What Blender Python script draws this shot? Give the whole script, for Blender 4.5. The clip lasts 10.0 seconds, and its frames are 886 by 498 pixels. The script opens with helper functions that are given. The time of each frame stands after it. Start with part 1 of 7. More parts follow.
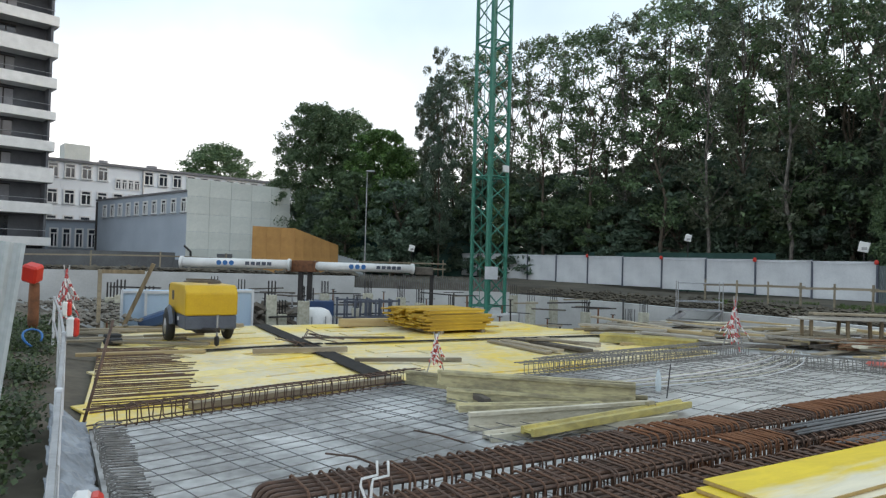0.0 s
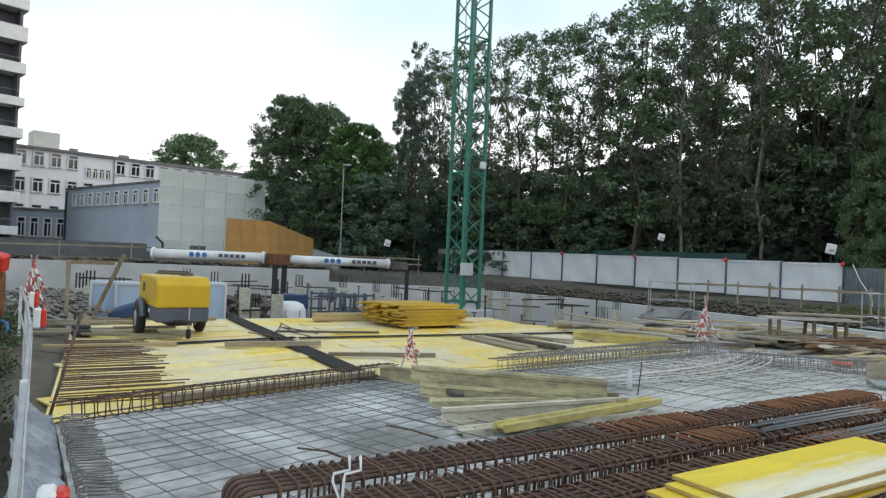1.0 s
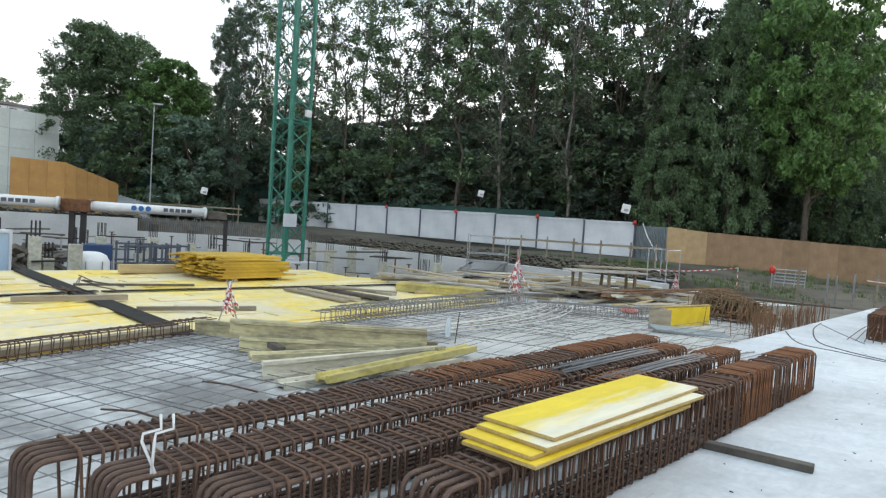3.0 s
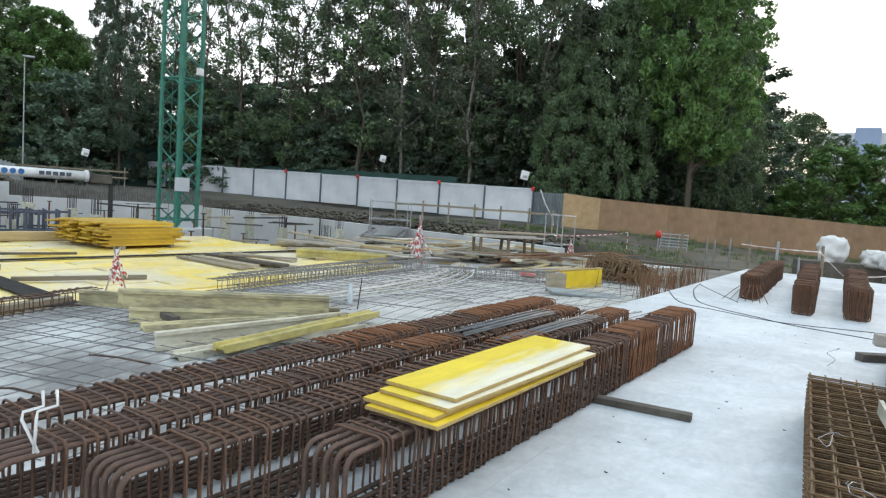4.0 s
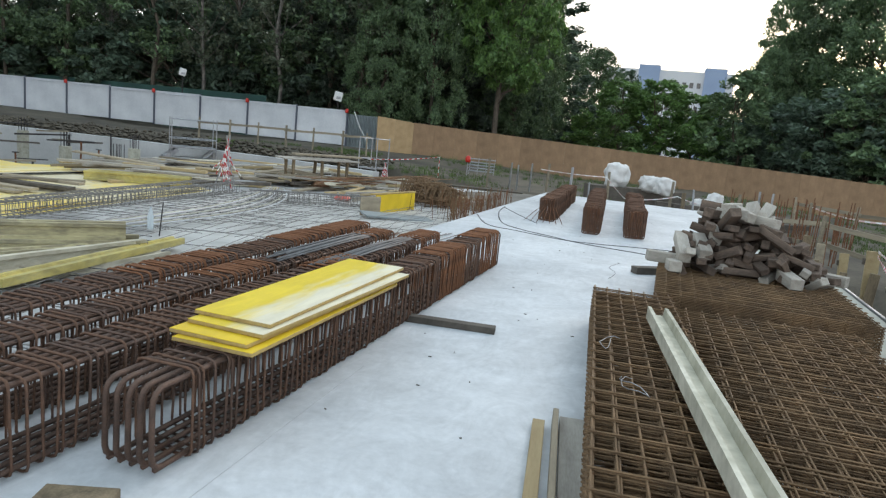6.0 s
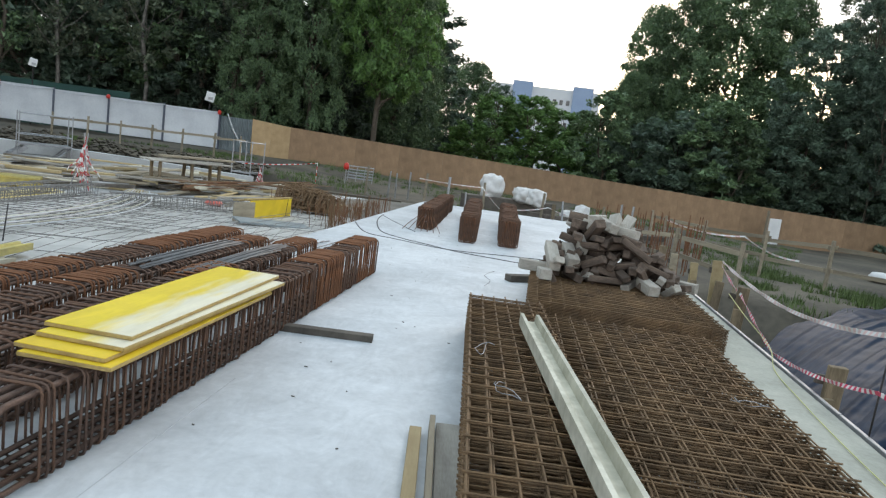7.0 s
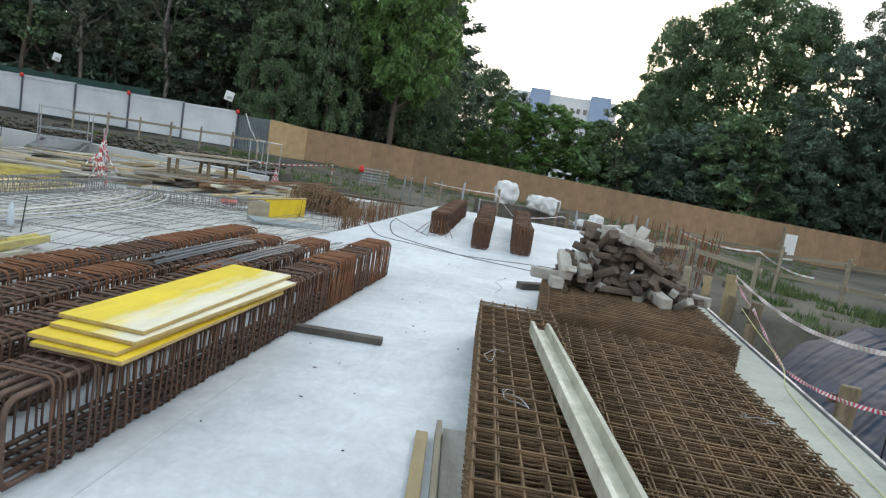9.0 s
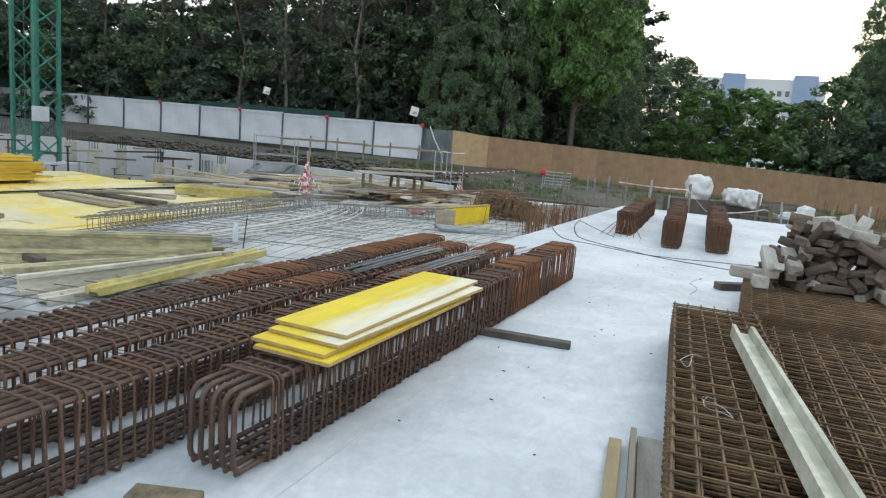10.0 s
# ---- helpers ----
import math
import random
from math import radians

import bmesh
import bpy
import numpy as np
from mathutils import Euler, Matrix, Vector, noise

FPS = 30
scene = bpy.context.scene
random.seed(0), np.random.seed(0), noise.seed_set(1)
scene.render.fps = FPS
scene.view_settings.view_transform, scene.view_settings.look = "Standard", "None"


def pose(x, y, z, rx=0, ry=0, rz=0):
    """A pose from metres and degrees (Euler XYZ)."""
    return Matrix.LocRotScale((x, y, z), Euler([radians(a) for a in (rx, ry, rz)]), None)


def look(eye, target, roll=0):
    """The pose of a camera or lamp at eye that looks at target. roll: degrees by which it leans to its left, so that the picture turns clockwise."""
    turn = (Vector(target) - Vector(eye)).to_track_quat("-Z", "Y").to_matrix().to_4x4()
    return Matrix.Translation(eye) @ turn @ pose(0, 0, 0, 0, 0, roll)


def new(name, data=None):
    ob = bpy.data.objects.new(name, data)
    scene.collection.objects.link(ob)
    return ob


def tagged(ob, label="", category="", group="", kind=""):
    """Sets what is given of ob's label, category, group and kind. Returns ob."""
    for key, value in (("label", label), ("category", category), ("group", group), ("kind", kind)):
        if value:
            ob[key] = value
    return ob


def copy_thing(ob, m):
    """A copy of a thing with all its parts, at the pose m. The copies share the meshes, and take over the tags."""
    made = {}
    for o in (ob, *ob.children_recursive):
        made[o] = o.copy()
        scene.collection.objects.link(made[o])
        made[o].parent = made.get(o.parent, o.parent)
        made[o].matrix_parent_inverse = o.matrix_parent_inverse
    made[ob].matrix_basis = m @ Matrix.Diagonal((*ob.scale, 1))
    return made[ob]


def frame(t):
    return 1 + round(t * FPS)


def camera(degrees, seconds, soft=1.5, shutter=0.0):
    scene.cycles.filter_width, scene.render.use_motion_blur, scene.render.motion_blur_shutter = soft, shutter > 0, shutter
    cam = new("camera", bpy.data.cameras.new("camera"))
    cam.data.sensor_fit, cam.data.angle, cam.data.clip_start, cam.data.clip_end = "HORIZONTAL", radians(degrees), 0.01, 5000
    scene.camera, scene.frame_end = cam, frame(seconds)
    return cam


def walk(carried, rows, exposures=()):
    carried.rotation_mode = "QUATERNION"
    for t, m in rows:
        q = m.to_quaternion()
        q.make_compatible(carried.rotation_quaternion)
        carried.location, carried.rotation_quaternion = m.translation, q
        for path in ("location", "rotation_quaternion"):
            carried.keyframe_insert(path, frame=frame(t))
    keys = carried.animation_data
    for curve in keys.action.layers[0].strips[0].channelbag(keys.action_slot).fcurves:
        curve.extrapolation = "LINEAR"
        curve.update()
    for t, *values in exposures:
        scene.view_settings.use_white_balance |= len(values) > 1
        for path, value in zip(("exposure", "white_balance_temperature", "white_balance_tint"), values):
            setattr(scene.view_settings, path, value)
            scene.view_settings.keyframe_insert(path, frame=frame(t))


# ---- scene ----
# camera: held by hand at eye height, turning where it stands
EYE = 1.72
cam = camera(66.73, 10.0, soft=1.3)
ROWS = [
    (0.0, 0.04, 1.31, 1.58),
    (0.5, -0.95, 1.23, 1.96),
    (1.0, -2.03, 1.00, 2.43),
    (1.5, -5.51, -0.18, 2.77),
    (2.0, -8.81, -1.41, 3.01),
    (2.5, -12.65, -1.68, 3.37),
    (4.0, -25.55, -4.61, 3.96),
    (4.5, -29.06, -6.07, 3.98),
    (5.0, -33.07, -7.32, 4.31),
    (5.5, -36.93, -8.83, 4.85),
    (6.0, -41.83, -9.77, 5.59),
    (7.5, -57.80, -6.44, 8.97),
    (8.0, -61.92, -5.70, 10.25),
    (8.5, -59.23, -6.41, 10.28),
    (9.0, -51.04, -7.63, 9.22),
    (9.5, -42.50, -8.91, 7.14),
    (10.0, -35.35, -9.22, 4.88),
]
walk(cam, [(t, pose(0, 0, EYE, 90 + pitch, 0, yaw) @ pose(0, 0, 0, 0, 0, roll)) for t, yaw, pitch, roll in ROWS], exposures=[(t, stops, 6800, 14.5) for t, stops in ((0.0, 0.66), (1.0, 0.70), (2.0, 0.88), (2.5, 0.98), (4.0, 1.10), (5.0, 1.0), (6.0, 0.87), (8.0, 0.94), (8.5, 0.98), (10.0, 0.98))])

# world: bright overcast evening sky
world = bpy.data.worlds.new("overcast_sky")
scene.world = world
world.use_nodes = True
wn, wl = world.node_tree.nodes, world.node_tree.links
wn.clear()
sky = wn.new("ShaderNodeTexSky")
sky.sky_type, sky.sun_disc = "NISHITA", False
sky.sun_elevation, sky.sun_rotation = radians(14), radians(75)
sky.air_density, sky.dust_density = 1.0, 2.0
dim = wn.new("ShaderNodeMixRGB")
dim.blend_type = "MULTIPLY"
dim.inputs[0].default_value = 1.0
dim.inputs[2].default_value = (0.14, 0.14, 0.14, 1)
wl.new(sky.outputs[0], dim.inputs[1])
cloud = wn.new("ShaderNodeTexNoise")
cloud.inputs["Scale"].default_value, cloud.inputs["Detail"].default_value = 2.2, 5
coords = wn.new("ShaderNodeTexCoord")
wl.new(coords.outputs["Generated"], cloud.inputs["Vector"])
veil = wn.new("ShaderNodeValToRGB")
veil.color_ramp.elements[0].position, veil.color_ramp.elements[1].position = 0.40, 0.62
veil.color_ramp.elements[0].color, veil.color_ramp.elements[1].color = (0.60, 0.60, 0.60, 1), (0.96, 0.96, 0.96, 1)
wl.new(cloud.outputs["Fac"], veil.inputs[0])
mixed = wn.new("ShaderNodeMixRGB")
split = wn.new("ShaderNodeSeparateXYZ")
wl.new(coords.outputs["Generated"], split.inputs[0])
height = wn.new("ShaderNodeMapRange")
height.inputs["From Min"].default_value, height.inputs["From Max"].default_value = 0.12, 0.34
wl.new(split.outputs["Z"], height.inputs["Value"])
shade = wn.new("ShaderNodeMixRGB")
shade.inputs[1].default_value, shade.inputs[2].default_value = (1.15, 1.18, 1.20, 1), (0.56, 0.72, 0.82, 1)
wl.new(height.outputs[0], shade.inputs[0])
wl.new(shade.outputs[0], mixed.inputs[2])
wl.new(veil.outputs[0], mixed.inputs[0])
wl.new(dim.outputs[0], mixed.inputs[1])
back = wn.new("ShaderNodeBackground")
back.inputs[1].default_value = 1.0
wl.new(mixed.outputs[0], back.inputs[0])
out = wn.new("ShaderNodeOutputWorld")
wl.new(back.outputs[0], out.inputs[0])
lamp = bpy.data.lights.new("sun", "SUN")
lamp.energy, lamp.angle, lamp.color = 0.5, radians(25), (1.0, 0.95, 0.88)
sun = new("sun", lamp)
sun.matrix_world = look((0, 0, 60), (-60 * math.sin(radians(75)), -60 * math.cos(radians(75)), 28))


# ---- materials ----
def mat(name, col, col2=None, rough=0.8, metal=0.0, scale=6.0, fine=60.0, bump=0.25, spread=0.0, spec=0.4, stretch=None, alpha=None, contrast=1.0, glow=0.0):
    """Two-scale noise between two colours, fine relief, and a shift of brightness from object to object."""
    m = bpy.data.materials.new(name)
    m.use_nodes = True
    nt, lk = m.node_tree.nodes, m.node_tree.links
    bsdf = nt["Principled BSDF"]
    col2 = col2 or tuple(c * 0.72 for c in col)
    tc = nt.new("ShaderNodeTexCoord")
    mp = nt.new("ShaderNodeMapping")
    lk.new(tc.outputs["Object"], mp.inputs[0])
    if stretch:
        mp.inputs["Scale"].default_value = stretch
    n1, n2 = nt.new("ShaderNodeTexNoise"), nt.new("ShaderNodeTexNoise")
    for n, s, dt in ((n1, scale, 4), (n2, fine, 3)):
        n.inputs["Scale"].default_value, n.inputs["Detail"].default_value = s, dt
        lk.new(mp.outputs[0], n.inputs["Vector"])
    add = nt.new("ShaderNodeMath")
    add.operation = "MULTIPLY_ADD"
    lk.new(n2.outputs["Fac"], add.inputs[0])
    add.inputs[1].default_value = 0.45
    lk.new(n1.outputs["Fac"], add.inputs[2])
    ramp = nt.new("ShaderNodeValToRGB")
    w = 0.22 / contrast
    ramp.color_ramp.elements[0].position, ramp.color_ramp.elements[1].position = 0.72 - w, 0.72 + w
    ramp.color_ramp.elements[0].color, ramp.color_ramp.elements[1].color = (*col2, 1), (*col, 1)
    lk.new(add.outputs[0], ramp.inputs[0])
    last = ramp.outputs[0]
    if spread:
        oi = nt.new("ShaderNodeObjectInfo")
        mr = nt.new("ShaderNodeMapRange")
        mr.inputs["To Min"].default_value, mr.inputs["To Max"].default_value = 1 - spread, 1 + spread
        lk.new(oi.outputs["Random"], mr.inputs["Value"])
        hv = nt.new("ShaderNodeHueSaturation")
        lk.new(mr.outputs[0], hv.inputs["Value"])
        lk.new(last, hv.inputs["Color"])
        last = hv.outputs[0]
    lk.new(last, bsdf.inputs["Base Color"])
    bsdf.inputs["Roughness"].default_value, bsdf.inputs["Metallic"].default_value = rough, metal
    bsdf.inputs["Specular IOR Level"].default_value = spec
    if bump:
        bp = nt.new("ShaderNodeBump")
        bp.inputs["Strength"].default_value, bp.inputs["Distance"].default_value = bump, 0.02
        lk.new(add.outputs[0], bp.inputs["Height"])
        lk.new(bp.outputs[0], bsdf.inputs["Normal"])
    if alpha is not None:
        bsdf.inputs["Alpha"].default_value = alpha
    if glow:
        lk.new(last, bsdf.inputs["Emission Color"])
        bsdf.inputs["Emission Strength"].default_value = glow
    return m


def leafmat(name, col, col2):
    """Foliage: every leaf clump its own green, light passing through."""
    m = bpy.data.materials.new(name)
    m.use_nodes = True
    nt, lk = m.node_tree.nodes, m.node_tree.links
    bsdf = nt["Principled BSDF"]
    geo = nt.new("ShaderNodeNewGeometry")
    ramp = nt.new("ShaderNodeValToRGB")
    ramp.color_ramp.elements[0].color, ramp.color_ramp.elements[1].color = (*col2, 1), (*col, 1)
    lk.new(geo.outputs["Random Per Island"], ramp.inputs[0])
    oi = nt.new("ShaderNodeObjectInfo")
    mr = nt.new("ShaderNodeMapRange")
    mr.inputs["To Min"].default_value, mr.inputs["To Max"].default_value = 0.75, 1.25
    lk.new(oi.outputs["Random"], mr.inputs["Value"])
    hv = nt.new("ShaderNodeHueSaturation")
    lk.new(mr.outputs[0], hv.inputs["Value"])
    lk.new(ramp.outputs[0], hv.inputs["Color"])
    lk.new(hv.outputs[0], bsdf.inputs["Base Color"])
    bsdf.inputs["Roughness"].default_value = 0.5
    bsdf.inputs["Specular IOR Level"].default_value = 0.5
    tr = nt.new("ShaderNodeBsdfTranslucent")
    lk.new(hv.outputs[0], tr.inputs["Color"])
    mx = nt.new("ShaderNodeMixShader")
    mx.inputs[0].default_value = 0.28
    lk.new(bsdf.outputs[0], mx.inputs[1])
    lk.new(tr.outputs[0], mx.inputs[2])
    lk.new(mx.outputs[0], nt["Material Output"].inputs[0])
    return m


M_SLAB = mat("fresh_concrete", (0.64, 0.66, 0.675), (0.53, 0.555, 0.575), 0.7, scale=0.8, fine=22, bump=0.12, contrast=1.1)


def weathered(m, low, high, scale, stretch, distortion=1.2):
    """Lays a second, blotchy layer of wear over a material's colour."""
    nt, lk = m.node_tree.nodes, m.node_tree.links
    bsdf = nt["Principled BSDF"]
    base = bsdf.inputs["Base Color"].links[0].from_socket
    mp, ns, rp, mx = nt.new("ShaderNodeMapping"), nt.new("ShaderNodeTexNoise"), nt.new("ShaderNodeMapRange"), nt.new("ShaderNodeMixRGB")
    lk.new(nt["Texture Coordinate"].outputs["Object"], mp.inputs[0])
    mp.inputs["Scale"].default_value = stretch
    mp.inputs["Rotation"].default_value = (0, 0, 0.5)
    lk.new(mp.outputs[0], ns.inputs["Vector"])
    ns.inputs["Scale"].default_value, ns.inputs["Detail"].default_value = scale, 8
    ns.inputs["Roughness"].default_value, ns.inputs["Distortion"].default_value = 0.68, distortion
    rp.inputs["From Min"].default_value, rp.inputs["From Max"].default_value = 0.32, 0.62
    rp.inputs["To Min"].default_value, rp.inputs["To Max"].default_value = low, high
    lk.new(ns.outputs["Fac"], rp.inputs["Value"])
    mx.blend_type = "MULTIPLY"
    mx.inputs[0].default_value = 1.0
    lk.new(base, mx.inputs[1])
    lk.new(rp.outputs[0], mx.inputs[2])
    lk.new(mx.outputs[0], bsdf.inputs["Base Color"])
    return m


weathered(M_SLAB, 0.83, 1.05, 0.55, (1, 1, 1))
weathered(M_SLAB, 0.88, 1.03, 1.8, (0.7, 1.5, 1), 3.5)
weathered(M_SLAB, 0.92, 1.02, 6.0, (1, 0.5, 1), 0.6)
M_CONC = mat("grey_concrete", (0.56, 0.56, 0.555), (0.42, 0.42, 0.415), 0.9, scale=0.6, fine=14, bump=0.2)
M_CONCPALE = mat("pale_concrete", (0.58, 0.555, 0.46), (0.36, 0.345, 0.27), 0.9, scale=3.0, fine=12, bump=0.2, spread=0.12, contrast=1.1)
M_STRIP = weathered(mat("beige_edge_concrete", (0.43, 0.43, 0.37), (0.31, 0.315, 0.27), 0.9, scale=1.6, fine=24, bump=0.3), 0.8, 1.08, 1.2, (1, 1, 1))
M_REBAR = mat("weathered_rebar", (0.145, 0.086, 0.062), (0.064, 0.043, 0.035), 0.55, 0.4, scale=8, fine=90, bump=0.5)
M_RUST = mat("rusty_rebar", (0.245, 0.105, 0.050), (0.112, 0.054, 0.031), 0.8, 0.2, scale=7, fine=80, bump=0.5)
M_BROWNBAR = mat("brown_rebar", (0.180, 0.096, 0.060), (0.080, 0.047, 0.034), 0.7, 0.25, scale=7, fine=80, bump=0.5)
M_MATRUST = mat("rusty_mesh_wire", (0.265, 0.165, 0.088), (0.115, 0.074, 0.043), 0.8, 0.2, scale=5, fine=70, bump=0.4)
M_DUSTBAR = mat("dusty_rebar", (0.30, 0.29, 0.275), (0.15, 0.14, 0.13), 0.8, 0.2, scale=3, fine=40, bump=0.3)
M_GREYBAR = mat("grey_rebar", (0.21, 0.21, 0.215), (0.11, 0.105, 0.10), 0.6, 0.4, scale=4, fine=60, bump=0.3)
M_YPLY = mat("yellow_formwork_ply", (0.80, 0.585, 0.10), (0.68, 0.60, 0.42), 0.5, scale=0.42, fine=9, bump=0.06, spread=0.06, contrast=1.7)
M_YPLYWORN = mat("worn_formwork_ply", (0.78, 0.62, 0.20), (0.68, 0.60, 0.42), 0.6, scale=0.6, fine=20, bump=0.08, spread=0.1)


def by_place(m):
    """Lets stains run on from panel to panel."""
    geo = m.node_tree.nodes.new("ShaderNodeNewGeometry")
    m.node_tree.links.new(geo.outputs["Position"], m.node_tree.nodes["Mapping"].inputs[0])


by_place(M_YPLY)
by_place(M_YPLYWORN)
for m in (M_YPLY, M_YPLYWORN):
    weathered(m, 0.84, 1.03, 1.6, (1, 1, 1))
M_YNEW = mat("bright_formwork_ply", (0.82, 0.58, 0.03), (0.74, 0.50, 0.03), 0.4, scale=3, fine=40, bump=0.05)
weathered(M_YNEW, 0.84, 1.03, 1.5, (1, 2, 1))
M_EDGE = mat("raw_ply_edge", (0.46, 0.33, 0.12), (0.30, 0.205, 0.08), 0.8, scale=8, fine=60)
M_HBEAMDEEP = mat("ochre_formwork_beam", (0.56, 0.36, 0.03), (0.36, 0.22, 0.03), 0.6, scale=5, fine=40, spread=0.25, stretch=(0.3, 1, 1))
# near-black colour that stands in for shade inside the deck joints
M_JOINT = mat("joint_shade_black", (0.022, 0.020, 0.018), (0.012, 0.011, 0.010), 0.95, scale=4, fine=30, bump=0.2)
M_HBEAM = mat("formwork_beam_yellow", (0.60, 0.49, 0.14), (0.40, 0.36, 0.17), 0.7, scale=6, fine=40, spread=0.15, stretch=(0.3, 1, 1))
weathered(M_HBEAM, 0.62, 1.06, 2.0, (1, 2, 1))
M_HBEAMOLD = mat("weathered_formwork_beam", (0.52, 0.46, 0.27), (0.25, 0.22, 0.145), 0.85, scale=7, fine=40, contrast=1.5, spread=0.2, stretch=(0.3, 1, 1))
M_WOOD = mat("grey_timber", (0.33, 0.28, 0.20), (0.20, 0.165, 0.12), 0.85, scale=5, fine=50, spread=0.25, stretch=(0.25, 2, 2))
M_WOODNEW = mat("fresh_timber", (0.46, 0.36, 0.20), (0.34, 0.25, 0.13), 0.8, scale=5, fine=50, spread=0.2, stretch=(0.25, 2, 2))
M_WOODDARK = mat("dark_timber", (0.14, 0.12, 0.10), (0.075, 0.065, 0.055), 0.9, scale=5, fine=50, spread=0.2)
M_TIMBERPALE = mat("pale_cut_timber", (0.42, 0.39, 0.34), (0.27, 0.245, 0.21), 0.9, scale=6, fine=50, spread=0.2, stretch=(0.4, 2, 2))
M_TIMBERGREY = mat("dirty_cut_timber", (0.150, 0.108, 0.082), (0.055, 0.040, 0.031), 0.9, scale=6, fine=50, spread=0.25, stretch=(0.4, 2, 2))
M_GREEN = mat("crane_green_paint", (0.035, 0.21, 0.15), (0.025, 0.13, 0.095), 0.5, scale=2, fine=30, bump=0.1)
M_WHITE = mat("white_paint", (0.76, 0.76, 0.75), (0.62, 0.62, 0.61), 0.5, scale=1.5, fine=20, bump=0.05)
M_OFFWHITE = mat("dirty_white_sheet", (0.62, 0.64, 0.66), (0.47, 0.49, 0.52), 0.5, scale=0.8, fine=12, bump=0.06, spread=0.07)
M_GREYSHEET = mat("corrugated_grey_sheet", (0.33, 0.37, 0.38), (0.22, 0.25, 0.26), 0.5, 0.3, scale=1, fine=14, bump=0.06)
M_DARK = mat("dark_steel", (0.05, 0.045, 0.045), (0.03, 0.028, 0.028), 0.6, 0.3, scale=3, fine=40)
M_GALV = mat("galvanised_steel", (0.42, 0.43, 0.44), (0.28, 0.28, 0.29), 0.45, 0.7, scale=4, fine=40, bump=0.1)
M_RUBBER = mat("tyre_rubber", (0.03, 0.03, 0.03), (0.02, 0.02, 0.02), 0.85, scale=9, fine=60)
M_COMPY = mat("machine_yellow", (0.62, 0.40, 0.012), (0.50, 0.31, 0.012), 0.4, scale=1.5, fine=30, bump=0.04)
M_COMPG = mat("machine_dark_grey", (0.095, 0.110, 0.145), (0.06, 0.068, 0.09), 0.5, scale=2, fine=40, bump=0.05)
M_RED = mat("red_plastic", (0.60, 0.035, 0.02), (0.48, 0.03, 0.02), 0.4, scale=3, fine=30, bump=0.03)
M_TAPECRIM = mat("crimson_tape", (0.60, 0.02, 0.085), (0.50, 0.02, 0.07), 0.4, scale=3, fine=30, bump=0.0)
M_POSTOLD = mat("rough_brown_post", (0.25, 0.19, 0.12), (0.11, 0.085, 0.055), 0.9, scale=6, fine=50, spread=0.2, stretch=(2, 2, 0.3))
M_TAPERED = mat("dull_red_tape", (0.52, 0.05, 0.05), (0.42, 0.07, 0.07), 0.5, scale=3, fine=30, bump=0.0)
M_TAPEPINK = mat("faded_tape", (0.68, 0.50, 0.48), (0.60, 0.42, 0.40), 0.5, scale=3, fine=30, bump=0.0)
M_BLUE = mat("blue_plastic", (0.03, 0.16, 0.42), (0.02, 0.11, 0.3), 0.4, scale=3, fine=30, bump=0.03)
M_BLUEDARK = mat("dark_blue_paint", (0.03, 0.07, 0.17), (0.02, 0.05, 0.12), 0.45, scale=2, fine=30, bump=0.03)
M_CABIN = mat("pale_blue_cabin_wall", (0.42, 0.55, 0.68), (0.36, 0.47, 0.60), 0.5, scale=0.8, fine=18, bump=0.05)
M_TARP = mat("dark_plastic_sheet", (0.006, 0.025, 0.056), (0.003, 0.012, 0.028), 0.45, scale=1.5, fine=14, bump=0.2, spec=0.06)
M_BEAMSTAIN = mat("cement_stained_beam", (0.62, 0.58, 0.47), (0.40, 0.36, 0.27), 0.9, scale=6, fine=40, spread=0.2, stretch=(0.35, 1, 1), contrast=1.4)
M_OSB = mat("osb_board", (0.33, 0.21, 0.122), (0.24, 0.148, 0.085), 0.8, scale=2.0, fine=30, bump=0.15, spread=0.10)
M_OSBPALE = mat("pale_osb_board", (0.47, 0.325, 0.175), (0.35, 0.23, 0.12), 0.8, scale=2.5, fine=30, bump=0.15, spread=0.08)
weathered(M_OSB, 0.82, 1.08, 0.9, (1, 1, 0.4))
M_OSBORANGE = mat("orange_osb_board", (0.528, 0.290, 0.097), (0.396, 0.202, 0.070), 0.8, scale=1.5, fine=30, bump=0.1, spread=0.08)
M_SOIL = mat("site_soil", (0.135, 0.115, 0.085), (0.055, 0.048, 0.038), 0.95, scale=0.5, fine=7, bump=0.6)
M_MUD = mat("grey_brown_mud", (0.22, 0.20, 0.17), (0.11, 0.10, 0.085), 0.95, scale=1.5, fine=16, bump=0.6)
M_GRASS = mat("grass", (0.12, 0.17, 0.05), (0.055, 0.085, 0.03), 0.8, scale=1, fine=18, bump=0.4)
M_BARK = mat("bark", (0.12, 0.095, 0.07), (0.055, 0.045, 0.035), 0.9, scale=4, fine=40, bump=0.6)
M_BIRCH = mat("birch_bark", (0.21, 0.19, 0.165), (0.075, 0.066, 0.058), 0.8, scale=3, fine=25, bump=0.3, contrast=1.6)
M_NET = mat("green_net", (0.028, 0.080, 0.066), (0.015, 0.046, 0.040), 0.8, scale=1, fine=20, bump=0.1)
M_PLASTER = mat("white_plaster", (0.806, 0.832, 0.858), (0.702, 0.728, 0.754), 0.85, scale=0.4, fine=8, bump=0.04)
M_PLASTERBLUE = mat("blue_grey_plaster", (0.42, 0.48, 0.55), (0.35, 0.40, 0.47), 0.85, scale=0.4, fine=8, bump=0.04)
M_PANELGREY = mat("pale_wall_cladding", (0.728, 0.741, 0.689), (0.572, 0.598, 0.559), 0.7, scale=0.5, fine=6, bump=0.05, spread=0.07)
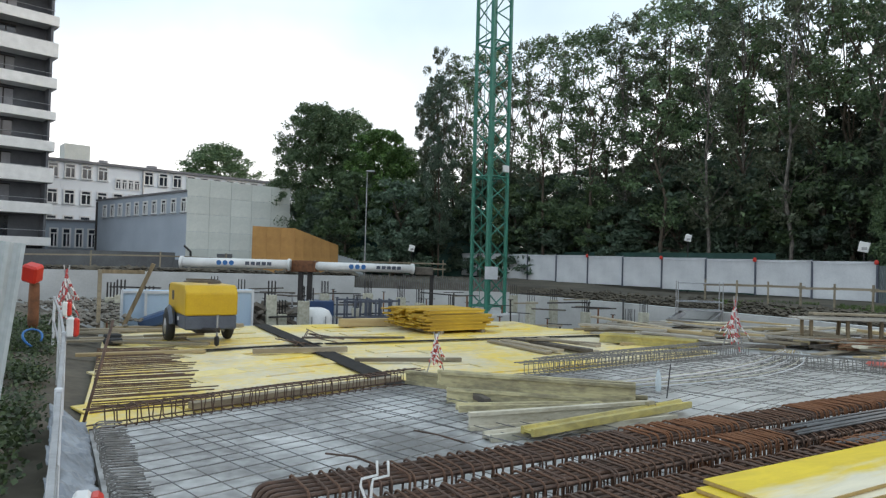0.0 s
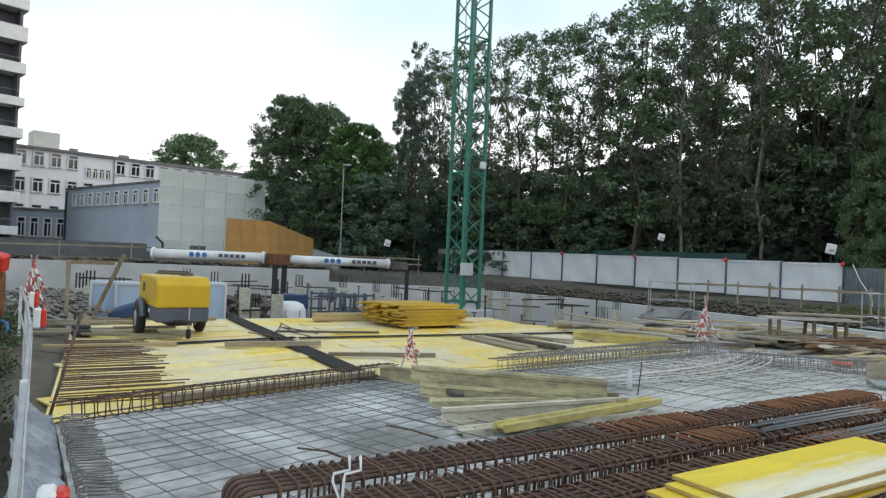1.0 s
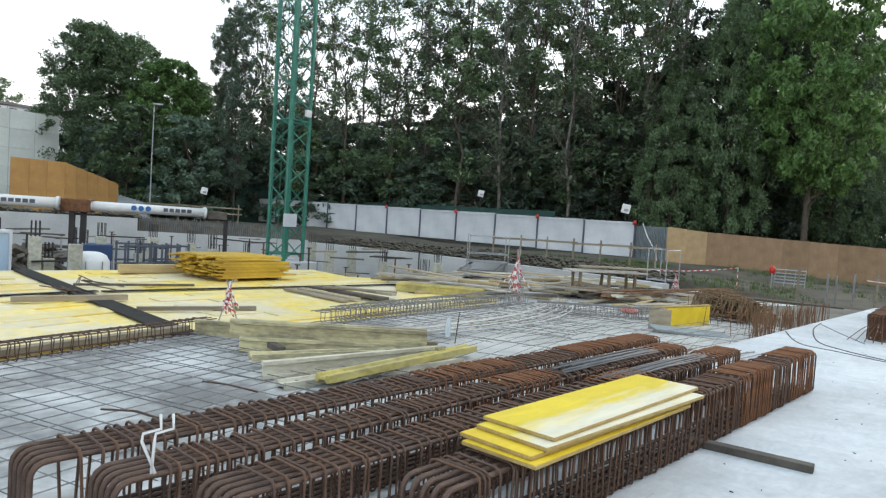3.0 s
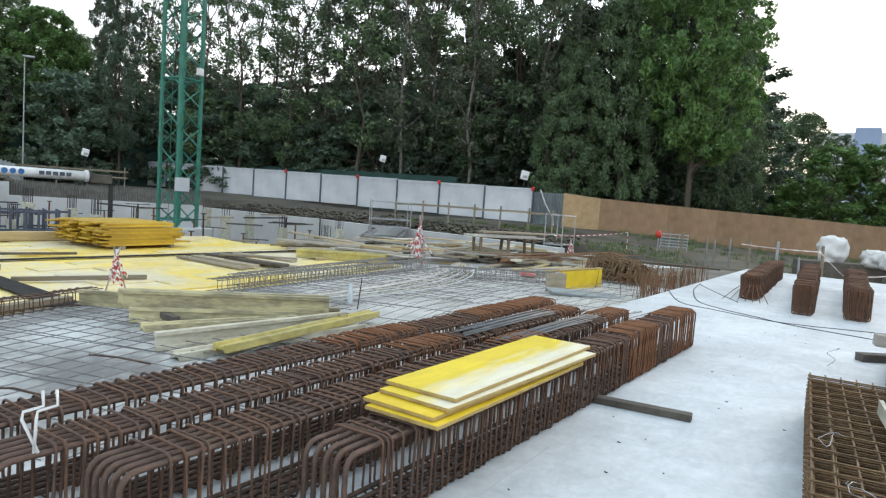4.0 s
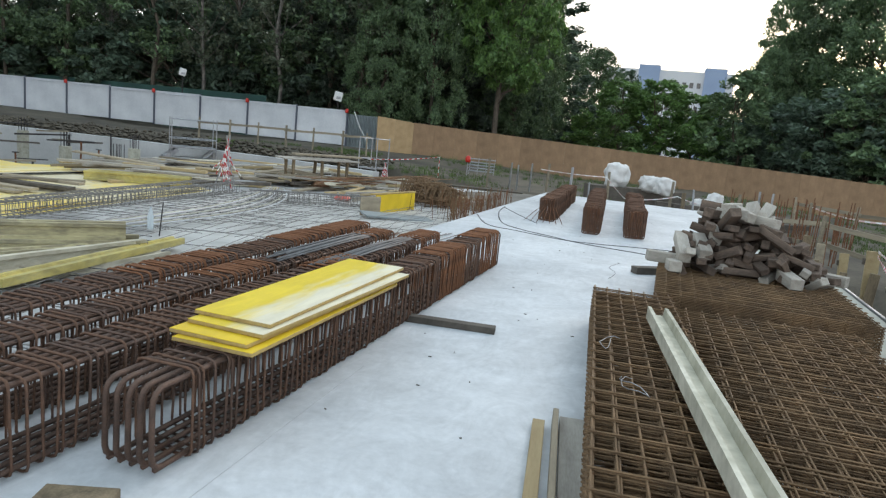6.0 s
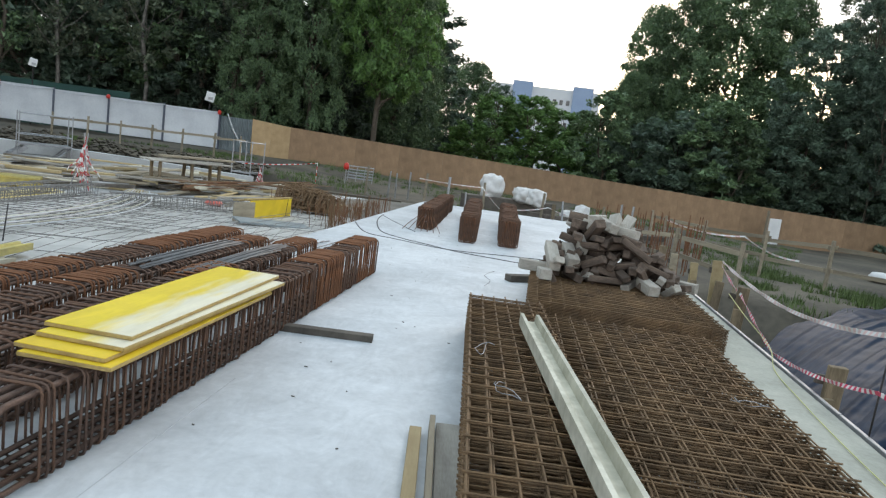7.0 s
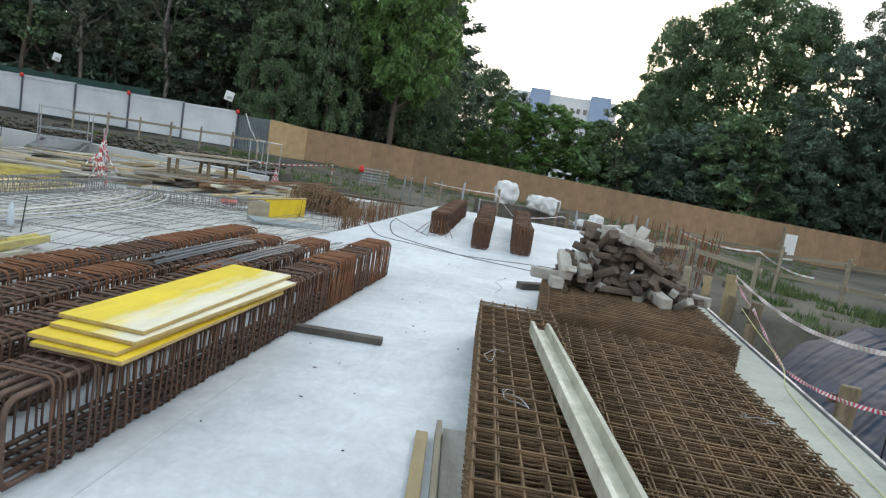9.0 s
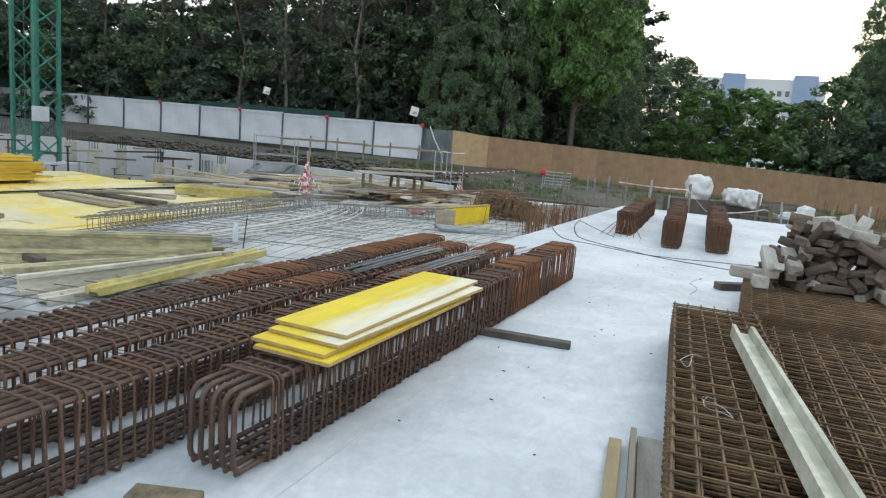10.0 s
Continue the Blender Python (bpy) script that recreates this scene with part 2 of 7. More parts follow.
M_PLINTH = mat("dark_plinth", (0.14, 0.145, 0.15), (0.09, 0.09, 0.095), 0.9, scale=0.6, fine=8)
M_GLASS = mat("dark_window_glass", (0.03, 0.035, 0.045), (0.02, 0.022, 0.03), 0.08, scale=1, fine=8, bump=0.0, spec=0.8, spread=0.3)
# dark grey holding the shade of the balcony recesses
M_RECESSSHADE = mat("recess_shade_grey", (0.115, 0.12, 0.135), (0.075, 0.08, 0.09), 0.7, scale=1, fine=10, bump=0.05)
M_CURTAIN = mat("grey_curtain", (0.30, 0.30, 0.31), (0.20, 0.20, 0.22), 0.8, scale=1, fine=12, bump=0.05, spread=0.2)
M_FARWHITE = mat("far_white_wall", (0.64, 0.65, 0.66), (0.60, 0.61, 0.62), 0.8, scale=0.2, fine=3, bump=0.0)
M_FARBLUE = mat("far_blue_wall", (0.30, 0.38, 0.52), (0.26, 0.34, 0.48), 0.8, scale=0.2, fine=3, bump=0.0)
M_BAG = mat("white_woven_bag", (0.72, 0.71, 0.69), (0.55, 0.54, 0.53), 0.7, scale=4, fine=40, bump=0.5)
M_CABLE = mat("black_cable", (0.04, 0.04, 0.042), (0.03, 0.03, 0.03), 0.6, scale=4, fine=40, bump=0.0)
M_YCORD = mat("yellow_cord", (0.62, 0.62, 0.26), (0.50, 0.5, 0.2), 0.6, scale=4, fine=40, bump=0.0)
M_BOTTLE = mat("clear_bottle", (0.70, 0.78, 0.82), (0.6, 0.7, 0.75), 0.08, scale=4, fine=20, bump=0.0, alpha=0.45, spec=0.7)
M_WINWHITE = mat("white_window_frame", (0.72, 0.72, 0.71), (0.64, 0.64, 0.63), 0.5, scale=1, fine=10, bump=0.02)
M_ROOF = mat("grey_roof_felt", (0.20, 0.20, 0.21), (0.14, 0.14, 0.15), 0.9, scale=0.5, fine=8)
M_LEAF = leafmat("leaf_mid_green", (0.150, 0.228, 0.105), (0.060, 0.102, 0.052))
M_LEAFBRIGHT = leafmat("leaf_bright_green", (0.155, 0.285, 0.075), (0.060, 0.120, 0.038))
M_LEAFDARK = leafmat("leaf_dark_green", (0.130, 0.195, 0.130), (0.062, 0.098, 0.070))
# canopy shade painted into the leaf colour, about half as bright as the others
M_LEAFSHADE = leafmat("leaf_shade_green", (0.066, 0.096, 0.060), (0.030, 0.044, 0.031))
M_LEAFGREY = leafmat("leaf_grey_green", (0.172, 0.205, 0.125), (0.068, 0.090, 0.056))
M_WEED = leafmat("dark_weed_leaf", (0.085, 0.125, 0.05), (0.028, 0.046, 0.02))


def half_bleached(name):
    """Formwork face: yellow on one half, worn to cream on the other, with a ragged border along its length."""
    m = mat(name, (0.80, 0.60, 0.035), (0.74, 0.54, 0.045), 0.45, scale=3, fine=40, bump=0.05)
    nt, lk = m.node_tree.nodes, m.node_tree.links
    bsdf = nt["Principled BSDF"]
    base = bsdf.inputs["Base Color"].links[0].from_socket
    tc, sp, ns = nt.new("ShaderNodeTexCoord"), nt.new("ShaderNodeSeparateXYZ"), nt.new("ShaderNodeTexNoise")
    mp = nt.new("ShaderNodeMapping")
    mp.inputs["Scale"].default_value = (1.2, 7, 1)
    lk.new(tc.outputs["Object"], sp.inputs[0])
    lk.new(tc.outputs["Object"], mp.inputs[0])
    lk.new(mp.outputs[0], ns.inputs["Vector"])
    ns.inputs["Scale"].default_value, ns.inputs["Detail"].default_value = 1.6, 5
    ad = nt.new("ShaderNodeMath")
    ad.operation = "MULTIPLY_ADD"
    lk.new(ns.outputs["Fac"], ad.inputs[0])
    ad.inputs[1].default_value = 0.55
    lk.new(sp.outputs["Y"], ad.inputs[2])
    rp = nt.new("ShaderNodeMapRange")
    rp.inputs["From Min"].default_value, rp.inputs["From Max"].default_value = 0.10, 0.31
    lk.new(ad.outputs[0], rp.inputs["Value"])
    mx = nt.new("ShaderNodeMixRGB")
    mx.inputs[1].default_value = (0.76, 0.70, 0.53, 1)
    lk.new(rp.outputs[0], mx.inputs[0])
    lk.new(base, mx.inputs[2])
    lk.new(mx.outputs[0], bsdf.inputs["Base Color"])
    return m


M_HALF = weathered(half_bleached("half_bleached_ply"), 0.84, 1.03, 1.5, (1, 3, 1))


# ---- builders ----
class Build:
    """Collects vertices and faces of one mesh."""

    def __init__(self):
        self.v, self.f = [], []

    def add(self, vs, fs):
        k = len(self.v)
        self.v.extend(tuple(p) for p in vs)
        self.f.extend(tuple(k + i for i in face) for face in fs)
        return self

    def box(self, c, s, rz=0.0, tilt=None):
        r = Matrix.Rotation(radians(rz), 3, "Z")
        if tilt:
            r = r @ Euler([radians(a) for a in tilt]).to_matrix()
        vs = [Vector(c) + r @ Vector((sx * s[0] / 2, sy * s[1] / 2, sz * s[2] / 2)) for sx in (-1, 1) for sy in (-1, 1) for sz in (-1, 1)]
        return self.add(vs, [(0, 1, 3, 2), (4, 6, 7, 5), (0, 4, 5, 1), (2, 3, 7, 6), (0, 2, 6, 4), (1, 5, 7, 3)])

    def bev(self, c, s, b=0.006, rz=0.0, tilt=None):
        """A box with chamfered edges."""
        r = Matrix.Rotation(radians(rz), 3, "Z")
        if tilt:
            r = r @ Euler([radians(a) for a in tilt]).to_matrix()
        h = [x / 2 for x in s]
        vs, ids = [], {}
        for sx in (-1, 1):
            for sy in (-1, 1):
                for sz in (-1, 1):
                    sg = (sx, sy, sz)
                    for ax in range(3):
                        p = [sg[i] * (h[i] if i == ax else h[i] - b) for i in range(3)]
                        ids[sg, ax] = len(vs)
                        vs.append(Vector(c) + r @ Vector(p))
        fs = []
        for ax in range(3):
            o = [i for i in range(3) if i != ax]
            for d in (-1, 1):
                q = []
                for a, e in ((-1, -1), (1, -1), (1, 1), (-1, 1)):
                    sg = [0, 0, 0]
                    sg[ax], sg[o[0]], sg[o[1]] = d, a, e
                    q.append(ids[tuple(sg), ax])
                fs.append(tuple(q))
        for ax in range(3):
            o = [i for i in range(3) if i != ax]
            for a in (-1, 1):
                for e in (-1, 1):
                    sg0, sg1 = [0, 0, 0], [0, 0, 0]
                    for sg, d in ((sg0, -1), (sg1, 1)):
                        sg[ax], sg[o[0]], sg[o[1]] = d, a, e
                    fs.append((ids[tuple(sg0), o[0]], ids[tuple(sg1), o[0]], ids[tuple(sg1), o[1]], ids[tuple(sg0), o[1]]))
        for sx in (-1, 1):
            for sy in (-1, 1):
                for sz in (-1, 1):
                    fs.append(tuple(ids[(sx, sy, sz), ax] for ax in range(3)))
        return self.add(vs, fs)

    def tube(self, pts, r, sides=5, closed=False, r1=None):
        pts = [Vector(p) for p in pts]
        n = len(pts)
        vs, fs = [], []
        for i, p in enumerate(pts):
            a = pts[(i - 1) % n] if closed or i else p
            b = pts[(i + 1) % n] if closed or i < n - 1 else p
            d = (b - a).normalized()
            if i == 0:
                x = d.cross(Vector((0, 0, 1)) if abs(d.z) < 0.9 else Vector((1, 0, 0))).normalized()
            else:
                x = (x - d * x.dot(d)).normalized()
            y = x.cross(d).normalized()
            rr = r if r1 is None else r + (r1 - r) * i / max(1, n - 1)
            for k in range(sides):
                t = 2 * math.pi * k / sides
                vs.append(p + rr * (math.cos(t) * x + math.sin(t) * y))
        for i in range(n if closed else n - 1):
            j = (i + 1) % n
            for k in range(sides):
                l = (k + 1) % sides
                fs.append((i * sides + k, i * sides + l, j * sides + l, j * sides + k))
        if not closed:
            fs.append(tuple(range(sides - 1, -1, -1)))
            fs.append(tuple((n - 1) * sides + k for k in range(sides)))
        return self.add(vs, fs)

    def prism(self, outline, z0, z1):
        """An upright prism over a counter-clockwise outline."""
        n = len(outline)
        vs = [(x, y, z0) for x, y in outline] + [(x, y, z1) for x, y in outline]
        fs = [tuple(range(n - 1, -1, -1)), tuple(range(n, 2 * n))] + [(i, (i + 1) % n, n + (i + 1) % n, n + i) for i in range(n)]
        return self.add(vs, fs)

    def sweep(self, profile, length):
        """A profile (y, z) drawn along x."""
        n = len(profile)
        vs = [(x, y, z) for x in (-length / 2, length / 2) for y, z in profile]
        fs = [tuple(range(n)), tuple(range(2 * n - 1, n - 1, -1))] + [(i, n + i, n + (i + 1) % n, (i + 1) % n) for i in range(n)]
        return self.add(vs, fs)

    def lathe(self, prof, sides=20, c=(0, 0, 0)):
        vs, fs = [], []
        for r, z in prof:
            for k in range(sides):
                t = 2 * math.pi * k / sides
                vs.append((c[0] + r * math.cos(t), c[1] + r * math.sin(t), c[2] + z))
        for i in range(len(prof) - 1):
            for k in range(sides):
                l = (k + 1) % sides
                fs.append((i * sides + k, i * sides + l, (i + 1) * sides + l, (i + 1) * sides + k))
        fs.append(tuple(range(sides - 1, -1, -1)))
        fs.append(tuple((len(prof) - 1) * sides + k for k in range(sides)))
        return self.add(vs, fs)

    def mesh(self, name, material, smooth=False):
        me = bpy.data.meshes.new(name)
        me.from_pydata(self.v, [], self.f)
        me.materials.append(material)
        if smooth:
            me.polygons.foreach_set("use_smooth", [True] * len(me.polygons))
        me.update()
        return me


def thing(name, m, label, category, group="", kind=""):
    """An Empty at the thing's base."""
    ob = new(name)
    ob.empty_display_size = 0.1
    ob.matrix_basis = m
    return tagged(ob, label, category, group, kind)


def part(name, build, material, parent, label="", smooth=False, m=None, kind=""):
    data = build.mesh(name, material, smooth) if isinstance(build, Build) else build
    ob = new(name, data)
    ob.parent = parent
    if m is not None:
        ob.matrix_basis = m
    return tagged(ob, label, kind=kind)


def solo(name, build, material, m, label, category="", group="", kind="", smooth=False):
    ob = new(name, build.mesh(name, material, smooth) if isinstance(build, Build) else build)
    ob.matrix_basis = m
    return tagged(ob, label, category, group, kind)


AXIS = 30.5
UX, UY = math.cos(radians(AXIS)), math.sin(radians(AXIS))


def SN(s, n, z=0.0, turn=0.0):
    """A pose on the slab: s along its length, n across it to its left."""
    return pose(s * UX - n * UY, s * UY + n * UX, z, 0, 0, AXIS + turn)


def sn(s, n, z=0.0):
    return Vector((s * UX - n * UY, s * UY + n * UX, z))


def polar(az, d, z=0.0):
    return Vector((d * math.sin(radians(az)), d * math.cos(radians(az)), z))


def sag(a, b, drop, k=8):
    a, b = Vector(a), Vector(b)
    return [a.lerp(b, i / k) - Vector((0, 0, 4 * drop * (i / k) * (1 - i / k))) for i in range(k + 1)]


def heading(a, b):
    return math.degrees(math.atan2(b[1] - a[1], b[0] - a[0]))


# ---- ground, slab, deck, walls ----
DECK = -0.15
PIT = [(-3.9, 4.9), (-2.0, 3.2), (12.0, 11.2), (19.0, 15.6), (16.6, 20.6), (15.0, 26.0), (10.3, 35.0), (5.4, 42.3), (-5.0, 43.2), (-29.0, 37.5), (-13.0, 20.0), (-10.6, 17.2), (-7.9, 12.2), (-5.3, 7.2)]
HEIGHTS = [(21.7, 33.6, 0.42), (5.5, 55.7, 0.70), (-18, 46, 0.9), (-8, 8, 0.1), (-5, 3, 0.0), (43, 9, -0.95), (33, 21.5, -0.1), (24.8, 31.3, 0.28), (16, 24, 0.1), (22, 18, -0.25), (0, -12, -0.3), (14, -6, -0.35), (22, -3.5, -1.05), (16, 1.5, -0.3), (26, 2, -0.6), (-40, 70, 0.8), (60, 60, 0.3), (24, 8, -0.5)]


def inside(x, y, poly):
    odd = False
    for (x0, y0), (x1, y1) in zip(poly, poly[1:] + poly[:1]):
        if (y0 > y) != (y1 > y) and x < x0 + (y - y0) / (y1 - y0) * (x1 - x0):
            odd = not odd
    return odd


def ground_z(x, y):
    s, n = x * UX + y * UY, -x * UY + y * UX
    if -8 < s < 23.4 and -2.6 < n < 3.9:
        return -0.6
    if inside(x, y, PIT):
        return -3.0
    w = [1.0 / ((x - a) ** 2 + (y - b) ** 2 + 4) ** 1.5 for a, b, _ in HEIGHTS]
    z = sum(k * h[2] for k, h in zip(w, HEIGHTS)) / sum(w)
    if -8 < s < 13 and -6.6 < n <= -2.6:
        z = min(z, -1.7)
    return z + 0.10 * noise.noise((x * 0.5, y * 0.5, 0)) + 0.03 * noise.noise((x * 2, y * 2, 3))


ticks = [-2500, -900, -350, -160, -90, -60] + [-44 + i for i in range(112)] + [72, 84, 110, 180, 400, 1000, 2500]
gb = Build()
yt = [-2500, -900, -300, -100, -50, -30] + [-18 + i for i in range(98)] + [84, 92, 110, 150, 250, 500, 1100, 2500]
gb.v = [(x, y, ground_z(x, y)) for y in yt for x in ticks]
nx = len(ticks)
gb.f = [(j * nx + i, j * nx + i + 1, (j + 1) * nx + i + 1, (j + 1) * nx + i) for j in range(len(yt) - 1) for i in range(nx - 1)]
solo("ground", gb, M_SOIL, Matrix(), "dark trampled site soil", "ground", kind="structure", smooth=True)

# pale concrete slab
sb = Build().prism([(-7, -2.70), (23.6, -2.70), (23.6, 3.95), (-7, 3.95)], -0.55, 0.0)
solo("slab", sb, M_SLAB, SN(0, 0), "pale freshly poured concrete slab, faintly blotched", "slab", kind="structure")

# shrinkage joint in the slab
solo("slab_joint", Build().prism([(-3.5, -0.002), (1.6, -0.002), (1.6, 0.002), (-3.5, 0.002)], -0.004, 0.0025), mat("dusty_joint", (0.50, 0.515, 0.53), (0.40, 0.415, 0.43), 0.9, scale=4, fine=40), SN(2.7, 1.83, 0.0, 1.9), "fine joint line across the slab", "joint", kind="structure")

# rougher concrete under the reinforcement mesh
mb = Build().prism([(-3.72, 7.2), (-2.55, 5.2), (-1.95, 4.1), (1.0, 4.6), (11.6, 11.3), (10.0, 14.5), (6.5, 15.6), (2.2, 12.1), (-0.5, 10.7)], -0.42, DECK)
M_FOIL = mat("wet_grey_concrete", (0.55, 0.555, 0.55), (0.19, 0.185, 0.18), 0.45, scale=0.8, fine=6, bump=0.2, contrast=1.5)


def drying(m):
    """Damp on the west side, dusty and dry towards the east, with a ragged border."""
    nt, lk = m.node_tree.nodes, m.node_tree.links
    bsdf = nt["Principled BSDF"]
    base = bsdf.inputs["Base Color"].links[0].from_socket
    sp, ns, ad, rp, mx = nt.new("ShaderNodeSeparateXYZ"), nt.new("ShaderNodeTexNoise"), nt.new("ShaderNodeMath"), nt.new("ShaderNodeMapRange"), nt.new("ShaderNodeMixRGB")
    lk.new(nt["Texture Coordinate"].outputs["Object"], sp.inputs[0])
    lk.new(nt["Texture Coordinate"].outputs["Object"], ns.inputs["Vector"])
    ns.inputs["Scale"].default_value, ns.inputs["Detail"].default_value = 0.7, 6
    ad.operation = "MULTIPLY_ADD"
    ad.inputs[1].default_value = 4.0
    lk.new(ns.outputs["Fac"], ad.inputs[0])
    lk.new(sp.outputs["X"], ad.inputs[2])
    rp.inputs["From Min"].default_value, rp.inputs["From Max"].default_value = 4.0, 6.2
    rp.inputs["To Max"].default_value = 0.75
    lk.new(ad.outputs[0], rp.inputs["Value"])
    mx.inputs[2].default_value = (0.60, 0.585, 0.55, 1)
    lk.new(rp.outputs[0], mx.inputs[0])
    lk.new(base, mx.inputs[1])
    lk.new(mx.outputs[0], bsdf.inputs["Base Color"])


drying(M_FOIL)
weathered(M_FOIL, 0.66, 1.08, 0.9, (1, 1, 1))
solo("mesh_base", mb, M_FOIL, Matrix(), "damp blotched grey concrete below the steel mesh", "concrete", kind="structure")

# retaining walls of the pit
def wall_run(name, pts, z0, z1, thick, material, label):
    b = Build()
    for p, q in zip(pts, pts[1:]):
        c = ((p[0] + q[0]) / 2, (p[1] + q[1]) / 2, (z0 + z1) / 2)
        b.box(c, (math.hypot(q[0] - p[0], q[1] - p[1]) + 0.1, thick, z1 - z0), heading(p, q))
    return solo(name, b, material, Matrix(), label, "wall", kind="structure")


def rubble(name, label, count, place, sizes, material, rng):
    """Loose lumps strewn over a stretch of bank."""
    b = Build()
    for _ in range(count):
        p = place(rng)
        r = rng.uniform(*sizes)
        k = len(b.v)
        pts = []
        for a, e in ((0, -90), (0, 0), (72, 8), (144, -6), (216, 10), (288, 0), (0, 90)):
            q = r * rng.uniform(0.7, 1.2)
            a, e = radians(a + rng.uniform(-15, 15)), radians(e)
            pts.append((p[0] + q * math.cos(a) * math.cos(e), p[1] + q * math.sin(a) * math.cos(e), p[2] + 0.6 * q * math.sin(e)))
        b.add(pts, [(0, 2, 1), (0, 3, 2), (0, 4, 3), (0, 5, 4), (0, 1, 5), (6, 1, 2), (6, 2, 3), (6, 3, 4), (6, 4, 5), (6, 5, 1)])
    return solo(name, b, material, Matrix(), label, "rubble", kind="stuff")


def along(pts, off, z, jitter):
    def place(rng):
        i = rng.randrange(len(pts) - 1)
        t = rng.random()
        x, y = pts[i][0] + (pts[i + 1][0] - pts[i][0]) * t, pts[i][1] + (pts[i + 1][1] - pts[i][1]) * t
        o = off + abs(rng.gauss(0, jitter))
        return (x + o * 0.75, y + o * 0.66, z + rng.uniform(-0.08, 0.12) + 0.12 * min(o, 2.5))
    return place


rr = random.Random(50)
rubble("bank_rubble", "dark clods and stones along the bank", 1500, along([(4.1, 40.6), (8.75, 33.9), (13.0, 25.5), (14.6, 20.5)], 0.4, 0.0, 1.6), (0.04, 0.17), M_SOIL, rr)
rubble("wall_rubble", "dark clods on top of the basement wall", 500, lambda r: (lambda t: (-27 + 21.5 * t, 36.3 + 5.5 * t + abs(r.gauss(0, 0.8)), 0.8 + r.uniform(0, 0.25)))(r.random()), (0.08, 0.3), M_SOIL, rr)
rubble("slope_rubble", "grey stones and mortar crumbs beside the deck", 700, lambda r: (lambda t: (-8.6 - 5 * t + r.gauss(0, 0.8), 17.0 + 8 * t + r.gauss(0, 0.6), 0.02 + r.uniform(-0.1, 0.10)))(r.random()), (0.03, 0.13), M_MUD, rr)
rubble("bank_stones", "stones and clods in the weeds", 200, lambda r: (lambda y: (-3.1 - (y - 4.6) * 0.52 - abs(r.gauss(0, 0.8)), y, 0.0 + r.uniform(-0.03, 0.06)))(r.uniform(3, 15)), (0.03, 0.09), M_SOIL, rr)
wall_run("wall_north", [(-27, 36.0), (-5.5, 41.5)], -3.2, 0.85, 0.4, M_CONC, "bare grey concrete retaining wall")
wall_run("wall_middle", [(-5.4, 41.4), (4.0, 40.6)], -3.2, 0.15, 0.4, M_CONC, "lower grey concrete wall with starter bars")
wall_run("wall_east", [(4.1, 40.6), (8.75, 33.9), (13.0, 25.5), (14.6, 20.5)], -3.2, 0.06, 0.4, M_CONC, "pale concrete retaining wall below the bank")
wall_run("bank_edge", [(14.6, 20.5), (18.2, 16.4)], -3.2, -0.12, 0.5, M_SOIL, "dark soil edge below the grass")
# soil bank between the deck and the weeds
bk = Build()
BANK = [(-1.6, 3.3), (-2.3, 4.6), (-3.75, 7.2), (-6.35, 12.2), (-8.75, 17.0), (-11.5, 20.5), (-16, 26)]
BK = []
for (x0, y0), (x1, y1) in zip(BANK, BANK[1:]):
    for k in range(12):
        BK.append((x0 + (x1 - x0) * k / 12, y0 + (y1 - y0) * k / 12))
for x, y in BK:
    for k in range(9):
        t = k / 8
        px, py = x + 0.12 - 2.3 * t, y - 0.35 * t
        z = (DECK - 0.12) * (1 - t) ** 2 + (1 - (1 - t) ** 2) * max(ground_z(px - 0.6, py), -0.05) + 0.05 * noise.noise((px * 2, py * 2, 9)) * (t > 0)
        bk.v.append((px, py, z + 0.03 * (t < 1)))
for i in range(len(BK) - 1):
    for k in range(8):
        a = i * 9 + k
        bk.f.append((a, a + 9, a + 10, a + 1))
solo("bank", bk, M_SOIL, Matrix(), "weedy soil bank beside the deck", "bank", kind="structure", smooth=True)

# ---- formwork deck ----
deck = tagged(new("formwork_deck", Build().prism([(-3.85, 7.2), (-0.6, 10.7), (2.2, 12.1), (6.5, 15.3), (6.2, 20.6), (3.4, 21.0), (2.5, 23.2), (-1.6, 21.2), (-5.2, 19.3), (-8.6, 17.3)], -0.30, DECK - 0.02).mesh("formwork_deck", M_YPLY)), "worn yellow plywood formwork deck on beams", "formwork", kind="structure")
PANEL_MESH = {}


def panel_mesh(lx, ly, h, material):
    key = (round(lx, 3), round(ly, 3), h, material.name)
    if key not in PANEL_MESH:
        PANEL_MESH[key] = Build().bev((0, 0, 0), (lx, ly, h), 0.004).mesh("panel", material)
    return PANEL_MESH[key]


def panel_bay(poly, origin, turn, lx, ly, mats, rng):
    """Sheets laid in rows inside an outline."""
    m0 = pose(origin[0], origin[1], DECK - 0.008, 0, 0, turn)
    for i in range(-8, 9):
        for j in range(-20, 24):
            off = 0.5 * lx * (j % 2)
            p = m0 @ Vector((i * lx + off, j * ly, 0))
            corners = [m0 @ Vector((i * lx + off + a * lx / 2, j * ly + b * ly / 2, 0)) for a in (-1, 1) for b in (-1, 1)]
            if all(inside(c.x, c.y, poly) for c in corners):
                part("panel", panel_mesh(lx - 0.006, ly - 0.006, 0.027, mats[0 if rng.random() < 0.86 else 1]), None, deck, m=Matrix.Translation((0, 0, rng.uniform(-0.004, 0.004))) @ pose(p.x, p.y, p.z, 0, 0, turn))


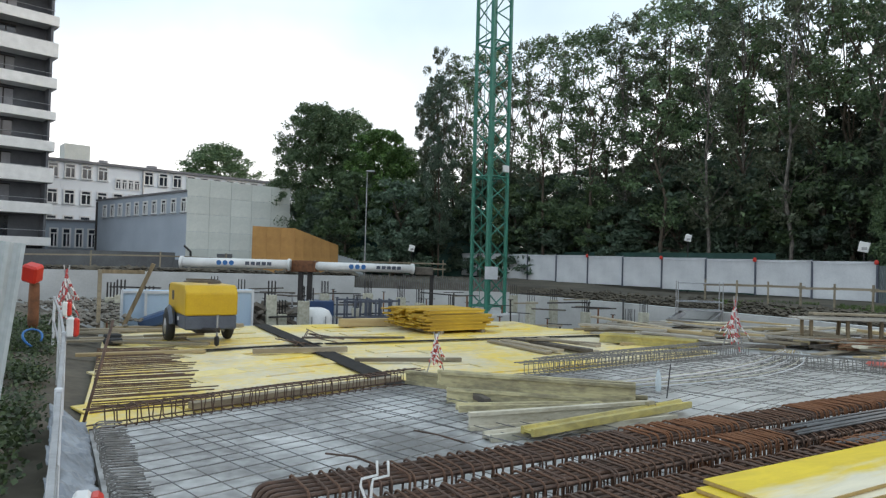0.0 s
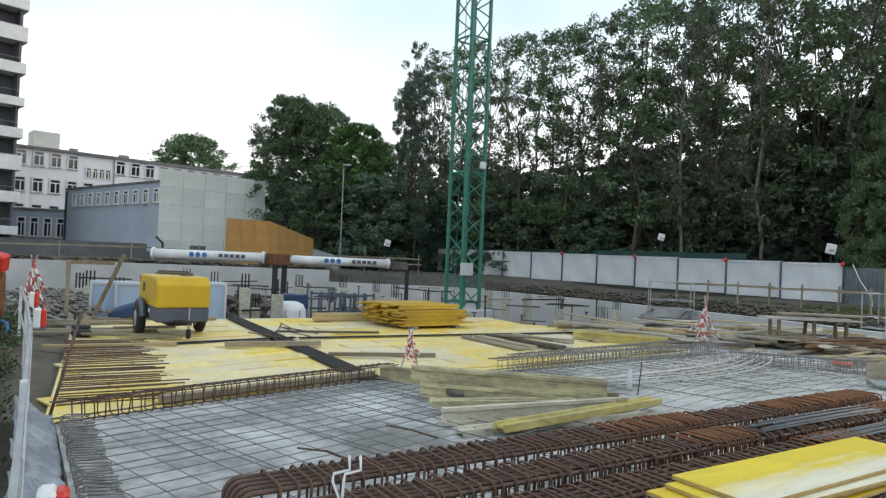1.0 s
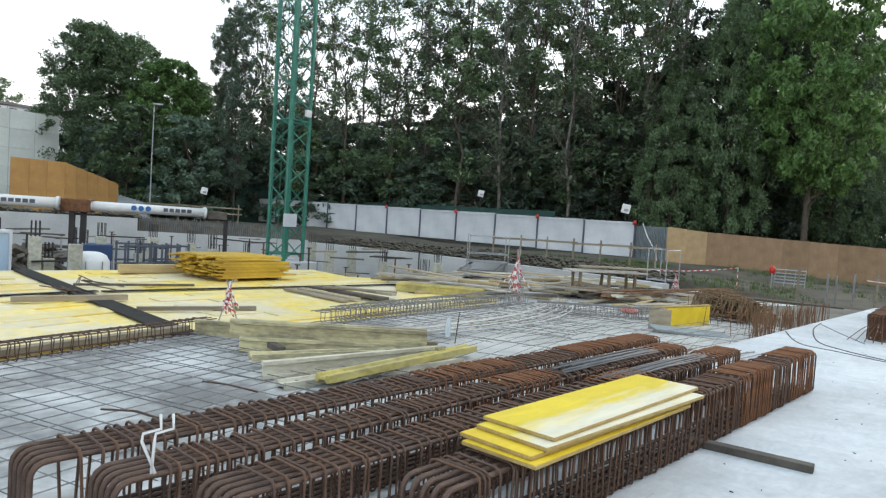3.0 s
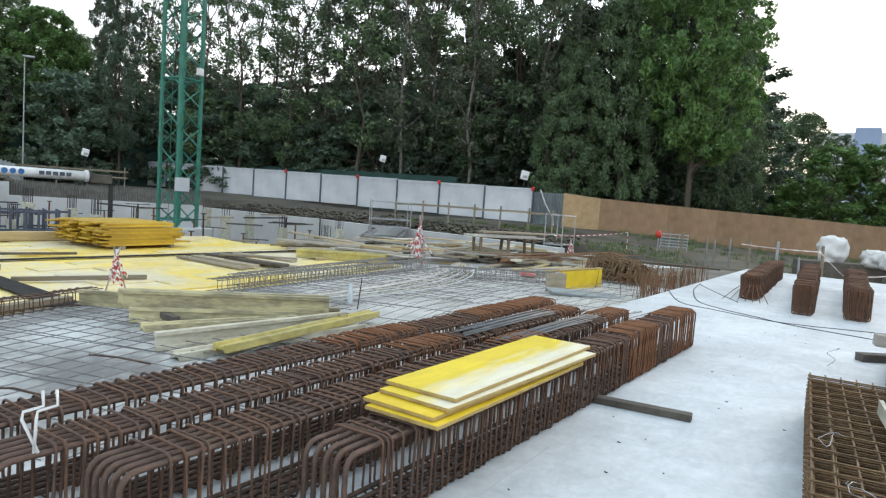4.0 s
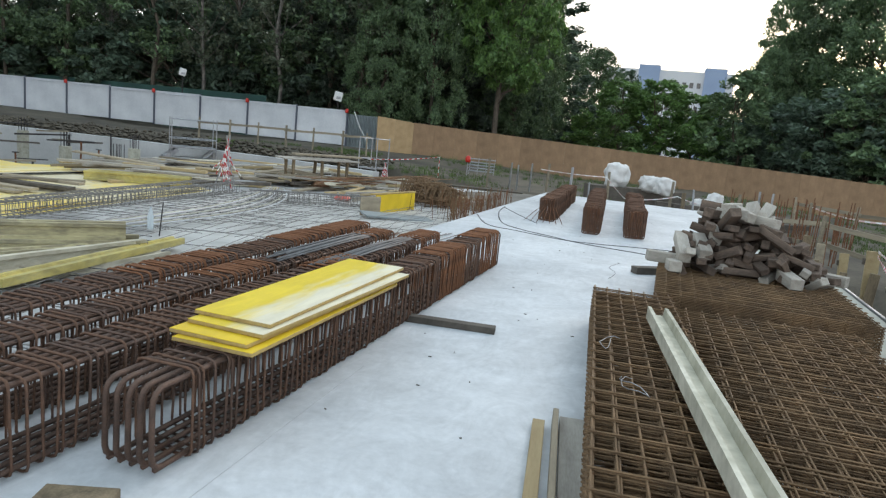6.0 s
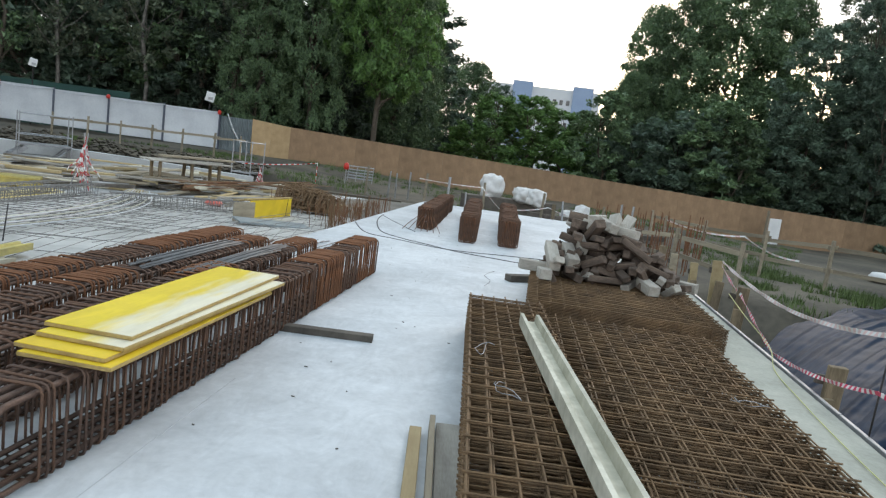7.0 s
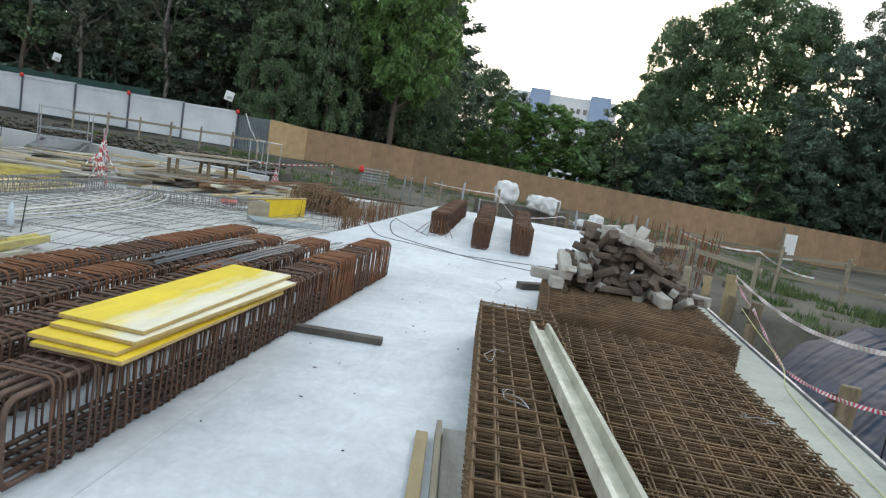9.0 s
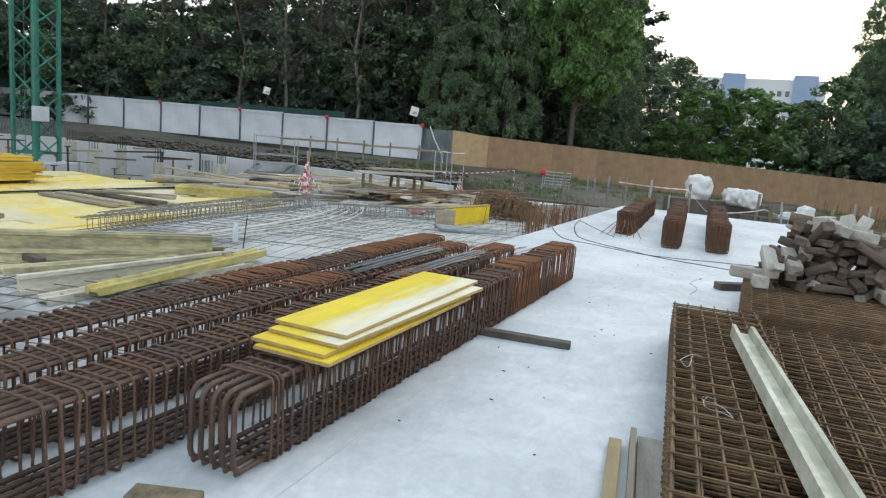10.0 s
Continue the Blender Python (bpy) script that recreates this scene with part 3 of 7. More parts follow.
rng = random.Random(4)
BAY1 = [(-4.0, 7.25), (-0.75, 10.55), (-2.75, 14.9), (-5.4, 13.4), (-6.6, 12.3)]
BAY2 = [(-6.8, 12.8), (-5.3, 13.8), (-3.05, 15.6), (-5.0, 19.2), (-8.5, 17.2)]
BAY3 = [(-0.3, 10.9), (2.2, 12.2), (6.4, 15.4), (5.6, 17.2), (3.8, 18.3), (1.2, 16.9), (-2.5, 15.1)]
BAY4 = [(-2.6, 15.8), (1.0, 17.5), (5.0, 19.9), (3.3, 20.9), (2.4, 23.0), (-1.6, 21.0), (-4.7, 19.3)]
for bay, org, turn in ((BAY1, (-3, 11), 46), (BAY2, (-5, 16), 40), (BAY3, (1, 14), 32), (BAY4, (0, 19), 32)):
    panel_bay(bay, org, turn, 2.0, 0.5, (M_YPLY, M_YPLYWORN), rng)


# near-black flat strips painting the shade of the beam trenches between the bays
def trench_shade(name, a, b, w):
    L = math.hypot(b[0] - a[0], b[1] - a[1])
    solo(name, Build().box((0, 0, 0), (L, w, 0.02)), M_JOINT, pose((a[0] + b[0]) / 2, (a[1] + b[1]) / 2, DECK + 0.014, 0, 0, heading(a, b)), "flat black strip standing in for the shade in a joint between formwork bays", "joint", kind="structure")


trench_shade("joint_1", (-0.62, 10.35), (-5.15, 19.2), 0.40)
trench_shade("joint_2", (-5.1, 13.3), (-2.7, 15.25), 0.16)
trench_shade("joint_3", (-2.6, 15.2), (5.4, 19.3), 0.16)


# ---- reinforcement ----
def loop_pts(w, h, r, k=3):
    """A closed stirrup outline with rounded corners in (n, z)."""
    pts = []
    for cx, cz, a0 in ((w / 2 - r, h - r, 0), (-w / 2 + r, h - r, 90), (-w / 2 + r, r, 180), (w / 2 - r, r, 270)):
        for i in range(k + 1):
            a = radians(a0 + 90 * i / k)
            pts.append((0, cx + r * math.cos(a), cz + r * math.sin(a)))
    return pts


STIRRUPS = {}


def stirrup_mesh(w, h, rad, material):
    key = (w, h, rad, material.name)
    if key not in STIRRUPS:
        STIRRUPS[key] = Build().tube(loop_pts(w, h, 0.035, 2), rad, 4, closed=True).mesh("stirrup", material, True)
    return STIRRUPS[key]


def beam_cage(n0, n1, s0, s1, h, clumps, rng, hooks, label):
    """A beam's reinforcement cage: closed stirrups round long bars, some stirrups pushed together."""
    w = n1 - n0
    ob = thing("rebar_cage", SN(s0, (n0 + n1) / 2, 0.015), label, "rebar cage", "beam cages on the slab")
    L = s1 - s0
    k = 5
    for i in range(k):
        y = -w / 2 + 0.03 + i * (w - 0.06) / (k - 1)
        z = h - 0.03
        if hooks:
            bend = [(0.075 * (1 - math.sin(radians(q))), y, h - 0.03 - 0.075 * (1 - math.cos(radians(q)))) for q in (90, 68, 45, 22, 0)]
            a = [(0.30, y, 0.03), (0.07, y, 0.03), (0.035, y, 0.04), (0.01, y, 0.065), (0.0, y, 0.10)] + bend + [(L * 0.5, y, z + rng.uniform(-0.012, 0.005)), (L + rng.uniform(-0.1, 0.12), y + rng.uniform(-0.02, 0.02), z)]
        else:
            a = [(rng.uniform(-0.1, 0.05), y, z), (L * 0.5, y, z + rng.uniform(-0.012, 0.005)), (L + rng.uniform(-0.1, 0.15), y, z)]
        part("long_bar", Build().tube(a, 0.015, 6), M_REBAR, ob, smooth=True)
        part("long_bar", Build().tube([(0.02, y, 0.03), (L, y, 0.03)], 0.015, 5), M_REBAR, ob, smooth=True)
    s = 0.24
    while s < L - 0.05:
        dense = any(a <= s + s0 <= b for a, b in clumps)
        material = M_RUST if dense else M_BROWNBAR if rng.random() < 0.6 else M_REBAR
        me = stirrup_mesh(round(w, 3), round(h + (0.02 if dense else 0.0), 3), 0.0088, material)
        part("stirrup", me, None, ob, m=pose(s, rng.uniform(-0.008, 0.008), rng.uniform(-0.004, 0.006), rng.uniform(-1.2, 1.2), rng.uniform(-4, 4), rng.uniform(-2.5, 2.5)))
        s += rng.uniform(0.036, 0.056) if dense else rng.uniform(0.052, 0.088)
    return ob


rng = random.Random(7)
beam_cage(2.03, 2.36, 2.36, 8.92, 0.46, [(6.4, 7.3), (7.9, 8.8)], rng, True, "rust-brown beam cage of stirrups on the pale slab, bent bar ends")
beam_cage(2.57, 2.88, 1.55, 7.95, 0.46, [(5.0, 5.7), (7.2, 7.9)], rng, True, "dark rusty beam reinforcement cage beside the panel stack")
beam_cage(3.03, 3.34, 1.25, 7.6, 0.46, [(4.2, 4.9), (6.9, 7.5)], rng, True, "dark rusty beam reinforcement cage between two others")
beam_cage(3.50, 3.84, 1.05, 7.9, 0.46, [(3.9, 5.0), (6.0, 7.9)], rng, True, "rusty beam reinforcement cage beside the steel mesh")

# loose straight bars lying on the cages
for k in range(16):
    s0, n0 = rng.uniform(5.0, 5.5), (2.64 if k % 2 else 3.09) + 0.026 * (k // 2)
    L = rng.uniform(1.7, 2.5)
    solo("loose_rebar", Build().tube([(0, 0, 0), (L * 0.6, 0.02, 0.0), (L, rng.uniform(-0.02, 0.02), -0.01)], 0.011, 5), M_GREYBAR, SN(s0, n0, 0.488 + 0.004 * (k % 3), rng.uniform(-0.5, 0.5)), "long grey ribbed steel bar lying on the cages", "rebar", "loose bars on the cages", smooth=True)

# white bent bars standing out of the cages
ob = thing("bent_bars", pose(-0.33, 3.32, 0.47), "two white painted zigzag bars standing in the cage", "bar")
for dx in (0.0, 0.055):
    part("bar", Build().tube([(0.02 - 0.3 * dx, 0, 0), (-0.045 + dx, 0.01, 0.15), (-0.04 + dx, 0.01, 0.185), (0.035 + dx, 0.03, 0.20), (0.03 + dx, 0.03, 0.27)], 0.0075, 5), M_WHITE, ob, smooth=True)


# ---- mesh over the damp concrete ----
def clip_line(poly, p, d):
    """The stretch of a line inside a convex-ish outline."""
    hits = []
    for (x0, y0), (x1, y1) in zip(poly, poly[1:] + poly[:1]):
        ex, ey = x1 - x0, y1 - y0
        den = d[0] * ey - d[1] * ex
        if abs(den) < 1e-9:
            continue
        t = ((x0 - p[0]) * ey - (y0 - p[1]) * ex) / den
        q = ((x0 - p[0]) * d[1] - (y0 - p[1]) * d[0]) / den
        if 0 <= q <= 1:
            hits.append(t)
    hits.sort()
    return [(a, b) for a, b in zip(hits[::2], hits[1::2]) if b - a > 0.15]


MESHAREA = [(-3.62, 7.1), (-2.5, 5.2), (-1.9, 4.3), (1.0, 4.85), (11.3, 11.2), (9.9, 14.2), (6.6, 15.2), (2.3, 11.7), (-0.5, 10.3)]
net = thing("steel_mesh", Matrix(), "grey steel reinforcement mesh laid on the deck", "rebar mesh")
for ang, z, step, part_x in ((45.0, DECK + 0.05, 0.23, 99), (-44.0, DECK + 0.066, 0.30, 3.6), (-41.0, DECK + 0.03, 1.1, 99), (28.0, DECK + 0.075, 0.30, 99)):
    dx, dy = math.cos(radians(ang)), math.sin(radians(ang))
    for i in range(-80, 110):
        o = i * step + rng.uniform(-0.03, 0.03)
        p = (3 - dy * o, 8 + dx * o)
        for a, b in clip_line(MESHAREA, p, (dx, dy)):
            a, b = a + rng.uniform(0, 0.12), b - rng.uniform(0, 0.12)
            if p[0] + dx * b > part_x:
                b = a + (b - a) * rng.uniform(0.35, 0.6)
            if ang == 28.0:
                a = max(a, (4.2 - p[0]) / dx)
                if b - a < 0.4:
                    continue
            mid = (a + b) / 2
            part("bar", Build().tube([(p[0] + dx * a, p[1] + dy * a, z), (p[0] + dx * mid, p[1] + dy * mid, z + rng.uniform(-0.015, 0.02)), (p[0] + dx * b, p[1] + dy * b, z)], 0.0052, 4), M_DUSTBAR if p[0] + dx * mid > 2.6 or rng.random() < 0.25 else M_GREYBAR, net)


# bent bar ends closing the mesh along the bank
for k in range(38):
    t = k / 37
    x, y = -2.0 - 1.62 * t + rng.uniform(-0.02, 0.02), 4.35 + 2.75 * t
    e = rng.uniform(0.14, 0.30)
    part("u_bar", Build().tube([(x + e, y + rng.uniform(0.02, 0.12), DECK + 0.11), (x + 0.05, y, DECK + 0.12), (x, y, DECK + 0.09), (x, y, DECK + 0.04), (x + 0.05, y, DECK + 0.02), (x + 0.3, y + 0.09, DECK + 0.02)], 0.0075, 4), M_DUSTBAR, net)


# low beam cages along the deck edge
def edge_cage(a, b, w, h, step, label, material=M_GREYBAR):
    L = math.hypot(b[0] - a[0], b[1] - a[1])
    ob = thing("edge_cage", pose(a[0], a[1], DECK + 0.0, 0, 0, heading(a, b)), label, "rebar cage", "cages along the deck")
    for y, z in ((-w / 2 + 0.02, h - 0.02), (w / 2 - 0.02, h - 0.02), (0, h - 0.015), (-w / 2 + 0.02, 0.02), (w / 2 - 0.02, 0.02)):
        part("long_bar", Build().tube([(-0.2, y, z), (L / 2, y + 0.01, z + 0.01), (L + 0.2, y, z)], 0.009, 4), material, ob)
    me = stirrup_mesh(w, h, 0.008, material)
    s = 0.05
    while s < L:
        part("stirrup", me, None, ob, m=pose(s, 0, 0, 0, rng.uniform(-8, 8), rng.uniform(-4, 4)))
        s += step * rng.uniform(0.8, 1.2)


edge_cage((-3.62, 7.35), (-0.45, 10.6), 0.24, 0.22, 0.13, "dark low rebar cage along the edge of the deck", M_REBAR)
edge_cage((1.5, 11.6), (6.9, 15.3), 0.28, 0.24, 0.12, "grey rebar cage along the deck edge", M_DUSTBAR)
edge_cage((1.9, 12.2), (6.2, 15.6), 0.28, 0.24, 0.13, "grey rebar cage beside the yellow deck", M_DUSTBAR)
edge_cage((6.7, 13.7), (9.4, 12.6), 0.28, 0.26, 0.12, "grey rebar cage across the mesh", M_DUSTBAR)

# bars lying side by side on the first bay
for k in range(40):
    y = 7.9 + k * 0.135 + rng.uniform(-0.03, 0.03)
    x = -3.82 - 0.5 * (y - 7.4)
    L = rng.uniform(1.2, 1.65) * (1 if k < 28 else 0.9)
    solo("loose_rebar", Build().tube([(0, 0, 0), (L, rng.uniform(-0.06, 0.06), 0.0)], 0.0095, 4), M_REBAR, pose(x, y, DECK + 0.035 + 0.002 * (k % 3), 0, 0, 30 + rng.uniform(-4, 4)), "thin dark steel bar laid on yellow panels", "rebar", "bars laid on the deck")


# ---- yellow panels on the near cage ----
def ply_panel(m, top, label):
    ob = thing("plywood_sheet", m, label, "formwork panel", "plywood sheets on the cage")
    part("core", Build().bev((0, 0, 0.012), (2.0, 0.5, 0.021), 0.003), M_EDGE, ob)
    part("face", Build().box((0, 0, 0.0242), (1.994, 0.494, 0.003)), top, ob)
    return ob



# odd bars thrown over the mesh
orng = random.Random(93)
for k in range(7):
    x, y = orng.uniform(-2.6, 2.0), orng.uniform(5.6, 9.6)
    if not inside(x, y, [(-3.3, 6.8), (-1.8, 4.6), (0.6, 5.1), (0.2, 6.8), (-0.5, 8.4), (-0.8, 9.6)]):
        continue
    L = orng.uniform(0.6, 1.4)
    solo("loose_rebar", Build().tube([(-L / 2, 0, 0), (0, orng.uniform(-0.05, 0.05), 0.02), (L / 2, 0, 0)], 0.010, 5), M_REBAR, pose(x, y, DECK + 0.085 + 0.004 * (k % 4), 0, 0, orng.choice([-38, 30, -55]) + orng.uniform(-9, 9)), "odd dark bar thrown over the steel mesh", "rebar", "odd bars on the mesh", smooth=True)
ply_panel(SN(3.86, 2.14, 0.487, 0.5), M_YNEW, "yellow plywood formwork panel lying on the rebar cage")
ply_panel(SN(3.90, 2.17, 0.5135, -1.0), M_YNEW, "yellow plywood formwork panel in a low stack")
ply_panel(SN(4.02, 2.14, 0.5400, -1.6), M_HALF, "yellow plywood panel smeared with pale cement")
ply_panel(SN(4.12, 2.20, 0.5665, 0.3), M_HALF, "top yellow plywood panel, half bleached with cement")


# ---- stacks of welded mesh mats on the slab ----
def mesh_stack(m, lx, ly, layers, stepx, stepy, z0, dz, label, rng):
    ob = thing("mesh_stack", m, label, "mesh mats", "stacked mesh mats")
    for k in range(layers):
        b = Build()
        jx, jy, z = (0.004, -0.004)[k % 2] + rng.uniform(-0.005, 0.005), (-0.004, 0.004)[k % 2] + rng.uniform(-0.004, 0.004), z0 + k * dz
        for i in range(int(ly / stepy) + 1):
            y = i * stepy + jy
            b.tube([(jx - 0.02, y, z), (lx / 2 + jx, y + rng.uniform(-0.006, 0.006), z + rng.uniform(-0.003, 0.003)), (lx + jx + 0.02 + rng.uniform(-0.015, 0.02), y, z)], 0.0068, 4)
        for i in range(int(lx / stepx) + 1):
            x = i * stepx + jx
            b.tube([(x, jy - 0.02, z + 0.011), (x, ly + jy + 0.02, z + 0.014)], 0.0062, 4)
        part("mesh_mat", b, M_MATRUST, ob, smooth=True)
    return ob


rng = random.Random(12)
mesh_stack(SN(0.75, -0.78, 0.03, 5.7), 6.05, 0.70, 24, 0.19, 0.1166, 0.0, 0.0151, "rusty welded mesh mats stacked on the slab", rng)
mesh_stack(SN(1.2, -1.98, 0.03, 1.8), 5.6, 1.6, 17, 0.21, 0.146, 0.0, 0.0155, "wide stack of rusty welded mesh mats", rng)
mesh_stack(SN(6.98, -2.07, 0.03, 0.0), 3.0, 2.0, 21, 0.21, 0.148, 0.0, 0.0155, "stack of rusty mesh mats bearing cut timbers", rng)

# pale channel section on the mats
ob = thing("concrete_channel", SN(3.41, -0.405, 0.405, 8.5), "long pale concrete channel lying on mesh mats", "channel")
part("bed", Build().sweep([(-0.080, 0.0), (0.080, 0.0), (0.080, 0.035), (-0.080, 0.035)], 4.4), M_CONCPALE, ob)
for y in (-1, 1):
    part("flank", Build().sweep([(a, b) for a, b in ((0.08 * y, 0.035), (0.08 * y, 0.10), (0.053 * y, 0.10), (0.046 * y, 0.035))][::y], 4.39), M_CONCPALE, ob)
for x, y, k in ((3.9, 2.55, 0), (3.3, 1.95, 1), (5.0, 1.0, 2)):
    solo("tie_wire", Build().tube([(0.14 * math.cos(a) * (1 - 0.3 * k / 3), 0.07 * math.sin(a * 1.3), 0.012 * math.sin(3 * a)) for a in [i * 0.5 for i in range(14)]], 0.003, 4), M_GALV, pose(x, y, 0.41 if k < 2 else 0.29, 0, 0, 40 * k), "twisted loop of tie wire on the mats", "wire", smooth=True)

# heap of cut timbers
heap_rng = random.Random(21)
for lay in range(8):
    n0, n1 = -0.30 - 0.055 * lay, -2.0 + 0.105 * lay
    for s in ((8.68, 9.05, 9.45, 9.8), (8.72, 9.1, 9.5), (8.8, 9.2, 9.55), (8.88, 9.3), (8.95, 9.35), (9.0, 9.4), (9.1, 9.4), (9.2,))[lay]:
        for k in range(int((n0 - n1) / 0.135) + 1):
            if heap_rng.random() < 0.10:
                continue
            n = n0 - 0.135 * k + heap_rng.uniform(-0.04, 0.04)
            L = heap_rng.choice([0.26, 0.32, 0.38, 0.45])
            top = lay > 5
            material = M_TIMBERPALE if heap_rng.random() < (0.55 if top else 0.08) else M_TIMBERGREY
            turn = heap_rng.gauss(0, 26) if heap_rng.random() < 0.82 else heap_rng.uniform(40, 110)
            w, h = (0.14, 0.12) if top else (heap_rng.uniform(0.09, 0.13), heap_rng.uniform(0.07, 0.105))
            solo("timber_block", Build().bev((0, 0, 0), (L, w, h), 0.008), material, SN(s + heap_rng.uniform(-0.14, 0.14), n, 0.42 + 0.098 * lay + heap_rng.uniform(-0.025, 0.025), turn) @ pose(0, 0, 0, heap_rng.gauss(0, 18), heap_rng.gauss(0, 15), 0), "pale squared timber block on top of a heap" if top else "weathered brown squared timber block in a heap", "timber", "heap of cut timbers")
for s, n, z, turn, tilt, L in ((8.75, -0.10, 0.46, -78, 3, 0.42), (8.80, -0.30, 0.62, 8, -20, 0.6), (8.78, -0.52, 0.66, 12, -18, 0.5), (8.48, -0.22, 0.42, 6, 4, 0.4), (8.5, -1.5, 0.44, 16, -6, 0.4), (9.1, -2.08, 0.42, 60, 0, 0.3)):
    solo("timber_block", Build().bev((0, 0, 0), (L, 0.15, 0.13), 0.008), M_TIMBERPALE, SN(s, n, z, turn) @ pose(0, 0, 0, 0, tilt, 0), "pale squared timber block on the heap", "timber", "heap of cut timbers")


# ---- boards on the slab ----
def board(m, size, material, label):
    return solo("timber_board", Build().bev((0, 0, size[2] / 2), size, 0.004), material, m, label, "board")


def board_between(a, b, w, h, z, material, label):
    return board(pose((a[0] + b[0]) / 2, (a[1] + b[1]) / 2, z, 0, 0, heading(a, b)), (math.hypot(b[0] - a[0], b[1] - a[1]), w, h), material, label)


board_between((3.7, 4.72), (4.28, 3.98), 0.10, 0.06, 0.0, M_WOODDARK, "dark square timber on the slab beside the cage")
board_between((8.4, 5.25), (9.1, 4.95), 0.16, 0.10, 0.0, M_WOODDARK, "short dark timber under the mesh mats")
board(SN(3.18, 0.425, 0.0, 8), (1.55, 0.075, 0.045), M_WOODNEW, "pale timber batten on the slab")
board(SN(3.25, 0.335, 0.0, 8), (1.6, 0.035, 0.10), M_WOOD, "narrow board on edge on the slab")
board(SN(3.32, 0.235, 0.0, 8), (1.6, 0.16, 0.03), M_TIMBERPALE, "grey plank beside the mesh mats")
board_between((0.55, 3.05), (0.8, 2.85), 0.12, 0.05, 0.0, M_POSTOLD, "short plank end on the slab")


chips = Build()
prng = random.Random(61)
for _ in range(140):
    q = sn(prng.uniform(1.5, 21), prng.uniform(-2.0, 3.6), 0.004)
    chips.box(q, (prng.uniform(0.008, 0.028), prng.uniform(0.004, 0.010), 0.005), prng.uniform(0, 180))
solo("slab_chips", chips, M_WOODDARK, Matrix(), "small splinters and crumbs on the slab", "debris", kind="stuff")


# ---- bundles of stirrups on the slab ----
def stirrup_bundle(m, L, w, h, k, rng, label):
    k *= 2
    ob = thing("stirrup_bundle", m, label, "stirrups", "stirrup bundles on the slab")
    wide, slim = stirrup_mesh(w, h, 0.010, M_BROWNBAR), stirrup_mesh(w * 0.5, h * 0.97, 0.010, M_RUST)
    for i in range(k):
        part("stirrup", slim if i % 3 == 1 else wide, None, ob, m=pose(i * L / k + rng.uniform(-0.02, 0.02), rng.uniform(-0.03, 0.03), rng.uniform(0, 0.03), rng.uniform(-3, 3), rng.uniform(-14, -4), rng.uniform(-4, 4)))
    for i in range(9):
        y = -w / 2 + 0.015 + i * (w - 0.03) / 8
        part("front_leg", Build().tube([(-0.04 + rng.uniform(-0.03, 0.03), y * 0.86, 0.01), (-0.02, y, h * 0.62), (0.05, y, h)], 0.010, 4), M_BROWNBAR, ob)
    for i in range(5):
        part("bar", Build().tube([(-0.25 + rng.uniform(0, 0.1), -w / 2 + 0.05 + i * (w - 0.1) / 4, h - 0.03), (L * 0.9, -w / 2 + 0.05 + i * (w - 0.1) / 4, h - 0.02)], 0.009, 4), M_RUST, ob)


stirrup_bundle(SN(13.65, 1.30, 0.01, 4.5), 6.4, 0.33, 0.56, 58, rng, "bundle of rusty stirrups lying on the pale slab")
stirrup_bundle(SN(13.75, 0.46, 0.01, 3.5), 5.9, 0.35, 0.56, 58, rng, "rusty stirrup bundle beside another on the slab")
stirrup_bundle(SN(14.95, 2.40, 0.01, 3.5), 6.0, 0.35, 0.50, 56, rng, "rusty stirrup bundle with splayed bar ends")
for i in range(7):
    solo("loose_rebar", Build().tube([(0, 0, 0.32), (-0.25, 0.04 * (i - 3), 0.2), (-0.5, 0.09 * (i - 3), 0.02)], 0.008, 4), M_RUST, SN(14.95, 2.25 + 0.05 * i, 0.0), "rusty bar end splayed onto the slab", "rebar", "splayed bar ends")

# cables across the slab
def cable(pts, r, material, label, z=0.012):
    cv = [Vector((p[0], p[1], p[2] if len(p) > 2 else z)) for p in pts]
    fine = []
    for i in range(len(cv) - 1):
        p0, p1, p2, p3 = cv[max(i - 1, 0)], cv[i], cv[i + 1], cv[min(i + 2, len(cv) - 1)]
        for k in range(6):
            t = k / 6
            fine.append(0.5 * (2 * p1 + (p2 - p0) * t + (2 * p0 - 5 * p1 + 4 * p2 - p3) * t * t + (3 * p1 - p0 - 3 * p2 + p3) * t ** 3))
    fine.append(cv[-1])
    return solo("cable", Build().tube(fine, r, 5), material, Matrix(), label, "cable", smooth=True)


cable([sn(14.5, 3.9), sn(13.0, 3.26), sn(12.65, 2.55), sn(12.3, 1.71), sn(12.35, 1.07), sn(12.6, 0.4), sn(12.9, -0.6)], 0.012, M_CABLE, "black cable snaking over the pale slab")
cable([sn(17.0, 3.85), sn(15.5, 3.64), sn(13.6, 3.1), sn(12.9, 2.5), sn(12.5, 1.84), sn(12.15, 1.26), sn(11.87, 0.05), sn(11.5, -0.9)], 0.013, M_CABLE, "thin black cable curling over the slab")
cable([sn(16.75, 3.8), sn(15.4, 3.12), sn(14.3, 2.5)], 0.010, M_CABLE, "short black cable end on the slab")
cable([sn(9.2, 0.55), sn(9.7, 0.5), sn(10.1, 0.62), sn(10.6, 0.5)], 0.0035, M_CABLE, "thin dark wire lying on the slab")

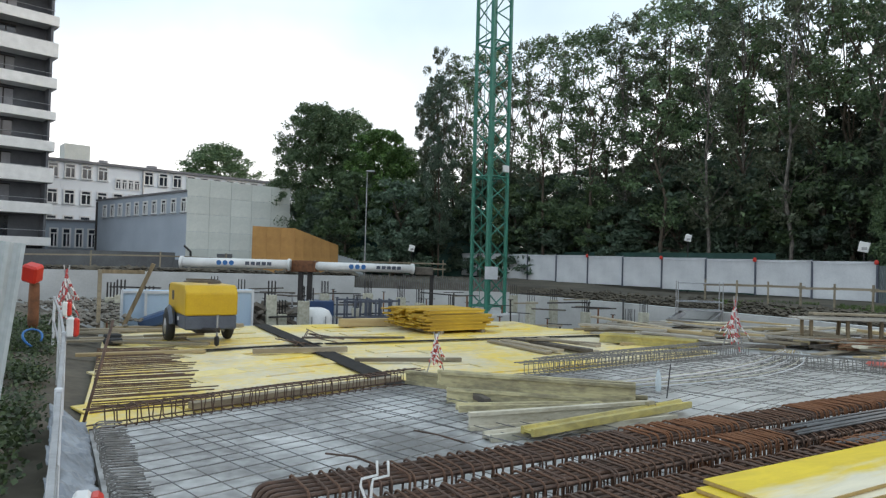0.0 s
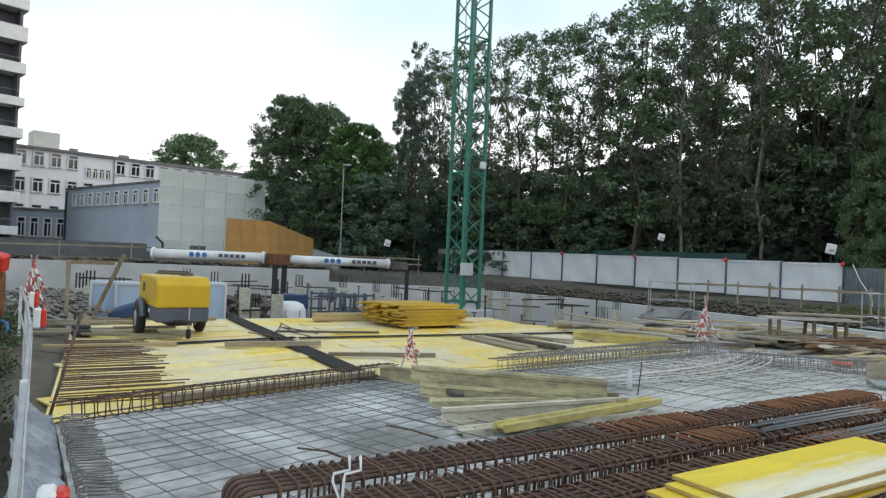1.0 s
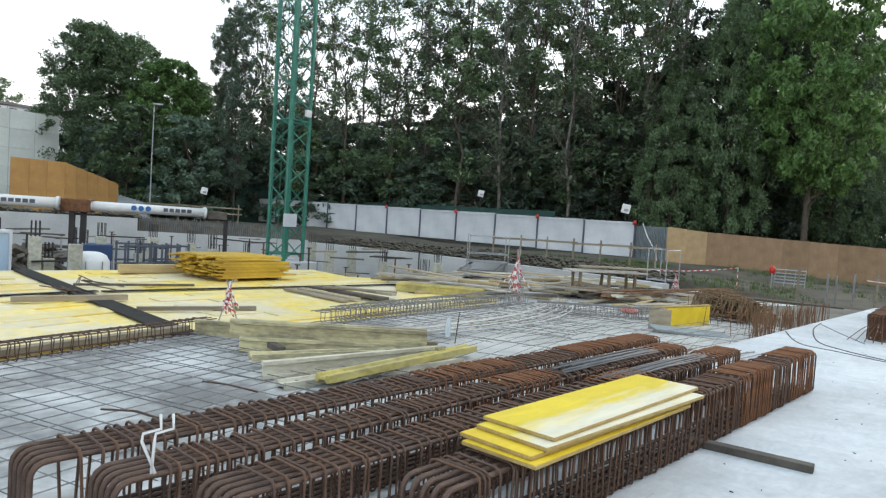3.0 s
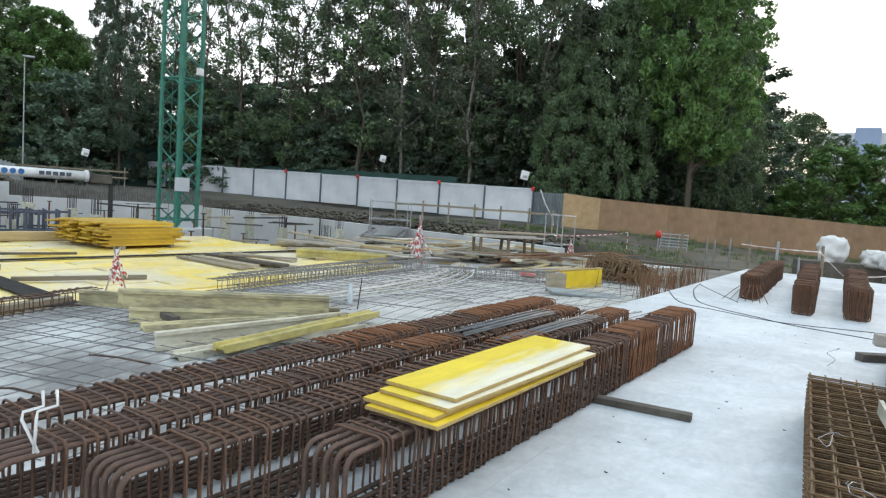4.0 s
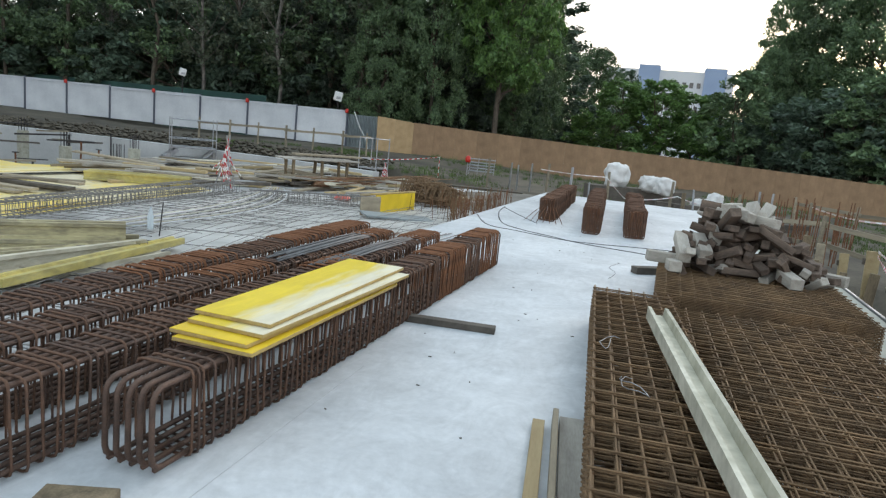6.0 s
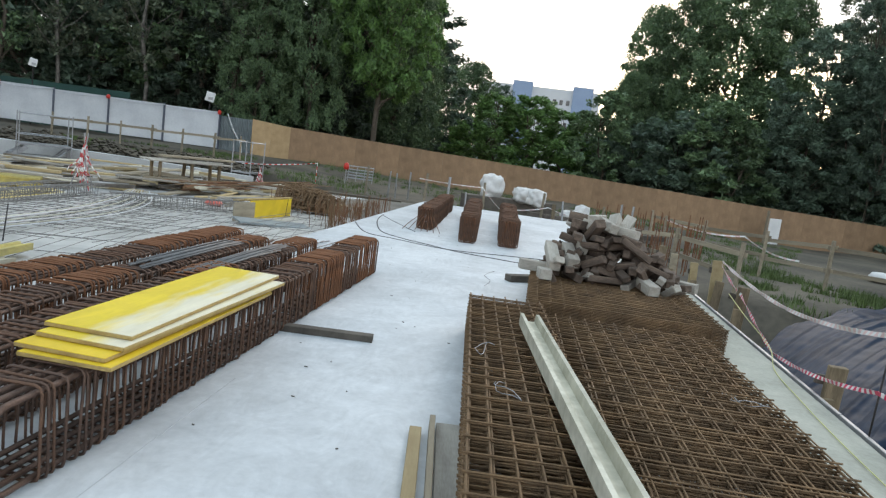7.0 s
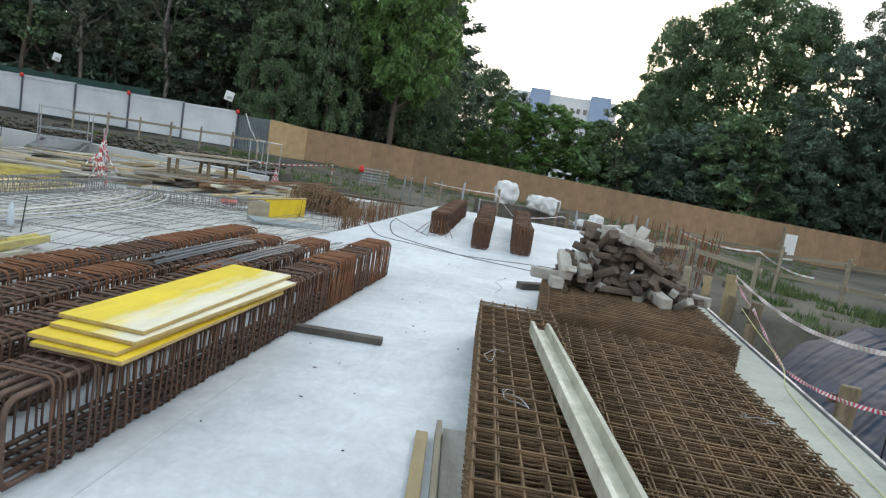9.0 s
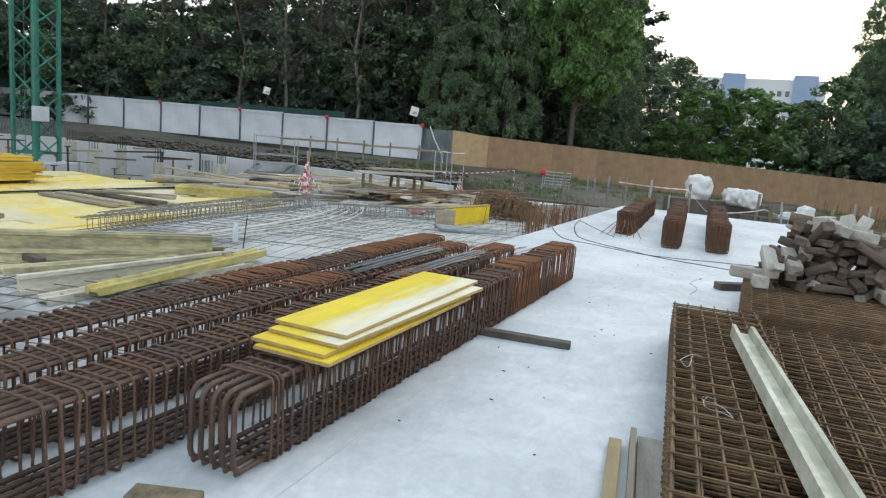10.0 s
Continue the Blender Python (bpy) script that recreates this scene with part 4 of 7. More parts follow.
# ---- slab edge: boards, stakes, tapes, cord ----
edge = Build()
for i in range(8):
    edge.bev((-5 + i * 3.6 + 1.8, -2.735, -0.12), (3.58, 0.035, 0.30), 0.004)
solo("edge_form", edge, M_GALV, SN(0, 0), "grey metal edge form along the slab", "formwork", kind="structure")
strip = Build().prism([(-7, -2.70), (23.5, -2.70), (23.5, -1.95), (-7, -1.75)], 0.0, 0.006)
solo("edge_strip", strip, M_STRIP, SN(0, 0), "rougher beige concrete strip along the slab edge", "concrete", kind="structure")
srng = random.Random(5)
for s, h, w, kind in ((4.0, 0.40, 0.16, M_POSTOLD), (5.0, 0.20, 0.15, M_POSTOLD), (6.5, 0.28, 0.16, M_POSTOLD), (9.6, 0.47, 0.15, M_POSTOLD), (10.8, 0.66, 0.17, M_WOODNEW), (12.3, 0.42, 0.13, M_WOODNEW), (14.1, 0.36, 0.14, M_WOOD), (15.5, 0.36, 0.15, M_POSTOLD)):
    ob = thing("timber_stake", SN(s, -2.93, 0, srng.uniform(-12, 12)), "weathered timber post bracing the slab edge", "post", "posts along the slab edge")
    part("post", Build().bev((0, 0, (h - 1.4) / 2), (0.07, w, 1.4 + h), 0.006, 0, (srng.uniform(-3, 3), srng.uniform(-3, 3), 0)), kind, ob)
    part("brace", Build().bev((-0.075, 0.03, (h - 1.9) / 2), (0.05, w * 0.75, 1.3 + h), 0.005, 0, (srng.uniform(-4, 4), srng.uniform(-3, 3), 0)), M_POSTOLD, ob)
    part("cleat", Build().bev((0.05, w * 0.5, h - 0.16), (0.03, w * 0.8, 0.09), 0.004, srng.uniform(-20, 20), (srng.uniform(-12, 12), 0, 0)), M_WOODDARK, ob)


def tape(pts, w, label, step=0.09, pale=False, red=M_RED):
    """Barrier tape: red and white pieces along a hanging line."""
    fine = []
    for a, b, drop in pts:
        k = max(2, int((Vector(b) - Vector(a)).length / step))
        fine += sag(a, b, drop, k)
    ob = thing("barrier_tape", Matrix(), label, "barrier tape")
    for i in range(len(fine) - 1):
        a, b = fine[i], fine[i + 1]
        if (b - a).length > step * 3 or (b - a).length < 1e-5:
            continue
        tw = 0.5 * math.sin(i * 0.35)
        side = (b - a).cross(Vector((0, 0, 1))).normalized() * math.sin(tw) * w / 2 + Vector((0, 0, w / 2 * math.cos(tw)))
        if (b - a).normalized().z < -0.9:
            side = Vector((w / 2, 0, 0))
        off = (b - a).cross(side).normalized() * 0.0015
        vs = [a - side - off, b - side - off, b + side - off, a + side - off, a - side + off, b - side + off, b + side + off, a + side + off]
        part("band", Build().add(vs, [(3, 2, 1, 0), (4, 5, 6, 7), (0, 1, 5, 4), (2, 3, 7, 6), (1, 2, 6, 5), (3, 0, 4, 7)]), (M_WHITE, red)[i % 2] if not pale else (M_WHITE, M_TAPEPINK)[i % 2], ob)
    return ob


stick = sn(5.36, -2.75, 0.0)
tape([(sn(10.8, -2.95, 0.66), sn(8.2, -2.9, 0.53), 0.03), (sn(8.2, -2.9, 0.53), stick + Vector((0, 0, 0.82)), 0.06), (stick + Vector((0, 0, 0.82)), sn(1.0, -3.1, 0.80), 0.04)], 0.042, "faded white and pink barrier tape strung along the slab edge", 0.05, pale=True)
tape([(sn(10.8, -2.95, 0.60), sn(9.5, -2.9, 0.38), 0.03), (sn(9.5, -2.9, 0.38), sn(7.7, -2.80, 0.04), 0.02), (sn(7.7, -2.80, 0.04), stick + Vector((0, 0, 0.37)), 0.06), (stick + Vector((0, 0, 0.37)), sn(1.4, -3.1, 0.52), 0.03)], 0.036, "red and white barrier tape hanging low over posts", 0.042, red=M_TAPECRIM)
ob = thing("tape_rod", Matrix.Translation(stick), "thin dark steel rod holding barrier tape, red cap", "rod")
part("rod", Build().tube([(0, 0, -0.3), (0.02, -0.02, 0.85)], 0.008, 5), M_DARK, ob, smooth=True)
part("cap", Build().lathe([(0.008, 0), (0.011, 0.008), (0.011, 0.022), (0.006, 0.028)], 10, (0.02, -0.02, 0.84)), M_RED, ob, "red plastic cap", smooth=True)
cable([sn(9.6, -2.78, 0.35), sn(8.7, -2.74, 0.25), sn(7.6, -2.72, 0.12), sn(7.0, -2.6, 0.02), sn(6.2, -2.52, 0.02), sn(5.0, -2.45, 0.02), sn(3.0, -2.42, 0.02)], 0.0045, M_YCORD, "yellow cord lying along the slab edge")

# dark plastic sheet over the excavated slope
def ridge(v):
    return 1 - min(1.0, 2.2 * abs(noise.noise(v)))


tb = Build()
K = 180
for j in range(K + 1):
    for i in range(K + 1):
        n = -3.02 - 8.4 * j / K
        s0 = 5.9 + 0.35 * (-n - 3) + 0.2 * math.sin(n * 3)
        s1 = 11.8 + max(0.0, -n - 4) * 0.72 + 0.15 * math.sin(n * 5)
        s = s0 + (s1 - s0) * i / K
        t = min(1.0, max(0.0, (-n - 3.05) / 3.4))
        z = -1.55 + 1.38 * (1 - (1 - t) ** 2) + 0.32 * math.exp(-((s - 13.4) / 2.2) ** 2 - ((n + 9.3) / 1.6) ** 2)
        z -= 1.2 * max(0.0, 1 - (s - s0) / 0.8) ** 2 * t
        across, down = s * 0.72 + n * 0.70, s * 0.70 - n * 0.72
        crumple = math.exp(-((s - s0) / 1.3) ** 2)
        z += 0.05 * noise.noise((across * 0.6, down * 0.10, 1)) + 0.045 * ridge((across * 1.3, down * 0.05, 7)) ** 3 + 0.035 * ridge((across * 3.0, down * 0.06, 4)) ** 2 + 0.016 * ridge((across * 8.0, down * 0.16, 14)) ** 2
        z += (0.008 + 0.07 * crumple) * ridge((s * 2.2, n * 2.2, 2)) + 0.010 * noise.noise((s * 5, n * 5, 9))
        tb.v.append(tuple(sn(s, n, z)))
for j in range(K):
    for i in range(K):
        a = j * (K + 1) + i
        tb.f.append((a, a + 1, a + K + 2, a + K + 1))
tarp = solo("plastic_sheet", tb, M_TARP, Matrix(), "dark blue wrinkled plastic sheet draped over an excavated slope", "tarpaulin", smooth=True)
sl = tarp.modifiers.new("thickness", "SOLIDIFY")
sl.thickness = 0.01
# crumpled end of the sheet heaped on the mound
tb = Build()
K = 70
for j in range(K + 1):
    for i in range(K + 1):
        u, v = 2 * i / K - 1, 2 * j / K - 1
        s, n = 13.9 + 1.9 * u, -9.9 + 1.7 * v
        r2 = u * u + v * v
        z = -0.35 + 0.72 * max(0.0, 1 - r2) ** 0.6 - 0.3 * max(0.0, r2 - 0.9) + 0.15 * ridge((s * 1.1, n * 1.1, 3)) + 0.10 * ridge((s * 2.6 + n, n * 2.6, 8)) + 0.04 * ridge((s * 6, n * 6, 5))
        tb.v.append(tuple(sn(s, n, z)))
for j in range(K):
    for i in range(K):
        a = j * (K + 1) + i
        tb.f.append((a, a + 1, a + K + 2, a + K + 1))
tarp = solo("crumpled_sheet", tb, M_TARP, Matrix(), "crumpled end of dark plastic sheeting on the mound", "tarpaulin", smooth=True)
sl = tarp.modifiers.new("thickness", "SOLIDIFY")
sl.thickness = 0.008


# ---- site cabin ----
def cabin(m):
    ob = thing("site_cabin", m, "pale blue site cabin with dark blue frame", "cabin")
    w, d, h = 6.0, 2.4, 2.6
    part("wall", Build().bev((0, 0, h / 2), (w - 0.1, d - 0.1, h - 0.1), 0.01), M_CABIN, ob)
    for x in (-w / 2 + 0.08, w / 2 - 0.08):
        for y in (-d / 2 + 0.08, d / 2 - 0.08):
            part("corner_post", Build().bev((x, y, h / 2), (0.16, 0.16, h), 0.01), M_BLUEDARK, ob)
    for z, hh in ((h - 0.09, 0.2), (0.08, 0.16)):
        for y in (-d / 2 + 0.06, d / 2 - 0.06):
            part("rail", Build().bev((0, y, z), (w, 0.14, hh), 0.01), M_BLUEDARK, ob)
        for x in (-w / 2 + 0.06, w / 2 - 0.06):
            part("rail", Build().bev((x, 0, z), (0.14, d, hh), 0.01), M_BLUEDARK, ob)
    part("roof", Build().bev((0, 0, h + 0.02), (w + 0.05, d + 0.05, 0.06), 0.01), M_BLUEDARK, ob)
    part("drain_pipe", Build().tube([(0.1, -d / 2 - 0.02, 0.2), (0.1, -d / 2 - 0.02, h)], 0.03, 8), M_BLUEDARK, ob)


ca, cb = polar(88.1, 20.5), polar(96.0, 19.6)
cabin(pose(ca.x, ca.y, -1.04, 0, 0, heading(ca, cb)) @ pose(3, 1.2, 0))


# ---- timber railings right of the slab ----
def rail_fence(pts, h, label, rails=(0.95, 0.5), lean=3):
    ob = thing("timber_railing", Matrix(), label, "railing")
    for p in pts:
        part("post", Build().bev((p[0], p[1], p[2] + h / 2), (0.075, 0.075, h + 0.3), 0.006, srng.uniform(0, 90), (srng.uniform(-lean, lean), srng.uniform(-lean, lean), 0)), M_WOOD, ob)
    for a, b in zip(pts, pts[1:]):
        for r in rails:
            A, B = Vector(a) + Vector((0.06, 0, h * r + srng.uniform(-0.05, 0.05))), Vector(b) + Vector((0.06, 0, h * r + srng.uniform(-0.05, 0.05)))
            d = B - A
            part("rail", Build().bev((0, 0, 0), (d.length + 0.3, 0.03, 0.10), 0.004), M_WOOD, ob, m=Matrix.Translation((A + B) / 2) @ d.to_track_quat("X", "Z").to_matrix().to_4x4())


def gp(az, d, dz=0.0):
    p = polar(az, d)
    return (p.x, p.y, ground_z(p.x, p.y) + dz)


rail_fence([gp(69, 25), gp(73, 22.5), gp(77.5, 20.5), gp(82, 18.6), gp(86.5, 17.3), gp(89.5, 15.8)], 1.15, "grey timber guard railing beside the excavation")
rail_fence([gp(66, 19), gp(71, 16.5), gp(76, 14.5)], 1.0, "rough timber railing behind the slab edge")
rail_fence([gp(45, 26), gp(50, 26), gp(55, 25.5), gp(60, 25), gp(65, 24.5), gp(70, 24)], 1.0, "low timber posts past the end of the slab", rails=())

# leftovers behind the guard railing
lrg = random.Random(8)
for i in range(26):
    q = Vector((24.6 + lrg.uniform(-0.5, 0.5), 0.7 + lrg.uniform(-0.5, 0.5), 0))
    solo("rusty_bar", Build().tube([(-0.7, 0, 0), (0.7, lrg.uniform(-0.1, 0.1), lrg.uniform(-0.1, 0.2))], 0.03, 5), M_RUST, pose(q.x, q.y, ground_z(q.x, q.y) + 0.08 + 0.03 * i, 0, 0, lrg.uniform(-60, 60)), "rusty bar in a pile behind the railing", "rebar", "pile of bars behind the railing")
bag = Build().lathe([(0.05, 0), (0.34, 0.04), (0.40, 0.16), (0.30, 0.30), (0.05, 0.34)], 14)
for x, y, k in ((26.9, 2.2, 1.5), (26.2, 1.2, 1.0)):
    solo("white_bag", bag, M_WHITE, pose(x, y, ground_z(x, y) + 0.02, 0, 0, 30) @ Matrix.Diagonal((k, 0.8, 1, 1)), "white plastic sack on the grass", "bag", smooth=True)


# ---- towed compressor ----
def compressor(m):
    ob = thing("compressor", m, "yellow and dark grey towed compressor on the deck", "compressor")
    hood = Build()
    prof = [(-0.98, 0.62), (-0.98, 1.10), (-0.86, 1.24), (0.80, 1.24), (0.98, 1.08), (0.98, 0.62)]
    k = len(prof)
    hood.v = [(x, y, z) for y in (-0.56, 0.56) for x, z in prof]
    hood.f = [tuple(range(k)), tuple(range(2 * k - 1, k - 1, -1))] + [(i, k + i, k + (i + 1) % k, (i + 1) % k) for i in range(k)]
    h = part("hood", hood, M_COMPY, ob, "yellow bonnet")
    bv = h.modifiers.new("edge", "BEVEL")
    bv.width, bv.segments = 0.035, 2
    part("chassis", Build().bev((0, 0, 0.48), (1.92, 1.10, 0.30), 0.03), M_COMPG, ob, "dark grey lower body")
    part("underframe", Build().bev((0, 0, 0.30), (1.5, 0.5, 0.12), 0.01), M_DARK, ob)
    for y in (-0.66, 0.66):
        wh = part("wheel", Build().lathe([(0.10, -0.085), (0.26, -0.095), (0.31, -0.06), (0.32, 0), (0.31, 0.06), (0.26, 0.095), (0.10, 0.085)], 22), M_RUBBER, ob, smooth=True, m=pose(-0.25, y, 0.32, 90, 0, 0))
        part("rim", Build().lathe([(0.03, -0.10), (0.17, -0.09), (0.18, 0), (0.17, 0.09), (0.03, 0.10)], 16), M_GALV, wh, smooth=True)
        part("mudguard", Build().tube([(-0.25 + 0.40 * math.cos(radians(a)), y, 0.32 + 0.40 * math.sin(radians(a))) for a in range(10, 171, 20)], 0.07, 4), M_COMPG, ob)
    part("drawbar", Build().tube([(0.8, 0.25, 0.34), (1.25, 0.0, 0.36)], 0.035, 6).tube([(0.8, -0.25, 0.34), (1.25, 0.0, 0.36), (1.50, 0, 0.36)], 0.035, 6), M_DARK, ob)
    jw = part("jockey_wheel", Build().lathe([(0.02, -0.03), (0.09, -0.035), (0.11, 0), (0.09, 0.035), (0.02, 0.03)], 14), M_RUBBER, ob, smooth=True, m=pose(1.08, 0.1, 0.11, 90, 0, 0))
    part("jockey_post", Build().tube([(1.08, 0.1, 0.12), (1.08, 0.1, 0.62)], 0.022, 8).tube([(1.02, 0.1, 0.62), (1.18, 0.1, 0.64)], 0.012, 6), M_GALV, ob)
    part("hose_coil", Build().tube([(0.5 * math.cos(a) * (1 + 0.16 * math.sin(2.3 * a)), 0.36 * math.sin(a) * (1 + 0.12 * math.sin(1.7 * a)), 1.265 + 0.004 * i / 3) for i, a in enumerate([k * 0.35 for k in range(52)])], 0.014, 5), M_WOODDARK, ob, "dark hose coiled on top", smooth=True)
    part("vent", Build().box((-0.985, 0.15, 0.95), (0.02, 0.45, 0.22)), M_DARK, ob)
    part("maker_mark", Build().box((-0.40, -0.566, 0.98), (0.22, 0.008, 0.2)), M_WOODDARK, ob)
    part("plate", Build().box((0.2, -0.556, 0.52), (0.14, 0.012, 0.08)), M_WHITE, ob)
    return ob


compressor(pose(-5.39, 15.14, DECK, 0, 0, -58) @ Matrix.Diagonal((0.97, 0.97, 1.04, 1)))


# ---- formwork beams ----
HPROF = [(-0.04, 0.0), (0.04, 0.0), (0.04, 0.04), (0.014, 0.05), (0.014, 0.15), (0.04, 0.16), (0.04, 0.20), (-0.04, 0.20), (-0.04, 0.16), (-0.014, 0.15), (-0.014, 0.05), (-0.04, 0.04)]
BEAMS = {}


def hbeam(m, L, material, label, group):
    key = (L, material.name)
    if key not in BEAMS:
        BEAMS[key] = Build().sweep(HPROF, L).mesh("formwork_beam", material)
    return solo("formwork_beam", BEAMS[key], material, m, label, "timber beam", group)


def hbeam_between(a, b, z0, z1, material, label, group, flat=False):
    A, B = Vector((a[0], a[1], z0)), Vector((b[0], b[1], z1))
    d = B - A
    m = Matrix.Translation((A + B) / 2) @ d.to_track_quat("X", "Z").to_matrix().to_4x4()
    if flat:
        m = m @ pose(0, 0.1, 0.04, 90, 0, 0)
    return hbeam(m, round(d.length, 2), material, label, group)


rng = random.Random(31)
# yellow stack far across the deck
STACKED = {}
for j in range(13):
    for i in range(9):
        if j > 9 and rng.random() < 0.35:
            continue
        L = rng.choice([1.9, 2.1, 2.1, 2.35])
        if L not in STACKED:
            STACKED[L] = Build().bev((0, 0, 0), (L, 0.215, 0.040), 0.004).mesh("formwork_board", M_HBEAMDEEP)
        solo("formwork_board", STACKED[L], None, pose(0.0, 19.25, DECK + 0.107 + 0.0425 * j, 0, 0, 35) @ pose(rng.gauss(0, 0.10) - 0.012 * j, -0.88 + 0.22 * i + rng.uniform(-0.012, 0.012), 0, 0, 0, rng.uniform(-1.0, 1.0)), "ochre three-ply formwork board in a large stack", "formwork board", "stack of ochre boards")
for x in (-0.7, 0.7):
    board(pose(0.0, 19.25, DECK, 0, 0, 35) @ pose(x, 0, 0, 0, 0, 90), (2.1, 0.10, 0.085), M_WOOD, "timber bearer under the board stack")

# weathered pile beside the mesh
G = "pile of weathered beams"
hbeam_between((0.02, 9.30), (2.50, 8.62), 0.05, 0.05, M_HBEAMOLD, "weathered yellow formwork beam on top of a pile", G)
hbeam_between((-0.03, 9.42), (2.55, 8.80), 0.05, 0.05, M_HBEAMOLD, "weathered formwork beam lying on others", G)
hbeam_between((0.10, 9.15), (2.65, 8.55), -0.145, -0.145, M_HBEAMOLD, "grey weathered formwork beam in a pile", G)
hbeam_between((0.15, 9.32), (2.75, 8.95), -0.145, -0.145, M_HBEAMOLD, "weathered formwork beam with dark end", G)
hbeam_between((0.22, 8.20), (2.75, 8.72), -0.05, -0.055, M_HBEAMOLD, "mossy yellow-grey formwork beam in a pile", G, flat=True)
hbeam_between((0.34, 7.62), (2.72, 8.62), -0.14, -0.14, M_BEAMSTAIN, "pale cement-stained formwork beam in a pile", G)
hbeam_between((0.52, 7.22), (2.92, 8.48), -0.145, -0.145, M_BEAMSTAIN, "pale stained formwork beam at the pile's foot", G, flat=True)
hbeam_between((0.94, 7.17), (3.25, 8.93), -0.065, -0.065, M_HBEAM, "yellow formwork beam lying beside the pile", G, flat=True)
hbeam_between((-0.5, 10.15), (0.15, 9.65), -0.08, -0.06, M_HBEAMOLD, "weathered beam end poking from the pile", G)
for a, b in (((0.25, 9.8), (0.62, 8.7)), ((1.6, 9.6), (2.05, 8.5))):
    board_between(a, b, 0.1, 0.08, DECK + 0.08, M_WOODDARK, "dark timber bearer under the beam pile")

# loose boards and beams on the deck
for a, b, w, h, z, mt in (((1.2, 16.4), (2.3, 14.4), 0.2, 0.05, 0, M_WOOD), ((1.5, 16.3), (2.6, 14.6), 0.2, 0.05, 0.03, M_WOOD), ((1.8, 16.5), (3.2, 14.5), 0.22, 0.06, 0.06, M_WOODDARK), ((2.2, 16.2), (3.4, 14.7), 0.2, 0.06, 0.0, M_WOOD), ((2.4, 16.4), (3.5, 15.0), 0.18, 0.06, 0.1, M_WOOD), ((2.0, 15.9), (3.6, 15.2), 0.16, 0.05, 0.13, M_WOOD)):
    board_between(a, b, w, h, DECK + 0.02 + z, mt, "grey weathered board thrown on the yellow deck")
board_between((-3.05, 8.3), (-0.65, 10.7), 0.14, 0.08, DECK + 0.012, M_WOOD, "long grey board along the deck edge")
board_between((-1.6, 12.6), (0.4, 13.0), 0.09, 0.07, DECK + 0.012, M_WOOD, "timber batten on the yellow deck")
board_between((-3.7, 13.3), (-1.95, 14.0), 0.14, 0.10, DECK + 0.012, M_WOOD, "timber along the bay joint")
board_between((-6.6, 12.2), (-4.6, 13.2), 0.14, 0.06, DECK + 0.02, M_WOODNEW, "pale board across the deck")
board_between((-3.3, 16.0), (-0.9, 16.6), 0.08, 0.05, DECK + 0.02, M_WOODDARK, "dark batten on the yellow deck")
board_between((-2.9, 19.2), (-0.5, 20.4), 0.2, 0.22, DECK + 0.02, M_WOODNEW, "stout timber along the far deck edge")
board_between((-8.3, 17.0), (-5.5, 18.7), 0.2, 0.08, DECK + 0.0, M_WOOD, "stout timber edging the deck")
for i in range(12):
    c = Vector((-2.8 + rng.uniform(-0.5, 0.3), 14.9 + rng.uniform(-0.4, 0.4), DECK + 0.05 + 0.02 * i))
    solo("loose_rebar", Build().tube([(-0.5, 0, 0), (0.5, rng.uniform(-0.1, 0.1), rng.uniform(-0.02, 0.05))], 0.012, 4), M_REBAR, Matrix.Translation(c) @ pose(0, 0, 0, 0, 0, rng.uniform(90, 150)), "dark bar end at the crossing of the beams", "rebar", "bars at the joint crossing")

# pale long pipes and battens past the pile
for i in range(9):
    o, e = 0.075 * i, rng.uniform(-0.12, 0.12)
    cable([(2.45 + o, 10.55 - 0.6 * o, DECK + 0.10), (4.75 + o, 12.15 - o + e, DECK + 0.11), (6.4 + o, 13.75 - o + 0.5 * e, DECK + 0.13), (7.7 + 0.5 * o, 15.3 - 0.5 * o, DECK + 0.15)], 0.011, (M_GALV, M_CONCPALE, M_OFFWHITE)[i % 3], "long thin pale bar lying over the steel mesh")

# water bottle and rod
solo("water_bottle", Build().lathe([(0.035, 0), (0.045, 0.01), (0.045, 0.20), (0.03, 0.27), (0.014, 0.30), (0.014, 0.33)], 14), M_BOTTLE, pose(3.25, 10.05, DECK + 0.075), "clear plastic water bottle standing on the mesh", "bottle", smooth=True)
solo("steel_rod", Build().tube([(0, 0, 0), (0.04, -0.02, 0.5)], 0.009, 5), M_DARK, pose(3.33, 9.9, DECK), "dark thin rod standing in the mesh", "rod", smooth=True)


# red and white taped stakes
def taped_post(m, h, label, legs=3):
    ob = thing("taped_post", m, label, "marker post", "taped posts")
    r = random.Random(int(h * 100) + legs)
    for i in range(legs):
        a = 2 * math.pi * i / legs + 0.4
        part("leg", Build().tube([(0.24 * h * math.cos(a), 0.24 * h * math.sin(a), 0), (0, 0, h * 0.75), (-0.05 * math.cos(a), -0.05 * math.sin(a), h * 1.05)], 0.013, 5), M_GALV, ob)
    for i in range(14):
        a, z0, z1 = r.uniform(0, 6.283), h * r.uniform(0.7, 1.0), h * r.uniform(0.02, 0.45)
        reach, k = h * r.uniform(0.06, 0.27), 7
        pts = [Vector((reach * (j / k) * math.cos(a + 0.25 * j) + r.uniform(-0.02, 0.02), reach * (j / k) * math.sin(a + 0.25 * j), z0 + (z1 - z0) * (j / k) ** 0.8 + r.uniform(-0.02, 0.02))) for j in range(k + 1)]
        for j in range(k):
            part("tape_strip", Build().tube([pts[j], pts[j + 1]], 0.017, 4, r1=0.011), M_TAPERED if (i + j) % 2 else M_WHITE, ob)


